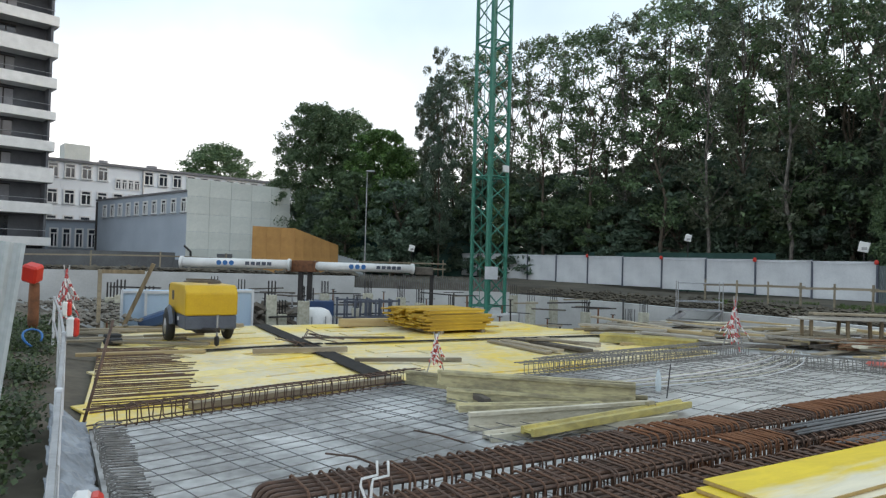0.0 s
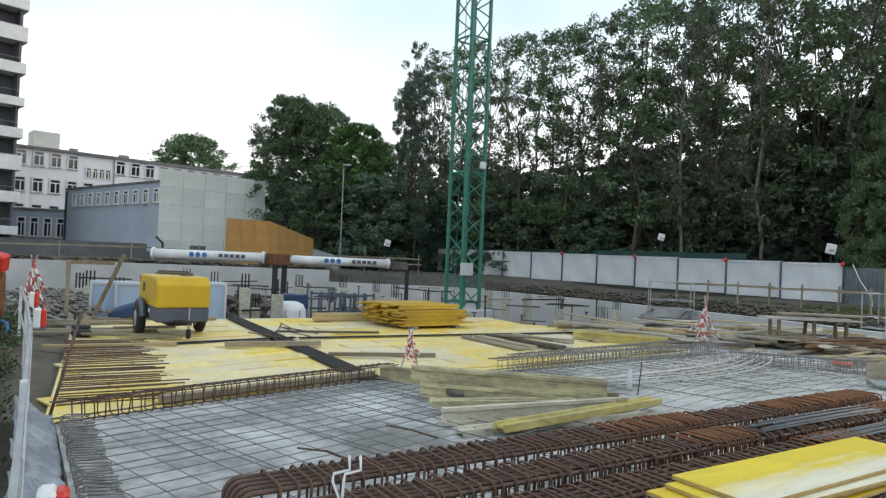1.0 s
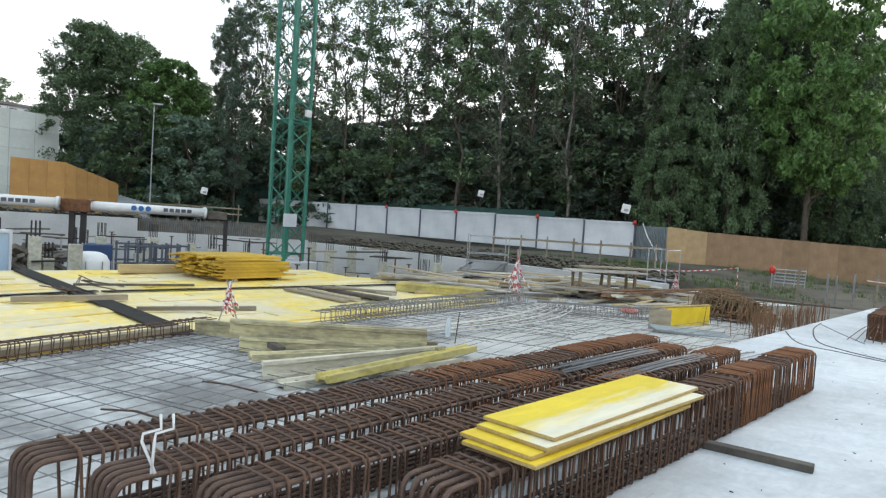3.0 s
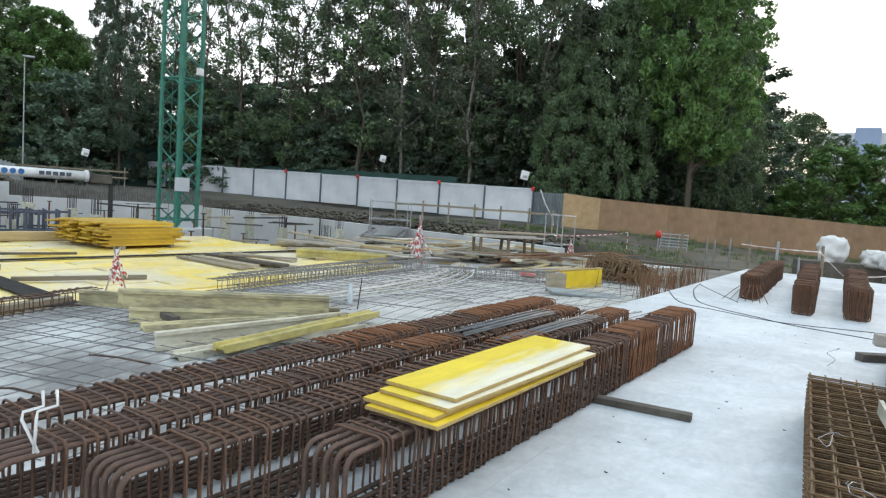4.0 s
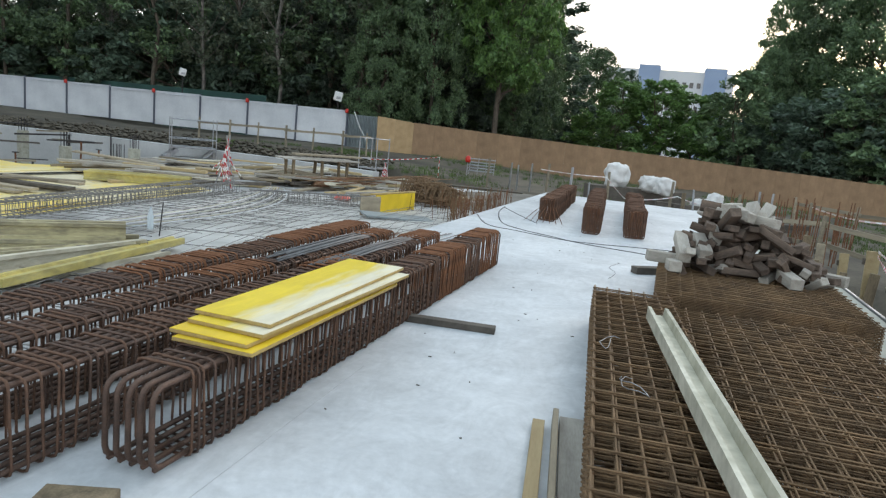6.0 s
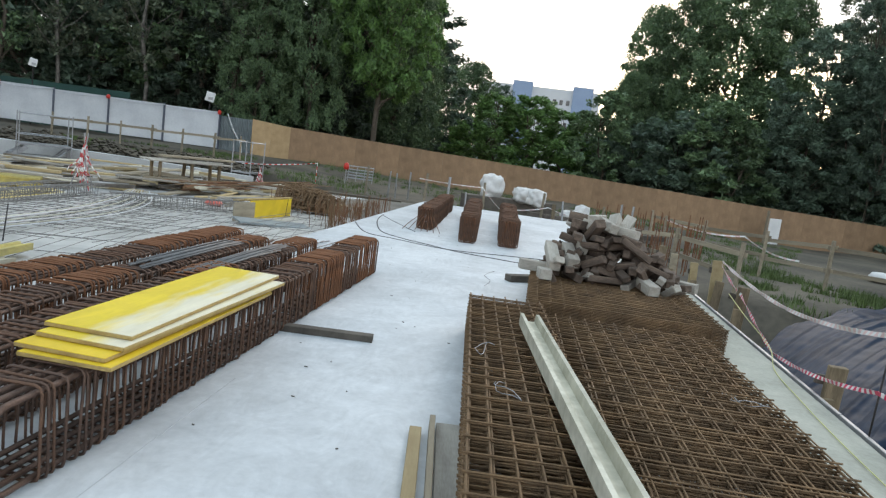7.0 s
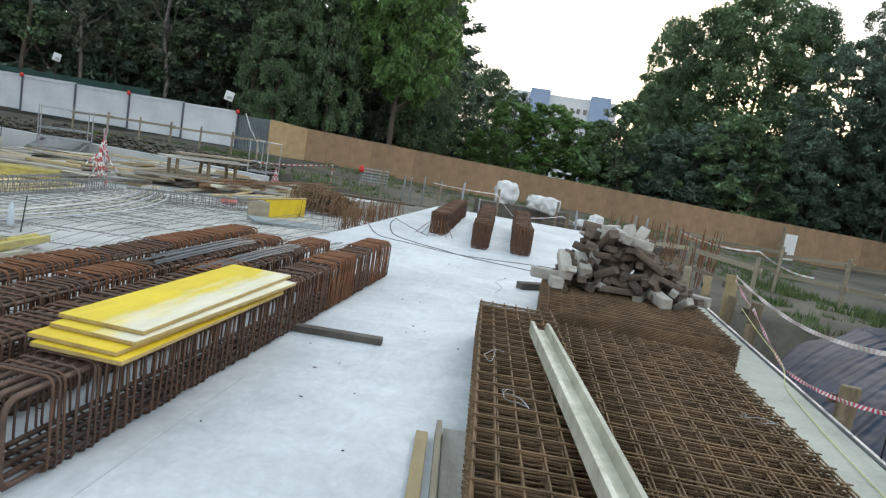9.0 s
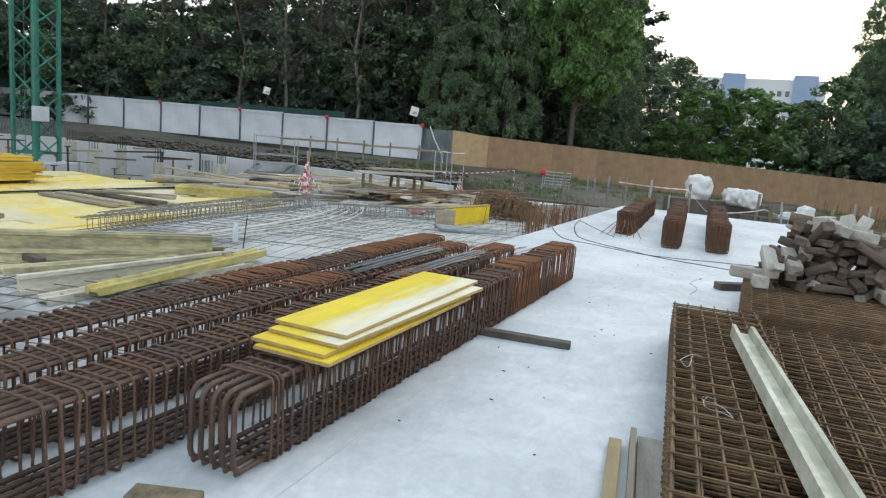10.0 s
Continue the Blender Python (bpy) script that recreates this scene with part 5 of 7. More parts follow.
taped_post(pose(6.85, 15.75, DECK), 1.25, "marker stand wrapped in red and white tape on the mesh")
taped_post(pose(-0.08, 11.75, DECK), 0.66, "bunch of red and white tape tied to a bar", 2)
taped_post(pose(12.7, 17.3, DECK), 0.75, "rod wound with red and white tape", 2)


# ---- work table and clutter past the deck ----
def trestle(m, L, w, h, label):
    ob = thing("work_table", m, label, "table")
    for i in range(4):
        part("plank", Build().bev((0.06 * (i % 2), w * (i - 1.5) / 4, h + 0.004 * (i % 2)), (L, w / 4 - 0.012, 0.04), 0.006), M_TIMBERPALE, ob)
    for x in (-L * 0.36, L * 0.02, L * 0.36):
        for y in (-w * 0.3, w * 0.3):
            part("leg", Build().bev((x, y, h / 2), (0.075, 0.07, h), 0.005, 0, (srng.uniform(-3, 3), srng.uniform(-3, 3), 0)), M_POSTOLD, ob)
    part("brace", Build().bev((-0.2, -w * 0.3, h * 0.45), (L * 0.7, 0.03, 0.1), 0.004, 0, (0, 8, 0)), M_WOOD, ob)


trestle(pose(10.25, 17.3, DECK - 0.05, 0, 0, -3), 2.4, 0.8, 0.80, "rough timber work table among building clutter")
board_between((9.5, 17.35), (11.6, 17.15), 0.3, 0.05, 0.70, M_WOOD, "plank laid on the work table")
solo("clutter_base", Build().prism([(4.5, 20.2), (6.3, 15.7), (9.6, 14.6), (11.6, 11.6), (13.6, 14.0), (17.6, 16.3), (14.2, 20.4), (11.5, 22.5), (6.0, 22.0)], DECK - 0.2, DECK - 0.03), M_CONC, Matrix(), "dusty concrete level littered with timber", "concrete", kind="structure")
solo("mud_level", Build().prism([(12.2, 11.9), (18.9, 15.7), (17.8, 17.0), (14.5, 16.4), (11.5, 13.6)], DECK - 0.25, DECK - 0.022), M_MUD, Matrix(), "trodden brown mud among starter bars", "mud", kind="structure")
crng = random.Random(77)
for i in range(140):
    x, y = crng.uniform(4.8, 12.5), crng.uniform(16.0, 21.8)
    L = crng.uniform(0.8, 2.8)
    board(pose(x, y, DECK - 0.02 + 0.035 * (i % 9), crng.uniform(-3, 3), crng.uniform(-4, 4), crng.uniform(-50, 25)), (L, crng.uniform(0.08, 0.25), crng.uniform(0.03, 0.08)), crng.choice([M_WOOD, M_TIMBERPALE, M_WOODNEW, M_WOODDARK, M_BEAMSTAIN, M_TIMBERPALE]), "loose building board in a scattered heap")
for i in range(26):
    x, y = crng.uniform(9.5, 13.8), crng.uniform(13.4, 16.6)
    board(pose(x, y, DECK - 0.02 + 0.03 * (i % 4), 0, 0, crng.uniform(5, 45)), (crng.uniform(1.0, 3.2), crng.uniform(0.05, 0.2), 0.04), crng.choice([M_WOODNEW, M_WOOD, M_TIMBERPALE]), "loose board lying beside the mesh")
for i in range(4):
    hbeam(pose(5.05 + 0.07 * i, 16.6 + 0.13 * i, DECK + 0.02, 0, 0, -27 + crng.uniform(-4, 4)), 2.3, M_HBEAM, "yellow formwork beam at the deck edge", "beams at the deck edge")
board_between((5.2, 17.5), (6.6, 16.3), 0.25, 0.05, DECK + 0.23, M_TIMBERPALE, "pale board leaning on the beams")

# yellow form board on struts
ob = thing("edge_form_board", pose(8.55, 11.88, DECK, 0, 0, 20), "low yellow formwork board braced upright on struts", "formwork")
part("side_panel", Build().bev((0.80, 0, 0.2), (1.6, 0.03, 0.40), 0.004), M_YNEW, ob, "yellow ply side")
part("side_panel", Build().bev((-0.28, -0.06, 0.19), (0.55, 0.04, 0.38), 0.004, -13), M_WOOD, ob, "grey cement-coated side")
for x in (0.2, 0.8, 1.4):
    part("strut", Build().bev((x, 0.22, 0.16), (0.06, 0.5, 0.06), 0.004, 0, (-32, 0, 0)), M_WOOD, ob)
part("top_rail", Build().bev((0.75, 0.03, 0.42), (1.75, 0.10, 0.03), 0.004), M_EDGE, ob)
for i in range(12):
    solo("rebar_sheaf", Build().tube([(0, 0, 0), (1.8, crng.uniform(-0.1, 0.1), 0.02), (3.0, crng.uniform(-0.2, 0.2), 0)], 0.010, 4), M_GREYBAR, SN(7.7 + crng.uniform(-0.3, 0.5), 3.2 + 0.08 * i, 0.02 + 0.004 * (i % 4), crng.uniform(-3, 3)), "long grey bar reaching past the cages", "rebar", "bars past the cages")
solo("bucket_lid", Build().lathe([(0.20, 0), (0.21, 0.03), (0.17, 0.08), (0.09, 0.12), (0.02, 0.13)], 14), mat("faded_red_plastic", (0.62, 0.16, 0.12), (0.50, 0.10, 0.08), 0.5), pose(9.0, 13.9, DECK + 0.03), "red plastic bucket lid on boards", "lid", smooth=True)

board(pose(8.6, 11.15, DECK + 0.02, 4, 3, -17), (1.5, 0.5, 0.04), M_GREYSHEET, "grey sheet lying in front of the form board")

# starter bars along the slab's far left edge
st = thing("starter_bars", Matrix(), "rows of rusty upright starter bars beside the slab", "rebar")
for i in range(260):
    s = crng.uniform(13.6, 19.0)
    n = 4.1 + abs(crng.gauss(0, 0.9)) * (0.25 if s < 14.6 else 1.0)
    p = sn(s, n, DECK - 0.1)
    h = crng.uniform(0.35, 0.65)
    part("bar", Build().tube([p, p + Vector((crng.uniform(-0.08, 0.08), crng.uniform(-0.08, 0.08), h))], 0.007, 4), M_MATRUST if i % 3 else M_RUST, st)
for i in range(50):
    s = 13.3 + i * 0.1
    p = sn(s, 4.0 + 0.04 * math.sin(i), -0.05)
    part("bar", Build().tube([p, p + Vector((crng.uniform(-0.03, 0.03), 0, 0.42))], 0.007, 4), M_RUST, st)
hp = thing("rebar_heap", Matrix(), "tangled heap of rusty stirrups beside the form board", "rebar heap")
me = stirrup_mesh(0.4, 0.45, 0.012, M_MATRUST)
for i in range(120):
    k = i / 120
    part("stirrup", me, None, hp, m=pose(10.55 + 1.1 * k + crng.uniform(-0.1, 0.1), 13.3 - 0.35 * k + crng.uniform(-0.35, 0.35), DECK + 0.05 + 0.35 * (1 - k) * crng.random(), crng.uniform(-14, 14), crng.uniform(25, 60), crng.uniform(15, 50)))
for i in range(40):
    part("bar", Build().tube([(9.6 + crng.uniform(-0.5, 0.6), 16.1 + crng.uniform(-0.5, 0.5), DECK + 0.1 + 0.006 * i), (15.0 + crng.uniform(-0.6, 0.6), 17.6 + crng.uniform(-0.4, 0.4), DECK + 0.12 + 0.006 * i)], 0.012, 4), M_MATRUST if i % 3 else M_RUST, hp)


# ---- scaffold stair tower ----
def scaffold(m, w, d, h, label):
    ob = thing("scaffold_stair", m, label, "scaffold")
    for x in (0, w):
        for y in (0, d):
            part("standard", Build().tube([(x, y, 0), (x, y, h)], 0.022, 6), M_GALV, ob)
    for z in (h * 0.45, h * 0.72, h * 0.98):
        for a, b in (((0, 0), (w, 0)), ((0, d), (w, d)), ((0, 0), (0, d)), ((w, 0), (w, d))):
            part("ledger", Build().tube([(*a, z), (*b, z)], 0.017, 5), M_GALV, ob)
    part("platform", Build().bev((w / 2, d / 2, h * 0.6), (w, d, 0.06), 0.005), M_GALV, ob)
    for i in range(5):
        part("stair_tread", Build().bev((w * 0.1 - i * 0.3, d / 2, h * 0.55 - i * 0.22), (0.28, d * 0.8, 0.04), 0.004), M_GALV, ob)
    for y in (0.05, d - 0.05):
        part("stringer", Build().bev((w * 0.1 - 0.6, y, h * 0.55 - 0.46), (1.7, 0.04, 0.16), 0.004, 0, (0, -36, 0)), M_GALV, ob)
        part("diagonal", Build().tube([(0, y, 0.1), (w, y, h * 0.6)], 0.02, 5), M_GALV, ob)


p = polar(19.3, 29)
scaffold(pose(p.x, p.y, -1.6, 0, 0, -15), 1.7, 1.1, 2.9, "galvanised scaffold stair tower in the basement pit")
p = polar(35.5, 25.5)
scaffold(pose(p.x, p.y, -1.6, 0, 0, 20), 0.8, 0.8, 2.9, "grey scaffold frame against the basement wall")

# guard rail along the bank before the white fence
rail_fence([(*polar(az, d).xy, 0.15) for az, d in ((21.3, 35.5), (23.6, 34.8), (25.8, 34.2), (28.0, 33.8), (30.2, 33.4), (32.6, 33.2), (34.6, 33.0))], 1.05, "timber guard railing on the bank", rails=(0.92,), lean=1)


# ---- tower crane mast ----
def mast(m, w, h, bay):
    ob = thing("tower_crane", m, "green lattice tower crane mast on a concrete base", "crane")
    part("base", Build().bev((0, 0, -0.35), (2.3, 2.3, 0.7), 0.03), M_CONC, ob, "pale concrete base")
    c = w / 2
    for x in (-c, c):
        for y in (-c, c):
            part("chord", Build().bev((x, y, h / 2), (0.13, 0.13, h), 0.012), M_GREEN, ob)
    corners = [(-c, -c), (c, -c), (c, c), (-c, c)]
    k = int(h / bay)
    for f in range(4):
        a, b = corners[f], corners[(f + 1) % 4]
        for i in range(k):
            z0, zm, z1 = i * bay, (i + 0.5) * bay, (i + 1) * bay
            part("lacing", Build().tube([(*a, z0 + 0.05), (*b, zm)], 0.032, 5), M_GREEN, ob)
            part("lacing", Build().tube([(*b, zm), (*a, z1)], 0.032, 5), M_GREEN, ob)
        for z in (0.3, 6.0, 12.0, 18.0, 24.0):
            part("ring", Build().tube([(*a, z), (*b, z)], 0.045, 5), M_GREEN, ob)
    part("ladder", Build().tube([(0.15, c - 0.15, 0), (0.15, c - 0.15, h)], 0.02, 4).tube([(-0.15, c - 0.15, 0), (-0.15, c - 0.15, h)], 0.02, 4), M_GREEN, ob)
    part("floodlight", Build().bev((c * 0.55, -c - 0.15, 6.35), (0.30, 0.14, 0.30), 0.02), M_WHITE, ob, "white floodlight")
    part("sign_board", Build().bev((-c * 0.75, -c - 0.12, 1.75), (0.75, 0.03, 0.55), 0.01, 0), M_OFFWHITE, ob, "white sign board")


p = polar(3.85, 30)
mast(pose(p.x, p.y, -0.35, 0, 0, 38), 1.05, 27.0, 1.62)


# ---- white pipes on stands ----
def big_pipe(a, b, r, label):
    a, b = Vector(a), Vector(b)
    d = b - a
    ob = thing("steel_pipe", Matrix.Translation(a) @ d.to_track_quat("X", "Z").to_matrix().to_4x4(), label, "pipe", "white pipes")
    L = d.length
    part("tube", Build().tube([(0, 0, 0), (L, 0, 0)], r, 20), M_WHITE, ob, smooth=True)
    for x in (0.06, L - 0.06):
        part("flange", Build().tube([(x - 0.06, 0, 0), (x + 0.06, 0, 0)], r * 1.25, 20), M_WHITE, ob, smooth=True)
    for k in range(3):
        part("emblem", Build().lathe([(0.12, 0), (0.12, 0.01)], 10), M_BLUE, ob, m=pose(L * 0.36 + 0.30 * k, -r - 0.002, 0.02, 90, 0, 0))
    for k in range(5):
        part("lettering_bar", Build().box((L * 0.36 + 1.35 + 0.26 * k, -r - 0.003, 0.02), (0.2, 0.008, 0.16)), M_COMPG, ob)


P0, P1, P2, P3 = polar(-21.3, 34.5, 1.5), polar(-12.75, 33, 1.5), polar(-10.9, 33, 1.47), polar(-2.5, 34, 1.45)
big_pipe(P0, P1, 0.23, "long white steel pipe raised over the pit")
big_pipe(P2, P3, 0.21, "white steel pipe in line with another")
ob = thing("pipe_stand", Matrix.Translation((0, 0, 0)), "dark rusty steel stand under the pipes", "stand")
for az in (-11.9, -11.15):
    q = polar(az, 33.2, -3.0)
    part("post", Build().bev((q.x, q.y, -0.75), (0.22, 0.22, 4.4), 0.01), M_DARK, ob)
q = polar(-11.8, 33.2)
part("crosshead", Build().bev((q.x, q.y, 1.45), (1.5, 0.5, 0.55), 0.03, -12), M_RUST, ob, "rusty brown crosshead")
ob = thing("pipe_end", Matrix(), "dark rusty steel joint at the pipe's end", "joint")
q = polar(-1.6, 34.3)
part("block", Build().bev((q.x, q.y, 1.35), (0.9, 0.4, 0.4), 0.03), M_WOODDARK, ob)
part("post", Build().bev((q.x + 0.4, q.y, -0.6), (0.2, 0.2, 3.9), 0.01), M_DARK, ob)


# ---- basement columns and gear in the pit ----
def column(m, w, h, label):
    ob = thing("concrete_column", m, label, "column", "columns in the pit")
    part("shaft", Build().bev((0, 0, h / 2), (w, w, h), 0.015), M_CONCPALE, ob)
    for x in (-w * 0.33, 0, w * 0.33):
        for y in (-w * 0.33, w * 0.33):
            part("starter_bar", Build().tube([(x, y, h), (x, y, h + 0.55)], 0.016, 4), M_DARK, ob)


for az, d, ztop in ((-14.2, 27, 0.35), (-11.6, 25, 0.25), (-16.6, 30, 0.3), (-18.7, 30, 0.4), (-6.3, 30, 0.35), (-9.9, 30, 0.3), (-3.5, 32, 0.1), (-23.5, 24, 0.2), (-25.5, 27, 0.3), (-20.5, 27, 0.2), (7.5, 34, 0.0), (15.6, 27, -0.35)):
    q = polar(az, d)
    column(pose(q.x, q.y, -3.1, 0, 0, 20), 0.38, 3.1 + ztop, "bare concrete column with starter bars in the pit")

wb = thing("wall_starters", Matrix(), "rows of grey starter bars over the low wall", "rebar")
for i in range(80):
    t = i / 79
    x, y = -5.3 + 9.2 * t, 41.4 - 0.8 * t
    part("bar", Build().tube([(x, y, 0.1), (x, y, crng.uniform(0.75, 1.05))], 0.03, 4), M_GREYBAR, wb)

# steel props, more columns and loose steel in the pit
prng2 = random.Random(88)
for k in range(12):
    q = polar(-26 + 3.9 * k + prng2.uniform(-1, 1), prng2.uniform(26, 35))
    column(pose(q.x, q.y, -3.1, 0, 0, 20), 0.34, 3.1 + prng2.uniform(-0.5, 0.25), "bare concrete column with starter bars in the pit")
for k in range(44):
    q = polar(prng2.uniform(-27, 16), prng2.uniform(24.5, 36))
    top = prng2.uniform(-0.5, 0.55)
    ob = thing("steel_prop", pose(q.x, q.y, -3.1, prng2.uniform(-1.5, 1.5), prng2.uniform(-1.5, 1.5), 0), "thin grey steel prop standing in the pit", "prop", "props in the pit")
    part("tube", Build().tube([(0, 0, 0), (0, 0, 3.1 + top)], 0.035, 6), prng2.choice([M_GALV, M_DARK, M_RUST]), ob)
    part("head_plate", Build().bev((0, 0, 3.1 + top), (prng2.choice([0.2, 0.2, 0.9]), 0.14, 0.03), 0.004), M_DARK, ob)
for k in range(26):
    q = polar(prng2.uniform(-27, 14), prng2.uniform(25, 34), prng2.uniform(-0.6, 0.35))
    board(pose(q.x, q.y, q.z, 0, prng2.uniform(-3, 3), prng2.uniform(-25, 25)), (prng2.uniform(0.8, 2.2), 0.1, 0.06), prng2.choice([M_DARK, M_WOODDARK, M_WOOD]), "dark bearer resting on props in the pit")

# white tank with a blue base in the pit, white site boxes and form racks
ob = thing("water_tank", pose(*polar(-10.6, 25.5, -1.3)), "white plastic tank in a steel cage", "tank")
part("tank", Build().lathe([(0.55, 0.0), (0.62, 0.2), (0.62, 0.95), (0.50, 1.18), (0.28, 1.28)], 18), M_WHITE, ob, smooth=True)
for k in range(8):
    a = 2 * math.pi * k / 8
    part("cage_bar", Build().tube([(0.66 * math.cos(a), 0.66 * math.sin(a), 0), (0.66 * math.cos(a), 0.66 * math.sin(a), 1.0)], 0.02, 4), M_GALV, ob)
q = polar(-10.4, 30)
ob = thing("blue_box", pose(q.x, q.y, -1.4, 0, 0, 12), "dark blue steel box in the pit", "box")
part("body", Build().bev((0, 0, 0.7), (1.3, 1.2, 1.4), 0.03), M_BLUEDARK, ob)
for az, d, w in ((-24.2, 20.5, 0.92), (-22.5, 20.3, 0.92), (-16.6, 21.5, 0.7)):
    q = polar(az, d)
    ob = thing("wall_form", pose(q.x, q.y, -3.05, 0, 0, 22), "tall pale blue-white wall formwork standing in the pit", "formwork", "pale wall forms")
    part("panel", Build().bev((0, 0, 1.92), (w - 0.04, 0.12, 3.84), 0.02), M_CABIN, ob)
    for x in (-w * 0.47, w * 0.47):
        part("stile", Build().bev((x, -0.08, 1.92), (0.07, 0.06, 3.84), 0.006), M_OFFWHITE, ob)
    part("crossbar", Build().bev((0, -0.08, 3.78), (w * 0.86, 0.06, 0.08), 0.006), M_OFFWHITE, ob)
    part("brace", Build().tube([(0, 0.1, 2.8), (0.1, 1.3, 0.05)], 0.035, 5), M_GALV, ob)
for az, d in ((-6.9, 26), (-5.6, 26.3), (-4.9, 27), (-7.6, 27.5)):
    q = polar(az, d)
    ob = thing("form_rack", pose(q.x, q.y, -1.7, 0, 0, 15), "grey steel wall formwork frame standing in the pit", "formwork", "formwork frames")
    for x in (-0.6, -0.2, 0.2, 0.6):
        part("stile", Build().bev((x, 0, 1.0), (0.07, 0.1, 2.0), 0.005), M_COMPG, ob)
    for z in (0.1, 0.7, 1.3, 1.9):
        part("crossbar", Build().bev((0, 0.02, z), (1.3, 0.08, 0.07), 0.005), M_COMPG, ob)
jr = thing("debris_heap", Matrix(), "dark heap of formwork and soil in the pit", "heap", kind="stuff")
db = Build()
for i in range(160):
    q = polar(crng.uniform(-17, -12.3), crng.uniform(27, 33), -2.4 + crng.random() * 2.2)
    db.bev(q, (crng.uniform(0.4, 1.6), crng.uniform(0.1, 0.4), crng.uniform(0.05, 0.2)), 0.01, crng.uniform(0, 180), (crng.uniform(-30, 30), crng.uniform(-30, 30), 0))
part("boards", db, M_WOODDARK, jr, kind="stuff")
# horizontal steel at the column heads
for az, d, L, z in ((12.4, 29, 1.6, 0.05), (-24.5, 27, 1.8, 0.55), (-20.0, 29, 1.8, 0.5), (8.3, 34, 2.2, 0.35), (-8.5, 32, 1.8, 0.2)):
    q = polar(az, d, z)
    board(pose(q.x, q.y, q.z, 0, 0, 5), (L, 0.12, 0.05), M_DARK, "dark steel strip over column heads")

# leftover drums and a rack at the deck's left
for i, (x, y) in enumerate(((-6.9, 14.2), (-7.3, 15.0))):
    solo("tyre", Build().lathe([(0.10, -0.05), (0.17, -0.06), (0.20, 0), (0.17, 0.06), (0.10, 0.05)], 16), M_RUBBER, pose(x, y, DECK + 0.06), "small black wheel lying on the deck", "wheel", smooth=True)
for i in range(9):
    x, y = -8.7 + 0.35 * i, 15.2 + crng.uniform(-1.4, 1.6)
    board(pose(x, y, DECK + 0.02 * (i % 3), 0, 0, crng.uniform(0, 40)), (crng.uniform(1.2, 2.4), 0.14, 0.05), M_WOOD, "board scattered at the deck's end")
solo("blue_barrow_tray", Build().bev((0, 0, 0.2), (0.9, 0.5, 0.3), 0.06, 0, (10, -20, 0)), M_BLUEDARK, pose(-7.4, 17.6, DECK + 0.05), "dark blue steel tray at the deck's end", "tray")


# ---- fences ----
F0, F1 = Vector((21.7, 33.6, 0)), Vector((1.6, 57.6, 0))
fd = (Vector((5.5, 55.7, 0)) - F0).normalized()
frng = random.Random(9)
for i in range(11):
    a, b = F0 + fd * 3.15 * i, F0 + fd * 3.15 * (i + 1)
    za, zb = 0.42 + 0.022 * 3.15 * i / 2, 0.42 + 0.022 * 3.15 * (i + 1) / 2
    ob = thing("fence_panel", pose(a.x, a.y, za, 0, 0, heading(a, b)), "white sheet-steel site fence panel, slightly stained", "fence panel", "white site fence")
    part("sheet", Build().bev((1.575, 0, 1.03), (3.08, 0.04, 2.0 + frng.uniform(-0.03, 0.03)), 0.005), M_OFFWHITE, ob)
    part("post", Build().bev((0, 0.05, 1.02), (0.09, 0.09, 2.12), 0.006), M_COMPG, ob)
    part("cable_run", Build().tube(sag((0, 0.1, 2.02), (3.15, 0.1, 2.02), 0.12), 0.02, 5), M_OFFWHITE, ob)
    if i in (0, 2, 4, 6):
        part("warning_lamp", Build().lathe([(0.09, 0), (0.11, 0.08), (0.09, 0.2), (0.03, 0.24)], 10), M_RED, ob, "red warning lamp", smooth=True, m=pose(0, 0.14, 1.88))
# corrugated piece at the corner
cpts = []
for k in range(40):
    t = k / 39
    q = F0.lerp(Vector((23.15, 32.62, 0)), t)
    nrm = Vector((0.55, 0.83, 0)) * (0.04 if k % 2 else -0.04)
    cpts.append(q + nrm)
cbld = Build()
cbld.v = [(q.x, q.y, z) for z in (0.35, 2.25) for q in cpts]
cbld.f = [(k, k + 1, 40 + k + 1, 40 + k) for k in range(39)]
cs = solo("corrugated_sheet", cbld, M_GREYSHEET, Matrix(), "grey corrugated steel fence sheet", "fence panel")
cs.modifiers.new("thickness", "SOLIDIFY").thickness = 0.01
solo("hanging_cable", Build().tube([(21.9, 33.2, 2.4), (22.1, 32.9, 1.6), (22.3, 32.3, 0.8), (22.0, 31.8, 0.4)], 0.03, 5), M_WHITE, Matrix(), "white cable hanging from the fence lamp", "cable", smooth=True)
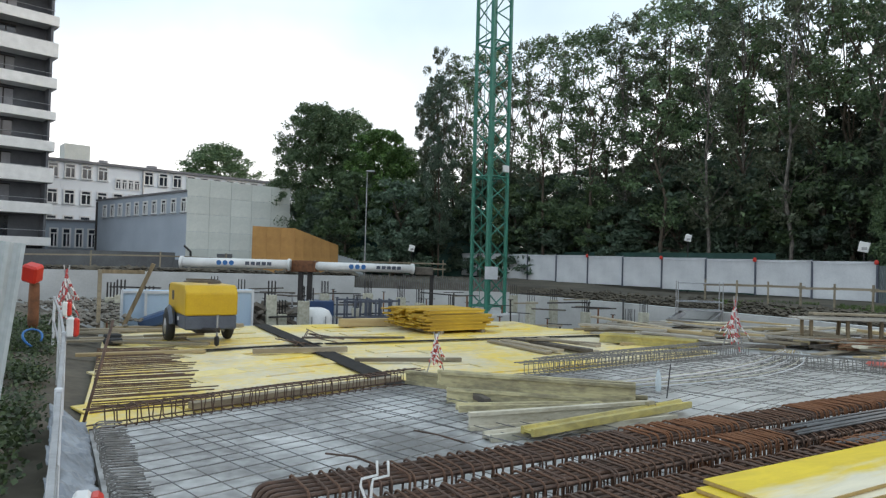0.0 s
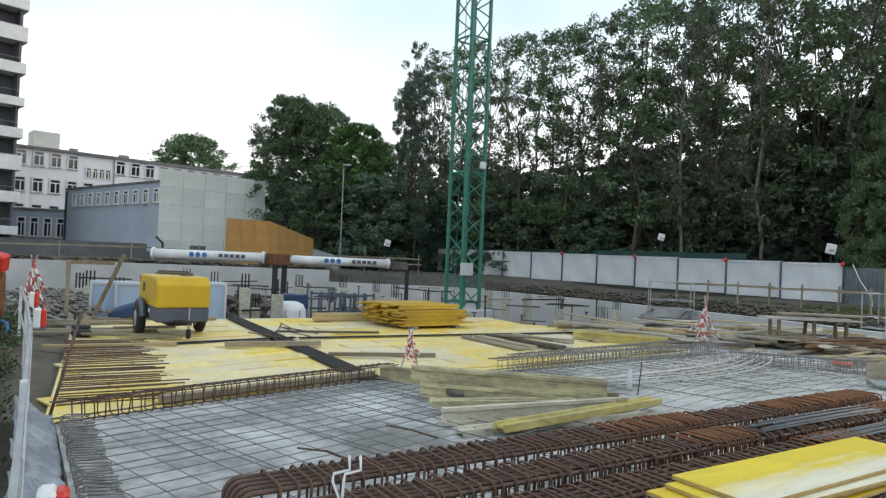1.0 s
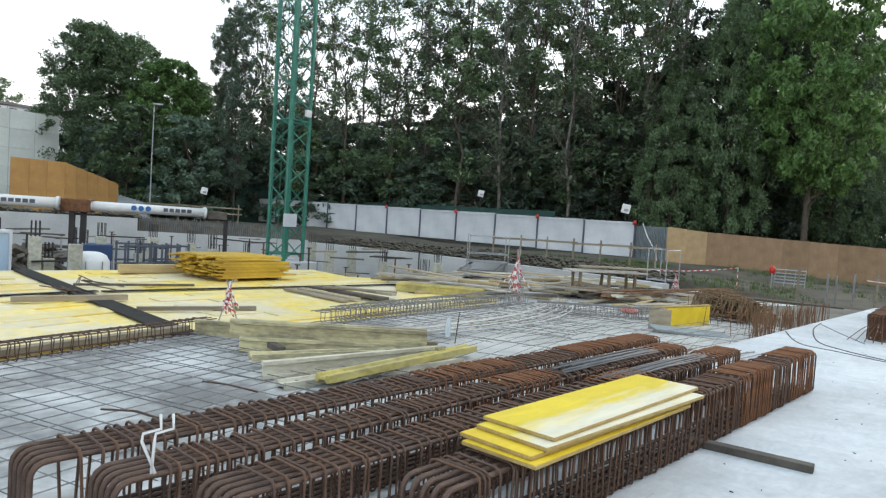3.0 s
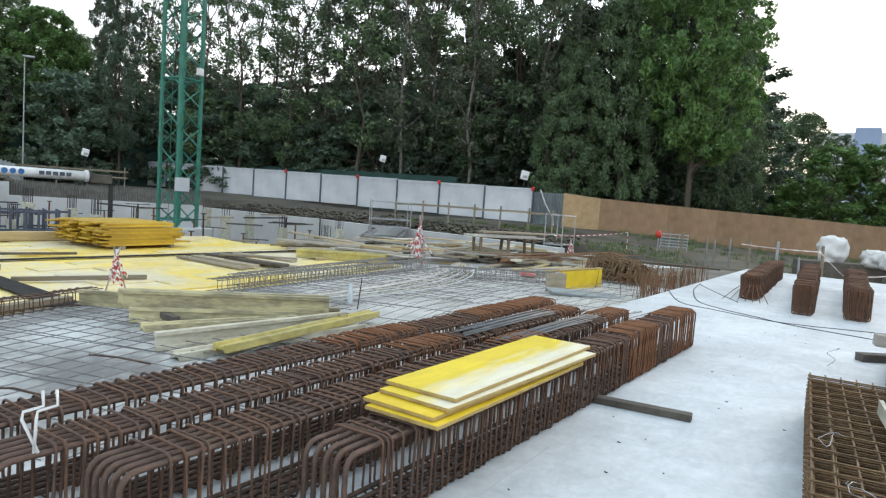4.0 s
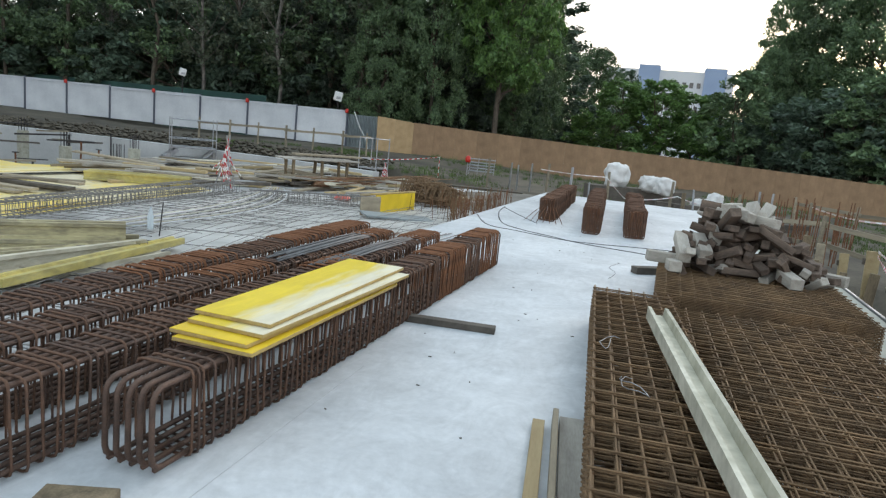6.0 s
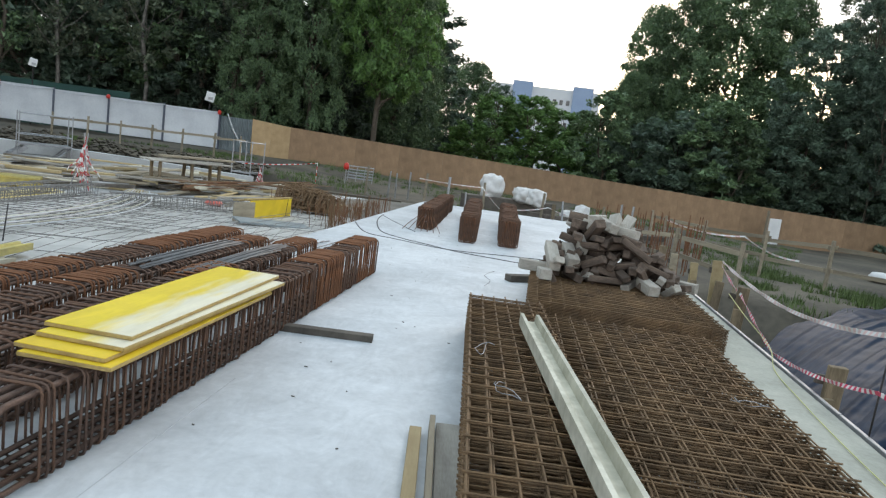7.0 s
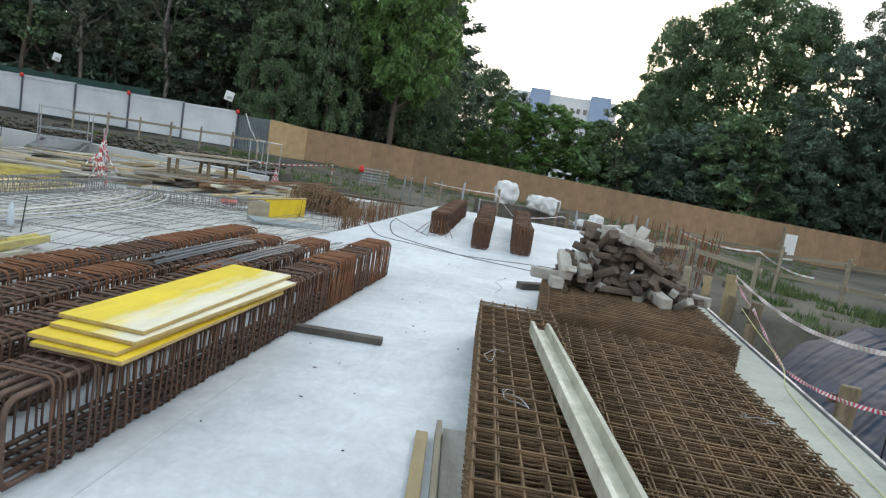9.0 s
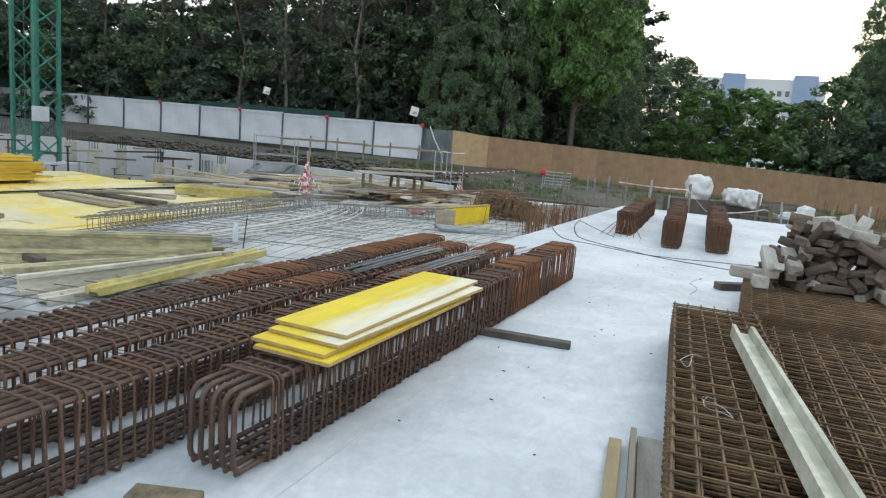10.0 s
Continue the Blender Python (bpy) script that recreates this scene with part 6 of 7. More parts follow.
# osb fence
OSBL = [((23.15, 32.62), (24.8, 31.3), 0.30, 0.27, 2.30, 2.12), ((24.8, 31.3), (43.2, 8.9), 0.27, -0.95, 2.12, 1.10), ((43.2, 8.9), (47.0, 3.0), -0.95, -1.1, 1.10, 0.9)]
for a, b, za, zb, ta, tb_ in OSBL:
    L = math.hypot(b[0] - a[0], b[1] - a[1])
    k = max(1, round(L / 1.25))
    for i in range(k):
        t0, t1 = i / k, (i + 1) / k
        x0, y0, x1, y1 = a[0] + (b[0] - a[0]) * t0, a[1] + (b[1] - a[1]) * t0, a[0] + (b[0] - a[0]) * t1, a[1] + (b[1] - a[1]) * t1
        z, top = za + (zb - za) * t0 - 0.2, ta + (tb_ - ta) * (t0 + t1) / 2
        dz, lx = (tb_ - ta) / k / 2, L / k / 2 - 0.003
        e = frng.uniform(-0.012, 0.012)
        j0, j1 = frng.uniform(-0.008, 0.008), frng.uniform(-0.008, 0.008)
        ob = thing("osb_panel", pose((x0 + x1) / 2, (y0 + y1) / 2, z, 0, 0, heading(a, b)), "brown particle-board fence panel", "fence panel", "brown board fence")
        vs = [(x, e + y, zz) for y in (-0.012, 0.012) for x, zz in ((-lx, 0), (lx, 0), (lx, top - z + dz + j0), (-lx, top - z - dz + j1))]
        part("board", Build().add(vs, [(0, 1, 2, 3), (7, 6, 5, 4), (0, 4, 5, 1), (1, 5, 6, 2), (2, 6, 7, 3), (3, 7, 4, 0)]), M_OSBPALE if a[0] < 24 else M_OSB, ob)
        part("post", Build().bev((-L / k / 2, 0.06, (top - z) / 2), (0.08, 0.08, top - z - 0.05), 0.004), M_WOOD, ob)
p = polar(77.9, 42.5)
ob = thing("white_door", pose(p.x, p.y, -0.85, 0, 0, -32), "white door leaf leaning at the board fence", "door")
part("leaf", Build().bev((0, 0, 0.72), (0.85, 0.05, 1.45), 0.01), M_WHITE, ob)
part("post", Build().bev((-0.5, 0.1, 0.9), (0.12, 0.12, 1.9), 0.01), M_WOOD, ob)
# white lamps on poles behind the fence
for az, d, z, w in ((19.97, 47, 3.9, 0.42), (32.0, 42, 3.25, 0.5), (-2.7, 52, 2.9, 0.45)):
    q = polar(az, d)
    ob = thing("site_floodlight", pose(q.x, q.y, 0.3, 0, 0, -az), "white floodlight housing on a thin pole behind the fence", "floodlight", "floodlights behind the fence")
    part("pole", Build().tube([(0, 0, 0), (0, 0, z - 0.3)], 0.04, 6), M_DARK, ob)
    part("housing", Build().bev((0, 0, z - 0.3), (w, 0.2, w * 1.1), 0.03, 0, (0, 12, 0)), M_WHITE, ob)
    part("glass", Build().box((0.02, -0.11, z - 0.38), (w * 0.5, 0.02, w * 0.3)), M_GALV, ob)
# green netting behind
nb = Build()
for a, b, z in (((-14, 60), (4, 61), 4.4), ((4, 61), (21, 42.5), 3.0)):
    nb.box(((a[0] + b[0]) / 2, (a[1] + b[1]) / 2, z / 2), (math.hypot(b[0] - a[0], b[1] - a[1]), 0.03, z), heading(a, b))
solo("green_netting", nb, M_NET, Matrix(), "dark green netting fence in front of the woods", "fence", kind="structure")
# distant post-and-wire fence at the back left
rail_fence([(-30, 40.5, 0.8), (-26, 41.3, 0.8), (-22, 42, 0.85), (-18, 42.8, 0.9), (-14, 43.4, 0.9)], 1.0, "low rail fence above the basement wall", rails=(0.85,), lean=1)
rail_fence([(-8, 50, 0.8), (-4, 50.5, 0.8), (0, 51, 0.8)], 1.1, "wire fence post row behind the pipes", rails=(0.9, 0.5), lean=1)

# big bags, frames and tape posts past the slab
def big_bag(m, s, label, rng):
    bm = bmesh.new()
    bmesh.ops.create_cube(bm, size=1.0)
    bmesh.ops.subdivide_edges(bm, edges=bm.edges[:], cuts=9, use_grid_fill=True)
    for v in bm.verts:
        r = v.co.normalized() * 0.62
        v.co = v.co.lerp(r, 0.5)
        v.co += v.co.normalized() * (0.16 * noise.noise(v.co * 3.2 + Vector((s[0] * 9, 0, 0))) + 0.07 * noise.noise(v.co * 9))
        v.co = Vector((v.co.x * s[0], v.co.y * s[1], (v.co.z + 0.5) * s[2]))
    me = bpy.data.meshes.new("big_bag")
    bm.to_mesh(me)
    bm.free()
    me.materials.append(M_BAG)
    me.polygons.foreach_set("use_smooth", [True] * len(me.polygons))
    return solo("big_bag", me, M_BAG, m, label, "bag", "white bags")


for az, d, s in ((55.6, 27, (0.9, 0.8, 0.85)), (58.3, 27, (0.8, 0.7, 0.55)), (59.4, 26.5, (0.6, 0.6, 0.6)), (62.6, 27, (0.8, 0.7, 0.5)), (63.3, 27.5, (0.5, 0.5, 0.7))):
    q = polar(az, d)
    big_bag(pose(q.x, q.y, ground_z(q.x, q.y) + (0.55 if az < 60 else 0.1), 0, 0, az * 7), s, "crumpled white big bag beyond the slab", rng)
q = polar(57.0, 27.2)
board(pose(q.x, q.y, ground_z(q.x, q.y), 0, 0, -35), (3.6, 1.0, 0.58), M_WOODDARK, "dark timber pallet stack under the bags")
q = polar(44.4, 31)
ob = thing("steel_rack", pose(q.x, q.y, 0.0, 0, 0, -45) @ Matrix.Diagonal((0.62, 0.7, 0.72, 1)), "galvanised steel rack with frames in the grass", "rack")
for x in (-0.9, -0.3, 0.3, 0.9):
    for y in (-0.4, 0.4):
        part("upright", Build().tube([(x, y, 0), (x + 0.06, y, 1.0)], 0.02, 5), M_GALV, ob)
for z in (0.2, 0.38, 0.56, 0.74, 0.95):
    for y in (-0.4, 0.4):
        part("crossbar", Build().tube([(-0.95, y, z), (0.95, y, z)], 0.02, 5), M_GALV, ob)
q = polar(43.2, 30.5)
solo("red_lamp", Build().lathe([(0.1, 0), (0.13, 0.1), (0.1, 0.25), (0.04, 0.3)], 10), M_RED, pose(q.x, q.y, 0.52), "red warning lamp on a post", "lamp", smooth=True)
solo("lamp_post", Build().tube([(0, 0, -0.2), (0, 0, 0.55)], 0.025, 5), M_GALV, pose(q.x, q.y, 0), "thin steel post with red lamp", "post")
for az, d, h, w in ((49.0, 24.6, 1.1, 0.09), (49.35, 24.5, 1.05, 0.088), (51.95, 24.3, 1.25, 0.07), (53.5, 24.1, 0.8, 0.05), (46.9, 26.5, 1.1, 0.05), (47.5, 27, 1.0, 0.05), (48.6, 26.5, 1.1, 0.05), (61.0, 24, 0.9, 0.1), (64.5, 22.5, 0.8, 0.12), (65.2, 22.3, 0.8, 0.12), (61.8, 23.5, 1.1, 0.05), (66.5, 25, 1.3, 0.06), (67.3, 25, 1.3, 0.06)):
    q = polar(az, d)
    solo("timber_post", Build().bev((0, 0, h / 2 - 0.2), (w, w, h + 0.4), 0.005, 0, (frng.uniform(-4, 4), frng.uniform(-4, 4), 0)), M_POSTOLD if w > 0.085 else M_GALV, pose(q.x, q.y, ground_z(q.x, q.y)), "timber or steel post at the site edge", "post", "posts at the site edge")
tape([(polar(49.4, 24.5, 0.77), polar(54.8, 24.5, 0.73), 0.03), (polar(54.8, 24.5, 0.73), polar(56.4, 24.0, 0.10), 0.02), (polar(56.4, 24.0, 0.10), polar(60.5, 24.3, 0.35), 0.08), (polar(60.5, 24.3, 0.35), polar(64.8, 22.5, 0.3), 0.12)], 0.03, "faded tape slung between posts past the slab", 0.15, pale=True)
tape([(polar(34.8, 24.5, 0.53), polar(40.8, 26.5, 0.77), 0.05), (polar(40.8, 26.5, 0.77), polar(40.8, 26.5, -0.1), 0.0)], 0.03, "red and white tape before the grass bank", 0.12)
tape([(polar(70, 24, 0.55), polar(76, 24.5, 0.35), 0.15), (polar(76, 24.5, 0.35), polar(80, 23, -0.05), 0.15)], 0.05, "pale tape sagging along the grass", 0.15, pale=True)
# rusty starter bars and timbers beyond the heap
rb = thing("far_starter_bars", Matrix(), "rusty starter bars past the timber heap", "rebar")
for i in range(90):
    q = polar(crng.uniform(64.5, 73), crng.uniform(15.5, 20.5), -0.3)
    part("bar", Build().tube([q, q + Vector((crng.uniform(-0.06, 0.06), crng.uniform(-0.06, 0.06), crng.uniform(0.8, 1.3)))], 0.012, 4), M_RUST, rb)
for i in range(14):
    q = polar(crng.uniform(61, 69), crng.uniform(23, 27))
    board(pose(q.x, q.y, ground_z(q.x, q.y) + 0.1 + 0.05 * (i % 4), 0, crng.uniform(-4, 4), crng.uniform(-60, 10)), (crng.uniform(1.5, 4), 0.2, 0.15), M_WOODDARK, "dark timber lying in the mud")
# grass
gr = Build()
grng = random.Random(3)
def tuft(x, y, z, h, k):
    for _ in range(k):
        a, w, l = grng.uniform(0, 6.28), 0.012 * (1 + h), h * grng.uniform(0.5, 1.2)
        bx, by = x + grng.uniform(-0.12, 0.12), y + grng.uniform(-0.12, 0.12)
        dx, dy = math.cos(a), math.sin(a)
        i = len(gr.v)
        gr.v += [(bx - dy * w, by + dx * w, z), (bx + dy * w, by - dx * w, z), (bx + dx * l * 0.4, by + dy * l * 0.4, z + l)]
        gr.f.append((i, i + 1, i + 2))
for i in range(6000):
    az, d = grng.choice([(grng.uniform(35, 64), grng.uniform(25.5, 39)), (grng.uniform(64, 80), grng.uniform(21, 40)), (grng.uniform(76, 90), grng.uniform(13.5, 22))])
    q = polar(az, d)
    s_, n_ = q.x * UX + q.y * UY, -q.x * UY + q.y * UX
    if inside(q.x, q.y, PIT) or (s_ < 23.7 and -5 < n_ < 4):
        continue
    if noise.noise((q.x * 0.25, q.y * 0.25, 5)) + 0.5 * noise.noise((q.x * 0.9, q.y * 0.9, 2)) > 0.0:
        tuft(q.x, q.y, ground_z(q.x, q.y) - 0.02, grng.choice([0.08, 0.14, 0.24]), 8)
for i in range(1500):
    q = polar(grng.uniform(22, 36), grng.uniform(31.5, 36.5))
    if not inside(q.x, q.y, PIT) and noise.noise((q.x * 0.4, q.y * 0.4, 6)) > 0.0:
        tuft(q.x, q.y, ground_z(q.x, q.y), 0.14, 7)
solo("grass", gr, M_GRASS, Matrix(), "rough green grass and weeds", "grass", kind="stuff")


# leafy weeds on the bank
wb_ = Build()
for i in range(3900):
    y = grng.uniform(2.5, 16)
    x = -2.95 - (y - 4.6) * 0.54 - abs(grng.gauss(0, 1.3))
    if noise.noise((x * 0.8, y * 0.8, 8)) < -0.05 or -x * UY + y * UX < 4.1:
        continue
    z, h = max(ground_z(x, y), -0.08), grng.choice([0.08, 0.15, 0.22, 0.38])
    for _ in range(14):
        a, e, l = grng.uniform(0, 6.28), grng.uniform(-0.2, 1.1), grng.uniform(0.03, 0.075)
        c = Vector((x + grng.gauss(0, 0.08), y + grng.gauss(0, 0.08), z + h * grng.random() ** 0.7))
        d = Vector((math.cos(a) * math.cos(e), math.sin(a) * math.cos(e), math.sin(e)))
        w = d.cross(Vector((grng.uniform(-1, 1), grng.uniform(-1, 1), 1))).normalized() * l * 0.38
        k = len(wb_.v)
        wb_.v += [tuple(c), tuple(c + d * l * 0.5 + w), tuple(c + d * l), tuple(c + d * l * 0.5 - w)]
        wb_.f.append((k, k + 1, k + 2, k + 3))
solo("weeds", wb_, M_WEED, Matrix(), "low dark-green leafy weeds on the soil bank", "weeds", kind="stuff")


# ---- barrier at the left of the deck ----
ob = thing("barrier_rail", Matrix(), "white timber barrier rail with red lamps beside the deck", "barrier")
bpts = [polar(-29.8, 2.3), polar(-29.2, 7.9), polar(-29.5, 11.0), polar(-29.9, 14.5)]
for a, b in zip(bpts, bpts[1:]):
    d = Vector((b.x - a.x, b.y - a.y, 0))
    for z in (0.88, 0.45):
        part("rail", Build().bev((0, 0, 0), (d.length, 0.03, 0.05), 0.004), M_GALV, ob, m=Matrix.Translation(((a.x + b.x) / 2, (a.y + b.y) / 2, z)) @ d.to_track_quat("X", "Z").to_matrix().to_4x4())
for q in bpts[1:] + [polar(-29.4, 4.6)]:
    part("post", Build().bev((q.x, q.y, 0.35), (0.045, 0.045, 1.15), 0.006, 30), M_OFFWHITE, ob)
for az, d, z in ((-28.8, 7.9, 0.88), (-29.2, 10.8, 0.86), (-27.6, 3.1, 0.56)):
    q = polar(az, d, z)
    ob = thing("warning_lamp", pose(q.x, q.y, q.z, 0, 0, 25), "red and white warning lamp on the barrier", "lamp", "barrier lamps")
    part("housing", Build().bev((0, 0, 0.09), (0.07, 0.13, 0.2), 0.015), M_WHITE, ob)
    part("lens", Build().bev((0.05, 0, 0.09), (0.06, 0.12, 0.19), 0.02), M_RED, ob, "red lens")
# foil and bank strip beside the mesh
fb = Build()
for i in range(91):
    for j in range(15):
        y = 3.6 + i * 0.0405
        x = -1.80 - 0.57 * (y - 3.8) - 0.029 * j + 0.04 * noise.noise((y * 4, j * 0.2, 1))
        fb.v.append((x, y, -0.10 + 0.013 * j + 0.06 * noise.noise((x * 3, y * 3, 4)) + 0.05 * abs(noise.noise((x * 8, y * 7, 2))) + 0.03 * noise.noise((x * 17, y * 15, 6))))
for i in range(90):
    for j in range(14):
        a = i * 15 + j
        fb.f.append((a, a + 15, a + 16, a + 1))
foil = solo("plastic_foil", fb, mat("pale_grey_foil", (0.25, 0.28, 0.32), (0.12, 0.135, 0.155), 0.35, scale=2, fine=15, bump=0.4), Matrix(), "crumpled grey plastic foil beside the mesh", "foil", smooth=True)
foil.modifiers.new("thickness", "SOLIDIFY").thickness = 0.006
# pale hoarding sheet, red box, blue hose and litter on the bank
hoard = Build()
zig = [(0.03 * k, 0.012 * (1, 1, -1, -1)[k % 4]) for k in range(40)]
hoard.prism(zig + [(x, y + 0.006) for x, y in reversed(zig)], -0.1, 1.86)
solo("hoarding_sheet", hoard, mat("pale_ribbed_sheet", (0.52, 0.56, 0.56), (0.36, 0.39, 0.39), 0.5, 0.2, scale=1, fine=14, bump=0.06), pose(-3.86, 5.85, -0.05, 0, -6, 210), "pale ribbed hoarding sheet standing on the bank", "fence panel")
q = polar(-31.35, 15.5)
solo("red_box", Build().bev((0, 0, 0.2), (0.30, 0.28, 0.36), 0.04, 0, (16, 14, 0)), M_RED, pose(q.x, q.y, 1.13), "faded red plastic box on a rusty post", "box")
q = polar(-31.2, 15.7)
solo("rusty_post", Build().lathe([(0.09, 0), (0.10, 0.3), (0.095, 0.32), (0.10, 0.6), (0.09, 0.95)], 12), M_RUST, pose(q.x, q.y, 0.18), "narrow rusty steel post under a red box", "post", smooth=True)
q = polar(-31.2, 8.3)
solo("blue_hose", Build().tube([(0.09 * math.cos(a), 0.09 * math.sin(a), 0.3 + 0.11 * math.sin(a * 0.7)) for a in [k * 0.4 for k in range(14)]], 0.012, 6), M_BLUE, pose(q.x, q.y, 0.5), "blue hose looped over the bank", "hose", smooth=True)
lrng = random.Random(15)
for k in range(26):
    q = polar(lrng.uniform(-36, -30.2), lrng.uniform(3.0, 13))
    solo("litter_board", Build().bev((0, 0, 0.02), (lrng.uniform(0.15, 0.6), lrng.uniform(0.04, 0.14), 0.03), 0.004), lrng.choice([M_WOOD, M_TIMBERPALE, M_RUST, M_OFFWHITE]), pose(q.x, q.y, ground_z(q.x, q.y) + 0.06, lrng.uniform(-20, 20), lrng.uniform(-20, 20), lrng.uniform(0, 180)), "scrap board lying in the weeds", "scrap", "scrap on the bank")
solo("leaning_bar", Build().tube([(-3.79, 7.2, -0.12), (-3.86, 7.65, 0.42), (-3.94, 8.09, 0.94)], 0.018, 6), M_REBAR, Matrix(), "long dark bar leaning over the deck corner", "bar", smooth=True)
ob = thing("timber_trestle", pose(-8.3, 17.4, -0.1, 0, 0, 20), "rough timber trestle at the deck's end", "trestle")
part("leg", Build().bev((0.4, 0, 0.75), (0.1, 0.1, 1.9), 0.006, 0, (0, 22, 0)), M_POSTOLD, ob)
part("leg", Build().bev((-0.5, 0, 0.7), (0.09, 0.09, 1.5), 0.006), M_WOOD, ob)
part("rail", Build().bev((0, 0, 1.4), (1.1, 0.08, 0.1), 0.006), M_POSTOLD, ob)
taped_post(pose(*polar(-29.2, 15.0, 0.35)), 1.1, "bundle of red and white tape on a post", 2)


# ---- buildings ----
def window(m, w, h, parent, frame_mat, bars=((0.5, None),), sill=True):
    wd = part("window", Build().box((0, -0.012, 0), (w, 0.02, h)), M_GLASS, parent, m=m)
    fr = Build()
    t = 0.14
    for x in (-w / 2, w / 2):
        fr.box((x, -0.04, 0), (t, 0.09, h + t))
    for z in (-h / 2, h / 2):
        fr.box((0, -0.04, z), (w - t, 0.09, t))
    fr.box((w * 0.06, -0.035, -h * 0.12), (t * 0.8, 0.07, h * 0.7))
    fr.box((0, -0.035, h * 0.24), (w - t, 0.07, t * 0.8))
    part("window_frame", fr, frame_mat, wd)
    if sill:
        part("window_sill", Build().box((0, -0.1, -h / 2 - 0.08), (w + 0.2, 0.2, 0.05)), M_GALV, wd)
    return wd


# school block
sa, sb_ = Vector((-47.5, 68.0, 0)), Vector((-24.0, 88.8, 0))
sd = sb_ - sa
H = math.degrees(math.atan2(sd.y, sd.x))
ob = thing("school_building", pose(sa.x, sa.y, 0.5, 0, 0, H), "white plastered three-storey block with many windows", "building")
SL = sd.length + 8
part("wall", Build().box((SL / 2, 6, 5.6), (SL, 12, 11.4)), M_PLASTER, ob)
part("roof", Build().box((SL / 2, 6, 11.45), (SL + 0.6, 12.6, 0.3)), M_ROOF, ob)
part("chimney_block", Build().box((9.5, 3.0, 12.6), (2.6, 2.4, 2.0)), M_PANELGREY, ob, "grey roof box")
part("chimney", Build().box((12.5, 3, 11.9), (0.8, 0.8, 0.7)), M_CURTAIN, ob)
part("chimney", Build().box((18, 3, 11.9), (1.0, 0.8, 0.7)), M_CURTAIN, ob)
for i in range(19):
    x = 1.8 + i * 1.66
    for z in (1.8, 4.65, 7.5, 10.35):
        if 13.0 < x < 16.0 and z > 9:
            continue
        window(pose(x, 0, z), 1.0, 1.5, ob, M_WINWHITE)
for k in range(4):
    window(pose(13.4 + 0.68 * k, 0, 9.4), 0.55, 1.1, ob, M_WINWHITE, sill=False)
part("downpipe", Build().tube([(16.1, -0.1, 0), (16.1, -0.1, 11.2)], 0.08, 6), M_GALV, ob)

# sports hall
c0, c1, c2 = Vector((-21.5, 56.0, 0)), Vector((-14.4, 62.4, 0)), Vector((-35.5, 68.6, 0))
ob = thing("sports_hall", Matrix.Translation((0, 0, 0.5)), "blue-grey hall with pale clad end wall", "building")
c3 = c1 + c2 - c0
part("wall", Build().prism([(c0.x, c0.y), (c1.x, c1.y), (c3.x, c3.y), (c2.x, c2.y)], 0.0, 6.7), M_PLASTERBLUE, ob)
part("roof", Build().prism([(c0.x - 0.1, c0.y - 0.1), (c1.x - 0.1, c1.y), (c3.x, c3.y + 0.1), (c2.x - 0.15, c2.y)], 6.7, 6.86), M_ROOF, ob)
part("plinth", Build().box(((c0.x + c2.x) / 2 - 0.06, (c0.y + c2.y) / 2 - 0.06, 0.2), ((c2 - c0).length, 0.1, 1.6), heading(c0, c2)), M_PLINTH, ob)
part("plinth", Build().box(((c0.x + c1.x) / 2 + 0.06, (c0.y + c1.y) / 2 - 0.06, 0.1), ((c1 - c0).length, 0.1, 1.0), heading(c0, c1)), M_PLINTH, ob)
ew = (c1 - c0)
part("end_parapet", Build().bev((ew.length / 2, 0.15, 7.2), (ew.length, 0.3, 1.2), 0.01), M_PANELGREY, ob, m=pose(c0.x, c0.y, 0, 0, 0, heading(c0, c1)))
for i in range(5):
    for j in range(5):
        q = c0 + ew * (i + 0.5) / 5
        part("panel", Build().bev((0, -0.05, 0), (ew.length / 5 - 0.018, 0.08, 1.465), 0.008), M_PANELGREY, ob, m=pose(q.x, q.y, 0.44 + 0.74 + 1.48 * j, 0, 0, heading(c0, c1)))
fw = (c0 - c2)
for i in range(10):
    q = c2 + fw.normalized() * (2.1 + 1.81 * i)
    window(pose(q.x, q.y, 5.6, 0, 0, heading(c2, c0)), 0.8, 1.15, ob, M_WINWHITE)
part("downpipe", Build().tube([(c0.x - 0.05, c0.y - 0.12, 2.2), (c0.x + 0.5, c0.y - 0.1, 1.7), (c0.x + 0.55, c0.y - 0.1, 0)], 0.09, 6), M_DARK, ob)
part("downpipe", Build().tube([(c2.x + 0.1, c2.y - 0.15, 0), (c2.x + 0.1, c2.y - 0.15, 6.6)], 0.12, 6), M_DARK, ob)
ob = thing("low_annex", pose(-39.0, 69.5, 0.5, 0, 0, 12), "low grey-blue annex with upright windows", "building")
part("wall", Build().box((0, 2, 2.3), (7.5, 4, 4.6)), M_PLASTERBLUE, ob)
part("roof", Build().box((0, 2, 4.7), (7.9, 4.4, 0.2)), M_ROOF, ob)
for i in range(5):
    window(pose(-2.4 + 1.2 * i, 0, 2.9), 0.7, 1.9, ob, M_WINWHITE)
solo("dark_boundary_wall", Build().box((0, 0, 0), (30, 0.3, 2.4)), M_PLINTH, pose(-33, 55.5, 0.9, 0, 0, 10), "dark weathered boundary wall before the hall", "wall", kind="structure")

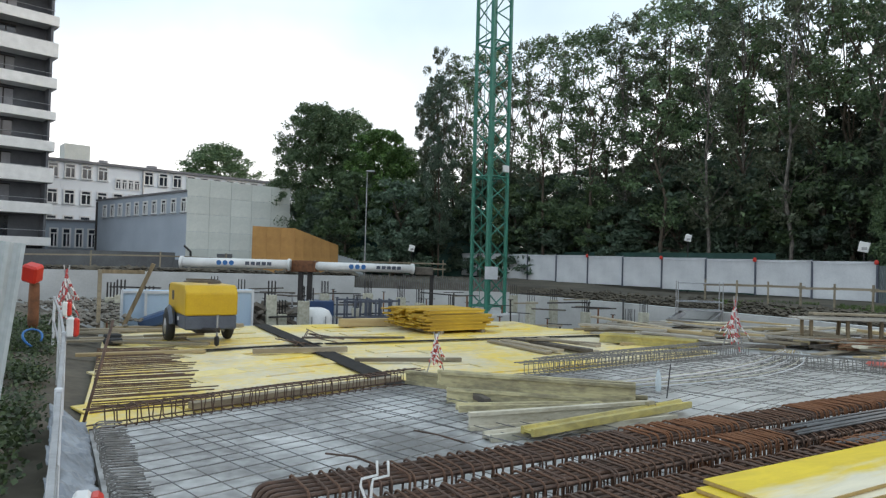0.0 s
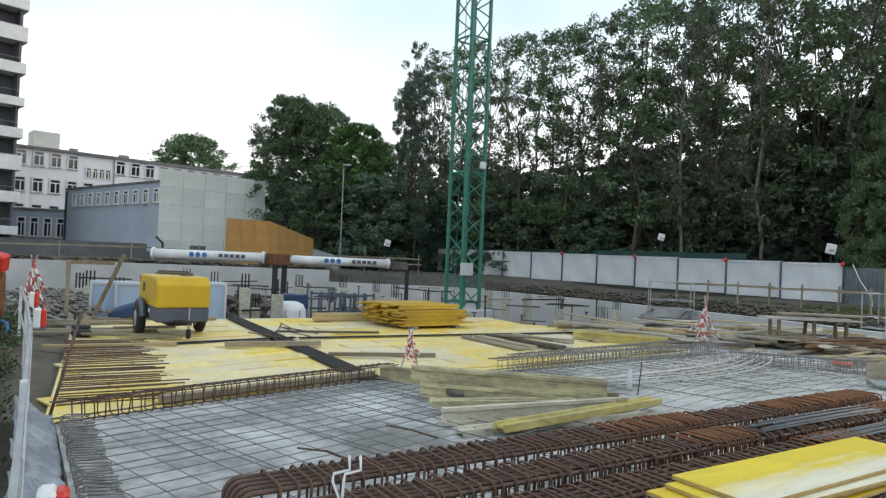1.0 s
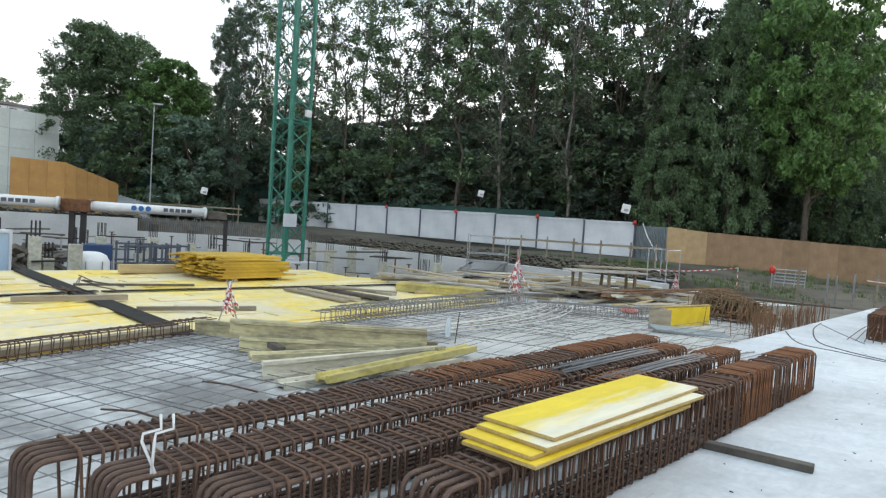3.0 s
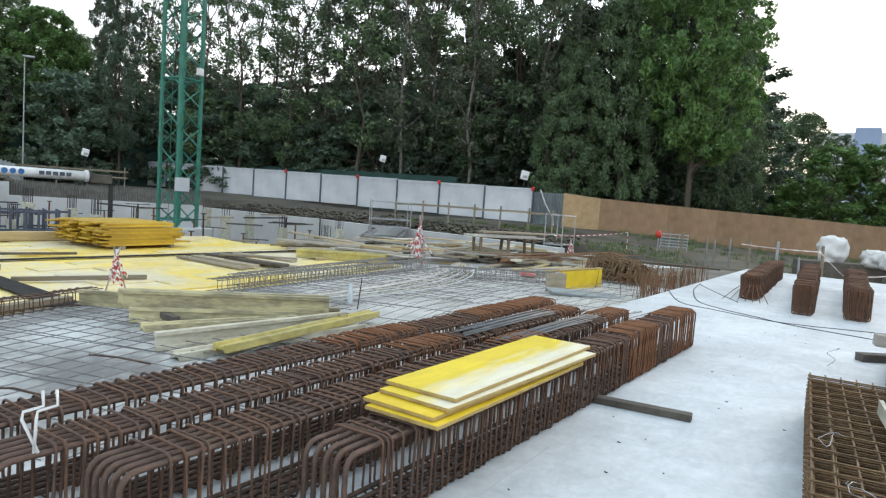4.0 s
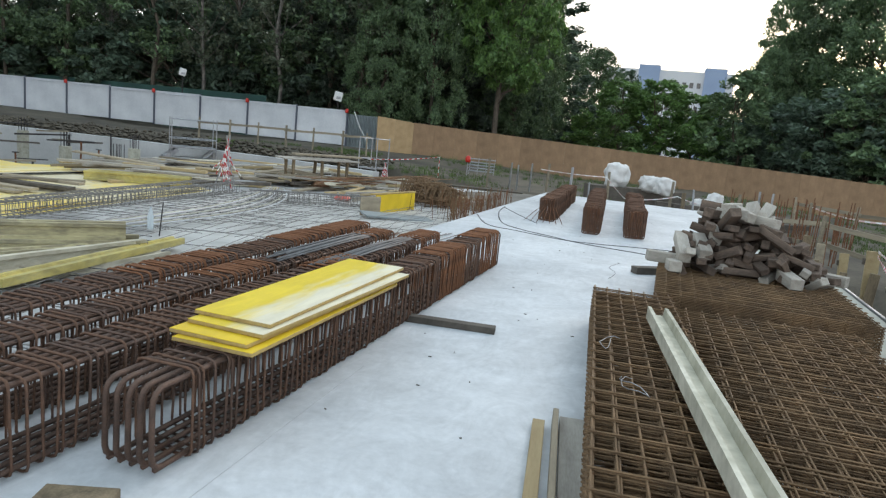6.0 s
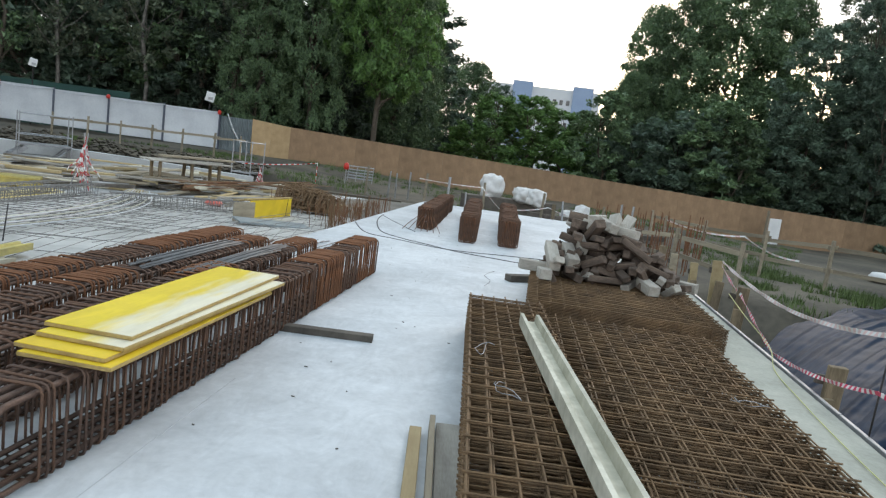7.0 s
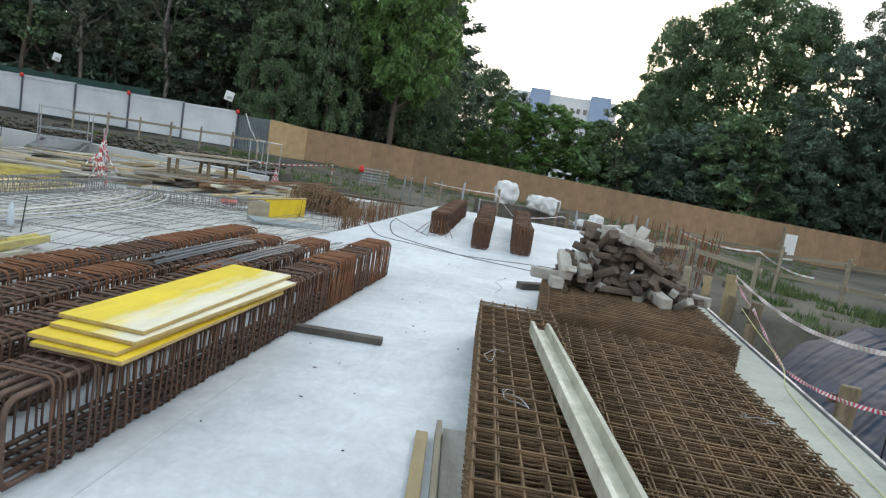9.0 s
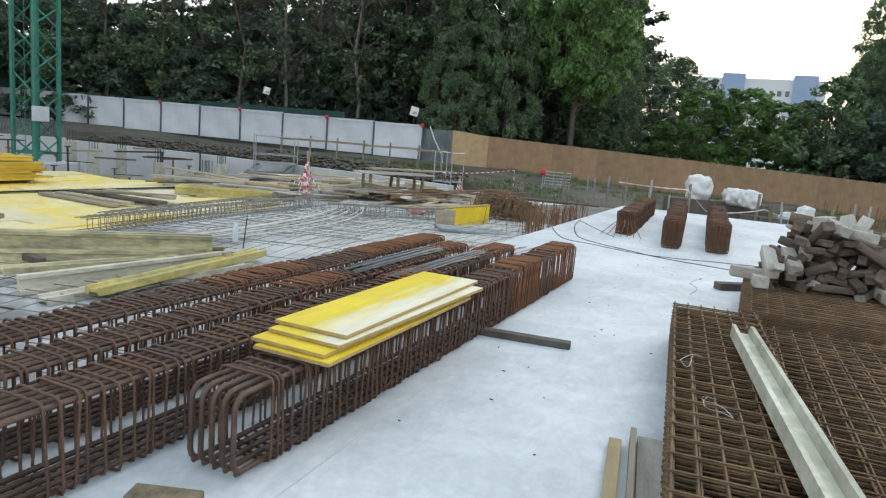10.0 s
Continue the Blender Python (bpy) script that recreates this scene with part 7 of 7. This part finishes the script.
# apartment block seen along its balconies
a0 = polar(-30.45, 70)
H = 225
ob = thing("apartment_block", pose(a0.x, a0.y, 0.4, 0, 0, H), "tall apartment block with white balcony bands", "building")
AL = 26.0
# back and end wall coloured dark for the shade inside the recesses
part("wall", Build().box((AL / 2, -6.2, 17), (AL, 9, 34)), M_RECESSSHADE, ob)
part("end_wall", Build().box((0.32, -0.85, 17), (0.2, 1.5, 34)), M_RECESSSHADE, ob)
for k in range(12):
    z = 2.0 + 2.83 * k
    b = part("balcony", Build().bev((AL / 2, -0.75, z + 0.1), (AL + 0.3, 1.7, 0.2), 0.02), M_WHITE, ob, "white balcony slab")
    hh = (0.65, 0.85, 1.2, 0.8)[k % 4]
    part("parapet", Build().bev((AL / 2, 0.12, z + hh / 2 + 0.05), (AL + 0.3, 0.12, hh + 0.1), 0.02), M_WHITE, b)
    part("parapet", Build().bev((-0.14, -0.75, z + hh / 2 + 0.05), (0.12, 1.6, hh + 0.1), 0.02), M_WHITE, b)
    for i in range(9):
        x = 3.6 + i * 2.4
        wd = part("window", Build().box((x, -1.66, z + 1.6), (1.5, 0.06, 1.9)), M_CURTAIN if (i + k) % 3 else M_GLASS, ob)
        part("window_frame", Build().box((x, -1.64, z + 1.6), (0.1, 0.08, 1.9)).box((x, -1.64, z + 2.55), (1.6, 0.08, 0.1)), M_DARK, wd)
    part("balcony_rail", Build().tube([(0.2, 0.1, z + 1.35), (AL, 0.1, z + 1.35)], 0.03, 4), M_GALV, b)

# orange board fence and corrugated sheets before the hall
OR = [polar(-15.9, 46), polar(-12.5, 47), polar(-8.9, 50)]
for i, (a, b, h0, h1) in enumerate(((OR[0], OR[1], 3.6, 3.6), (OR[1], OR[2], 3.6, 2.6))):
    k = 3 if i == 0 else 5
    for j in range(k):
        q0, q1 = a.lerp(b, j / k), a.lerp(b, (j + 1) / k)
        ha, hb, lx = h0 + (h1 - h0) * j / k, h0 + (h1 - h0) * (j + 1) / k, (q1 - q0).length / 2 - 0.005
        vs = [(x, y, zz) for y in (-0.015, 0.015) for x, zz in ((-lx, 0), (lx, 0), (lx, hb), (-lx, ha))]
        solo("board_panel", Build().add(vs, [(0, 1, 2, 3), (7, 6, 5, 4), (0, 4, 5, 1), (1, 5, 6, 2), (2, 6, 7, 3), (3, 7, 4, 0)]), M_OSBORANGE, pose((q0.x + q1.x) / 2, (q0.y + q1.y) / 2, 0.3, 0, 0, heading(a, b)), "orange particle-board site fence panel", "fence panel", "orange board fence")
for k in range(9):
    q = polar(-8.8 + 0.22 * k, 50)
    solo("leaning_sheet", Build().bev((0, 0, 0.6), (0.18, 0.03, 2.1 - 0.12 * k), 0.004, 0, (0, -20, 0)), M_GREYSHEET, pose(q.x, q.y, 0.7, 0, 0, 8), "grey corrugated strip leaning at the fence", "sheet", "leaning strips")
q = polar(-6.65, 54)
ob = thing("street_lamp", pose(q.x, q.y, 0.6), "slim grey street lamp among the trees", "street lamp")
part("pole", Build().tube([(0, 0, 0), (0, 0, 8.3)], 0.055, 8, r1=0.035), M_GALV, ob)
part("head", Build().bev((0.25, 0, 8.4), (0.7, 0.25, 0.14), 0.04), M_GALV, ob)

# far tower blocks
q = polar(59.0, 190)
ob = thing("far_apartment_block", pose(q.x, q.y, 0, 0, 0, -59), "far white and blue apartment block above the trees", "building")
part("wall", Build().box((-2, 0, 10.5), (32, 10, 24.6)), M_FARWHITE, ob)
for x in (-6.6, 9.4):
    part("stair_tower", Build().box((x, -0.6, 11.2), (5.2, 11, 25.2)), M_FARBLUE, ob, "blue stair tower")
for k in range(7):
    for i in range(6):
        x = -3.0 + i * 1.75
        w = part("window", Build().box((x, -5.02, 2.0 + 2.9 * k), (0.9, 0.1, 1.3)), M_GLASS, ob)


# ---- trees ----
def crown_mesh(name, seed, height, radius, shape, leaves, size, material, clumps, loose):
    """Leaf clumps gathered round limb ends: many small bent leaves with gaps between the clumps."""
    r = random.Random(seed)
    nr = np.random.RandomState(seed)
    centres = []
    for _ in range(clumps):
        t = r.random()
        rad = radius * shape(t) * math.sqrt(r.random()) * 1.0
        a = r.uniform(0, 6.283)
        centres.append((rad * math.cos(a), rad * math.sin(a), height * (0.02 + 0.98 * t), r.uniform(0.5, 1.1)))
    cz = np.array(centres)
    pick = nr.randint(0, clumps, leaves)
    g = nr.normal(0, 1, (leaves, 3))
    g /= np.linalg.norm(g, axis=1)[:, None]
    base = cz[pick, :3] + g * (nr.rand(leaves, 1) ** 0.4) * radius * loose * cz[pick, 3:4] * np.array([1, 1, 0.7])
    u = nr.normal(0, 1, (leaves, 3)) * np.array([1, 1, 0.6])
    u /= np.linalg.norm(u, axis=1)[:, None]
    w = np.cross(u, nr.normal(0, 1, (leaves, 3)))
    w /= np.linalg.norm(w, axis=1)[:, None]
    s = size * (0.6 + 0.8 * nr.rand(leaves, 1))
    vs = np.empty((leaves, 3, 3))
    vs[:, 0], vs[:, 1], vs[:, 2] = base - u * s, base + w * s * 0.7, base + u * s * 0.8
    me = bpy.data.meshes.new(name)
    me.from_pydata(vs.reshape(-1, 3).tolist(), [], np.arange(leaves * 3).reshape(-1, 3).tolist())
    me.materials.append(material)
    me.update()
    return me, centres


def tree(m, name, seed, height, bare, radius, shape, leaves, size, leaf, bark, clumps, label, trunk_r=0.22, loose=0.2):
    ob = thing(name, m, label, "tree", "trees round the site")
    me, centres = crown_mesh("crown", seed, height - bare, radius, shape, leaves, size, leaf, clumps, loose)
    part("crown", me, None, ob, m=Matrix.Translation((0, 0, bare)))
    r = random.Random(seed + 1)
    top = [(r.uniform(-0.25, 0.25) * k, r.uniform(-0.25, 0.25) * k, height * 0.93 * k / 6) for k in range(7)]
    top[0] = (0, 0, -0.4)
    part("trunk", Build().tube(top, trunk_r, 7, r1=0.03), bark, ob, smooth=True)
    lb = Build()
    for c in r.sample(centres, min(26, len(centres))):
        z = bare + c[2]
        zz = max(bare * 0.6, z * 0.78 - 0.3)
        k = min(5, int(zz / (height * 0.93) * 6))
        s0 = Vector(top[k]).lerp(Vector(top[k + 1]), 0.5)
        s0.z = zz
        mid = s0.lerp(Vector((c[0], c[1], z)), 0.5) + Vector((0, 0, -0.2))
        lb.tube([s0, mid, (c[0], c[1], z)], trunk_r * 0.28, 4, r1=0.015)
    part("branching", lb, bark, ob, kind="stuff")
    return ob


OVAL = lambda t: 0.35 + 0.75 * math.sin(math.pi * min(1, 0.12 + 0.86 * t)) if t < 0.97 else 0.25
TALL = lambda t: 0.30 + 0.55 * math.sin(math.pi * (0.1 + 0.85 * t)) + 0.12 * math.sin(9 * t)
DOME = lambda t: math.sqrt(max(0.05, 1 - (1.15 * t - 0.2) ** 2))
far = pose(0, -60, -40)
protos = [
    tree(far, "poplar_tree", 1, 26, 5, 4.2, TALL, 3700, 0.23, M_LEAFGREY, M_BIRCH, 80, "tall slender tree with thin grey-green leaves", loose=0.24),
    tree(far, "woodland_tree", 2, 25, 5, 5.0, TALL, 4200, 0.24, M_LEAF, M_BARK, 80, "tall woodland tree with sparse crown", loose=0.22),
    tree(far, "woodland_tree", 3, 22, 3, 5.0, OVAL, 15000, 0.27, M_LEAFDARK, M_BARK, 130, "dense dark-leaved woodland tree"),
    tree(far, "maple_tree", 4, 18, 2.2, 6.2, DOME, 42000, 0.195, M_LEAF, M_BARK, 460, "broad round green maple", 0.35, 0.165),
    tree(far, "lime_tree", 5, 19, 4.6, 6.2, OVAL, 34000, 0.25, M_LEAFBRIGHT, M_BARK, 420, "broad bright-green leafy tree", 0.35, 0.13),
    tree(far, "young_tree", 6, 11, 0.6, 3.6, OVAL, 8000, 0.27, M_LEAF, M_BARK, 110, "bushy young green tree", 0.14),
    tree(far, "young_tree", 7, 9, 0.2, 3.6, DOME, 7000, 0.28, M_LEAFDARK, M_BARK, 100, "dark bushy undergrowth tree", 0.14),
    tree(far, "bright_young_tree", 8, 12, 0.6, 3.8, OVAL, 9000, 0.27, M_LEAFBRIGHT, M_BARK, 110, "bright green bushy young tree", 0.14),
    tree(far, "alder_tree", 9, 25, 4, 5.0, TALL, 17000, 0.22, M_LEAFDARK, M_BARK, 130, "tall dark alder with small gaps in its crown"),
    tree(far, "willow_tree", 10, 25, 2.5, 5.0, TALL, 15000, 0.20, M_LEAFGREY, M_BARK, 170, "tall airy grey-green tree with sky showing through", loose=0.17),
    tree(far, "yew_tree", 11, 20, 0.8, 5.0, OVAL, 16000, 0.25, M_LEAFSHADE, M_BARK, 170, "dense tree with the deep shade of the woods put into its leaf colour"),
]
used = set()


def plant(i, az, d, h, wide=1.0):
    """Sets a tree of a kind at a bearing and distance, scaled to a height."""
    q = polar(az, d)
    base = (26, 25, 22, 18, 19, 11, 9, 12, 25, 25, 20)[i]
    k = h / base
    m = pose(q.x, q.y, ground_z(q.x, q.y) - 0.05, 0, 0, (az * 53 + d * 17) % 360)
    if i not in used:
        used.add(i)
        ob = protos[i]
        ob.matrix_basis = m
        ob.scale = (k * wide, k * wide, k)
        return ob
    ob = copy_thing(protos[i], m)
    ob.scale = (k * wide, k * wide, k)
    return ob


trng = random.Random(40)
# broad trees left of the crane, and the far one behind the school
for i, az, d, h, wd in ((3, -11.2, 66, 16.0, 0.82), (3, -8.6, 68, 15.8, 1.0), (4, -5.6, 64, 13.6, 0.85), (3, -18.6, 120, 20.0, 1.3), (6, -4.2, 57, 8.0, 1.0), (5, -8.3, 58, 8.5, 1.1), (9, -0.9, 60, 20.3, 0.5), (8, -1.6, 62, 17.0, 0.5), (1, 0.6, 66, 20.5, 0.8), (3, -3.4, 70, 13.0, 0.75), (8, -0.4, 57, 17.0, 0.55)):
    plant(i, az, d, h, wd)
# tall woodland behind the white fence
for k in range(26):
    az = 1.5 + k * 1.36 + trng.uniform(-0.5, 0.5)
    d = 62 - 0.45 * az + trng.uniform(-4, 6)
    el = 17.6 + 0.17 * (az - 3) if az < 14 else 20 + 0.25 * (az - 14)
    plant(trng.choice([0, 1, 1, 0]), az, d, d * math.tan(radians(min(el, 25))) + 1.2, trng.uniform(0.75, 1.05))
for k in range(4):
    az = 17 + k * 5.2 + trng.uniform(-0.5, 0.5)
    plant(trng.choice([9, 9, 8]), az, 58 + trng.uniform(-3, 5), trng.uniform(20, 26), 1.0)
for k in range(18):
    az = 1 + k * 2.7 + trng.uniform(-0.8, 0.8)
    plant(2, az, 82 - 0.4 * az + trng.uniform(-5, 8), trng.uniform(12.5, 16), 1.4)
for k in range(52):
    az = -10.5 + k * 1.11 + trng.uniform(-0.5, 0.5)
    d = (60 if az < 4 else max(50, 60 - 0.42 * az)) + trng.uniform(0, 7)
    plant(trng.choice([6, 6, 5]), az, d, trng.uniform(5.0, 9.5), trng.uniform(0.9, 1.2))
# big bright tree over the corner of the fences
plant(4, 45.2, 43.0, 18.5, 0.60)
plant(3, 35.6, 44, 11.5, 0.60)
plant(3, 39.6, 44, 16.0, 0.45)
# dark hollows in the woods: trees whose leaf colour carries the shade
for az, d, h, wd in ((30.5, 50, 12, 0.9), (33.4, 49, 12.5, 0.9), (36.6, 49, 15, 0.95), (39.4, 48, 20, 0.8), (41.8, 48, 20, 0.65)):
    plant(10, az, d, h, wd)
plant(3, 46.8, 51, 16.5, 0.55)
plant(3, 44.0, 54, 18, 0.7)
plant(3, 48.4, 57, 13.5, 0.5)
# lower trees in the gap
for i, az, d, h, wd in ((3, 50.3, 80, 12.5, 0.9), (3, 53.0, 84, 12.8, 0.9), (2, 55.2, 88, 11.5, 0.9), (7, 55.2, 51, 6.8, 1.25), (7, 58.0, 52, 7.2, 1.3), (7, 60.8, 54, 6.6, 1.3), (5, 62.8, 58, 6.6, 1.4), (7, 52.6, 52, 4.2, 1.4), (5, 63.4, 60, 5.2, 1.2), (6, 66.5, 50, 5.5, 1.2), (7, 56.6, 56, 6.4, 1.3), (7, 61.6, 60, 5.8, 1.3), (6, 64.4, 56, 5.0, 1.2), (6, 52.0, 60, 5.5, 1.2), (6, 47.5, 54, 6.0, 1.2), (6, 54.8, 62, 5.2, 1.3), (3, 66.9, 62, 12.2, 0.72)):
    plant(i, az, d, h, wd)
# trees on the right
for i, az, d, h, wd in ((3, 73.2, 58, 19.4, 0.80), (3, 69.6, 60, 17.4, 0.62), (3, 67.0, 61, 16.4, 0.55), (3, 76.4, 62, 18.4, 0.55), (2, 79.2, 50, 14.0, 0.9), (2, 81.6, 51, 12.5, 0.85), (2, 77.6, 49, 9.5, 0.9), (3, 65.8, 58, 10.5, 0.6), (5, 64.4, 50, 7.8, 1.0), (9, 81.6, 56, 20, 0.75), (9, 84.0, 58, 23, 0.85), (9, 86.6, 55, 24, 0.9), (9, 89.4, 57, 24, 0.9), (9, 92.4, 54, 23, 0.9), (9, 95.4, 56, 23, 1.0), (9, 83.0, 66, 21, 0.8), (9, 88.0, 66, 23, 0.9), (8, 90.6, 62, 20, 0.7), (8, 81.9, 52, 17, 0.7), (2, 83.6, 48, 12.0, 0.8), (2, 86.4, 47, 10.0, 0.9), (2, 90.2, 49, 8.0, 0.9), (0, 100, 52, 22, 1.0)):
    plant(i, az, d, h, wd)
for k in range(22):
    az = 68.5 + k * 1.45
    plant(trng.choice([6, 5, 6]), az, trng.uniform(47, 54), trng.uniform(5, 8.5) if az < 86 else trng.uniform(4.5, 7.5), 1.2)
# dark woods closing the view
for k in range(21):
    az = 68 + k * 2
    plant(2, az, 72 + trng.uniform(-4, 8), trng.uniform(8, 10) if az < 84 else trng.uniform(5, 7), 1.2)

for i, ob in enumerate(protos):
    if i not in used:
        for o in list(ob.children_recursive) + [ob]:
            bpy.data.objects.remove(o)
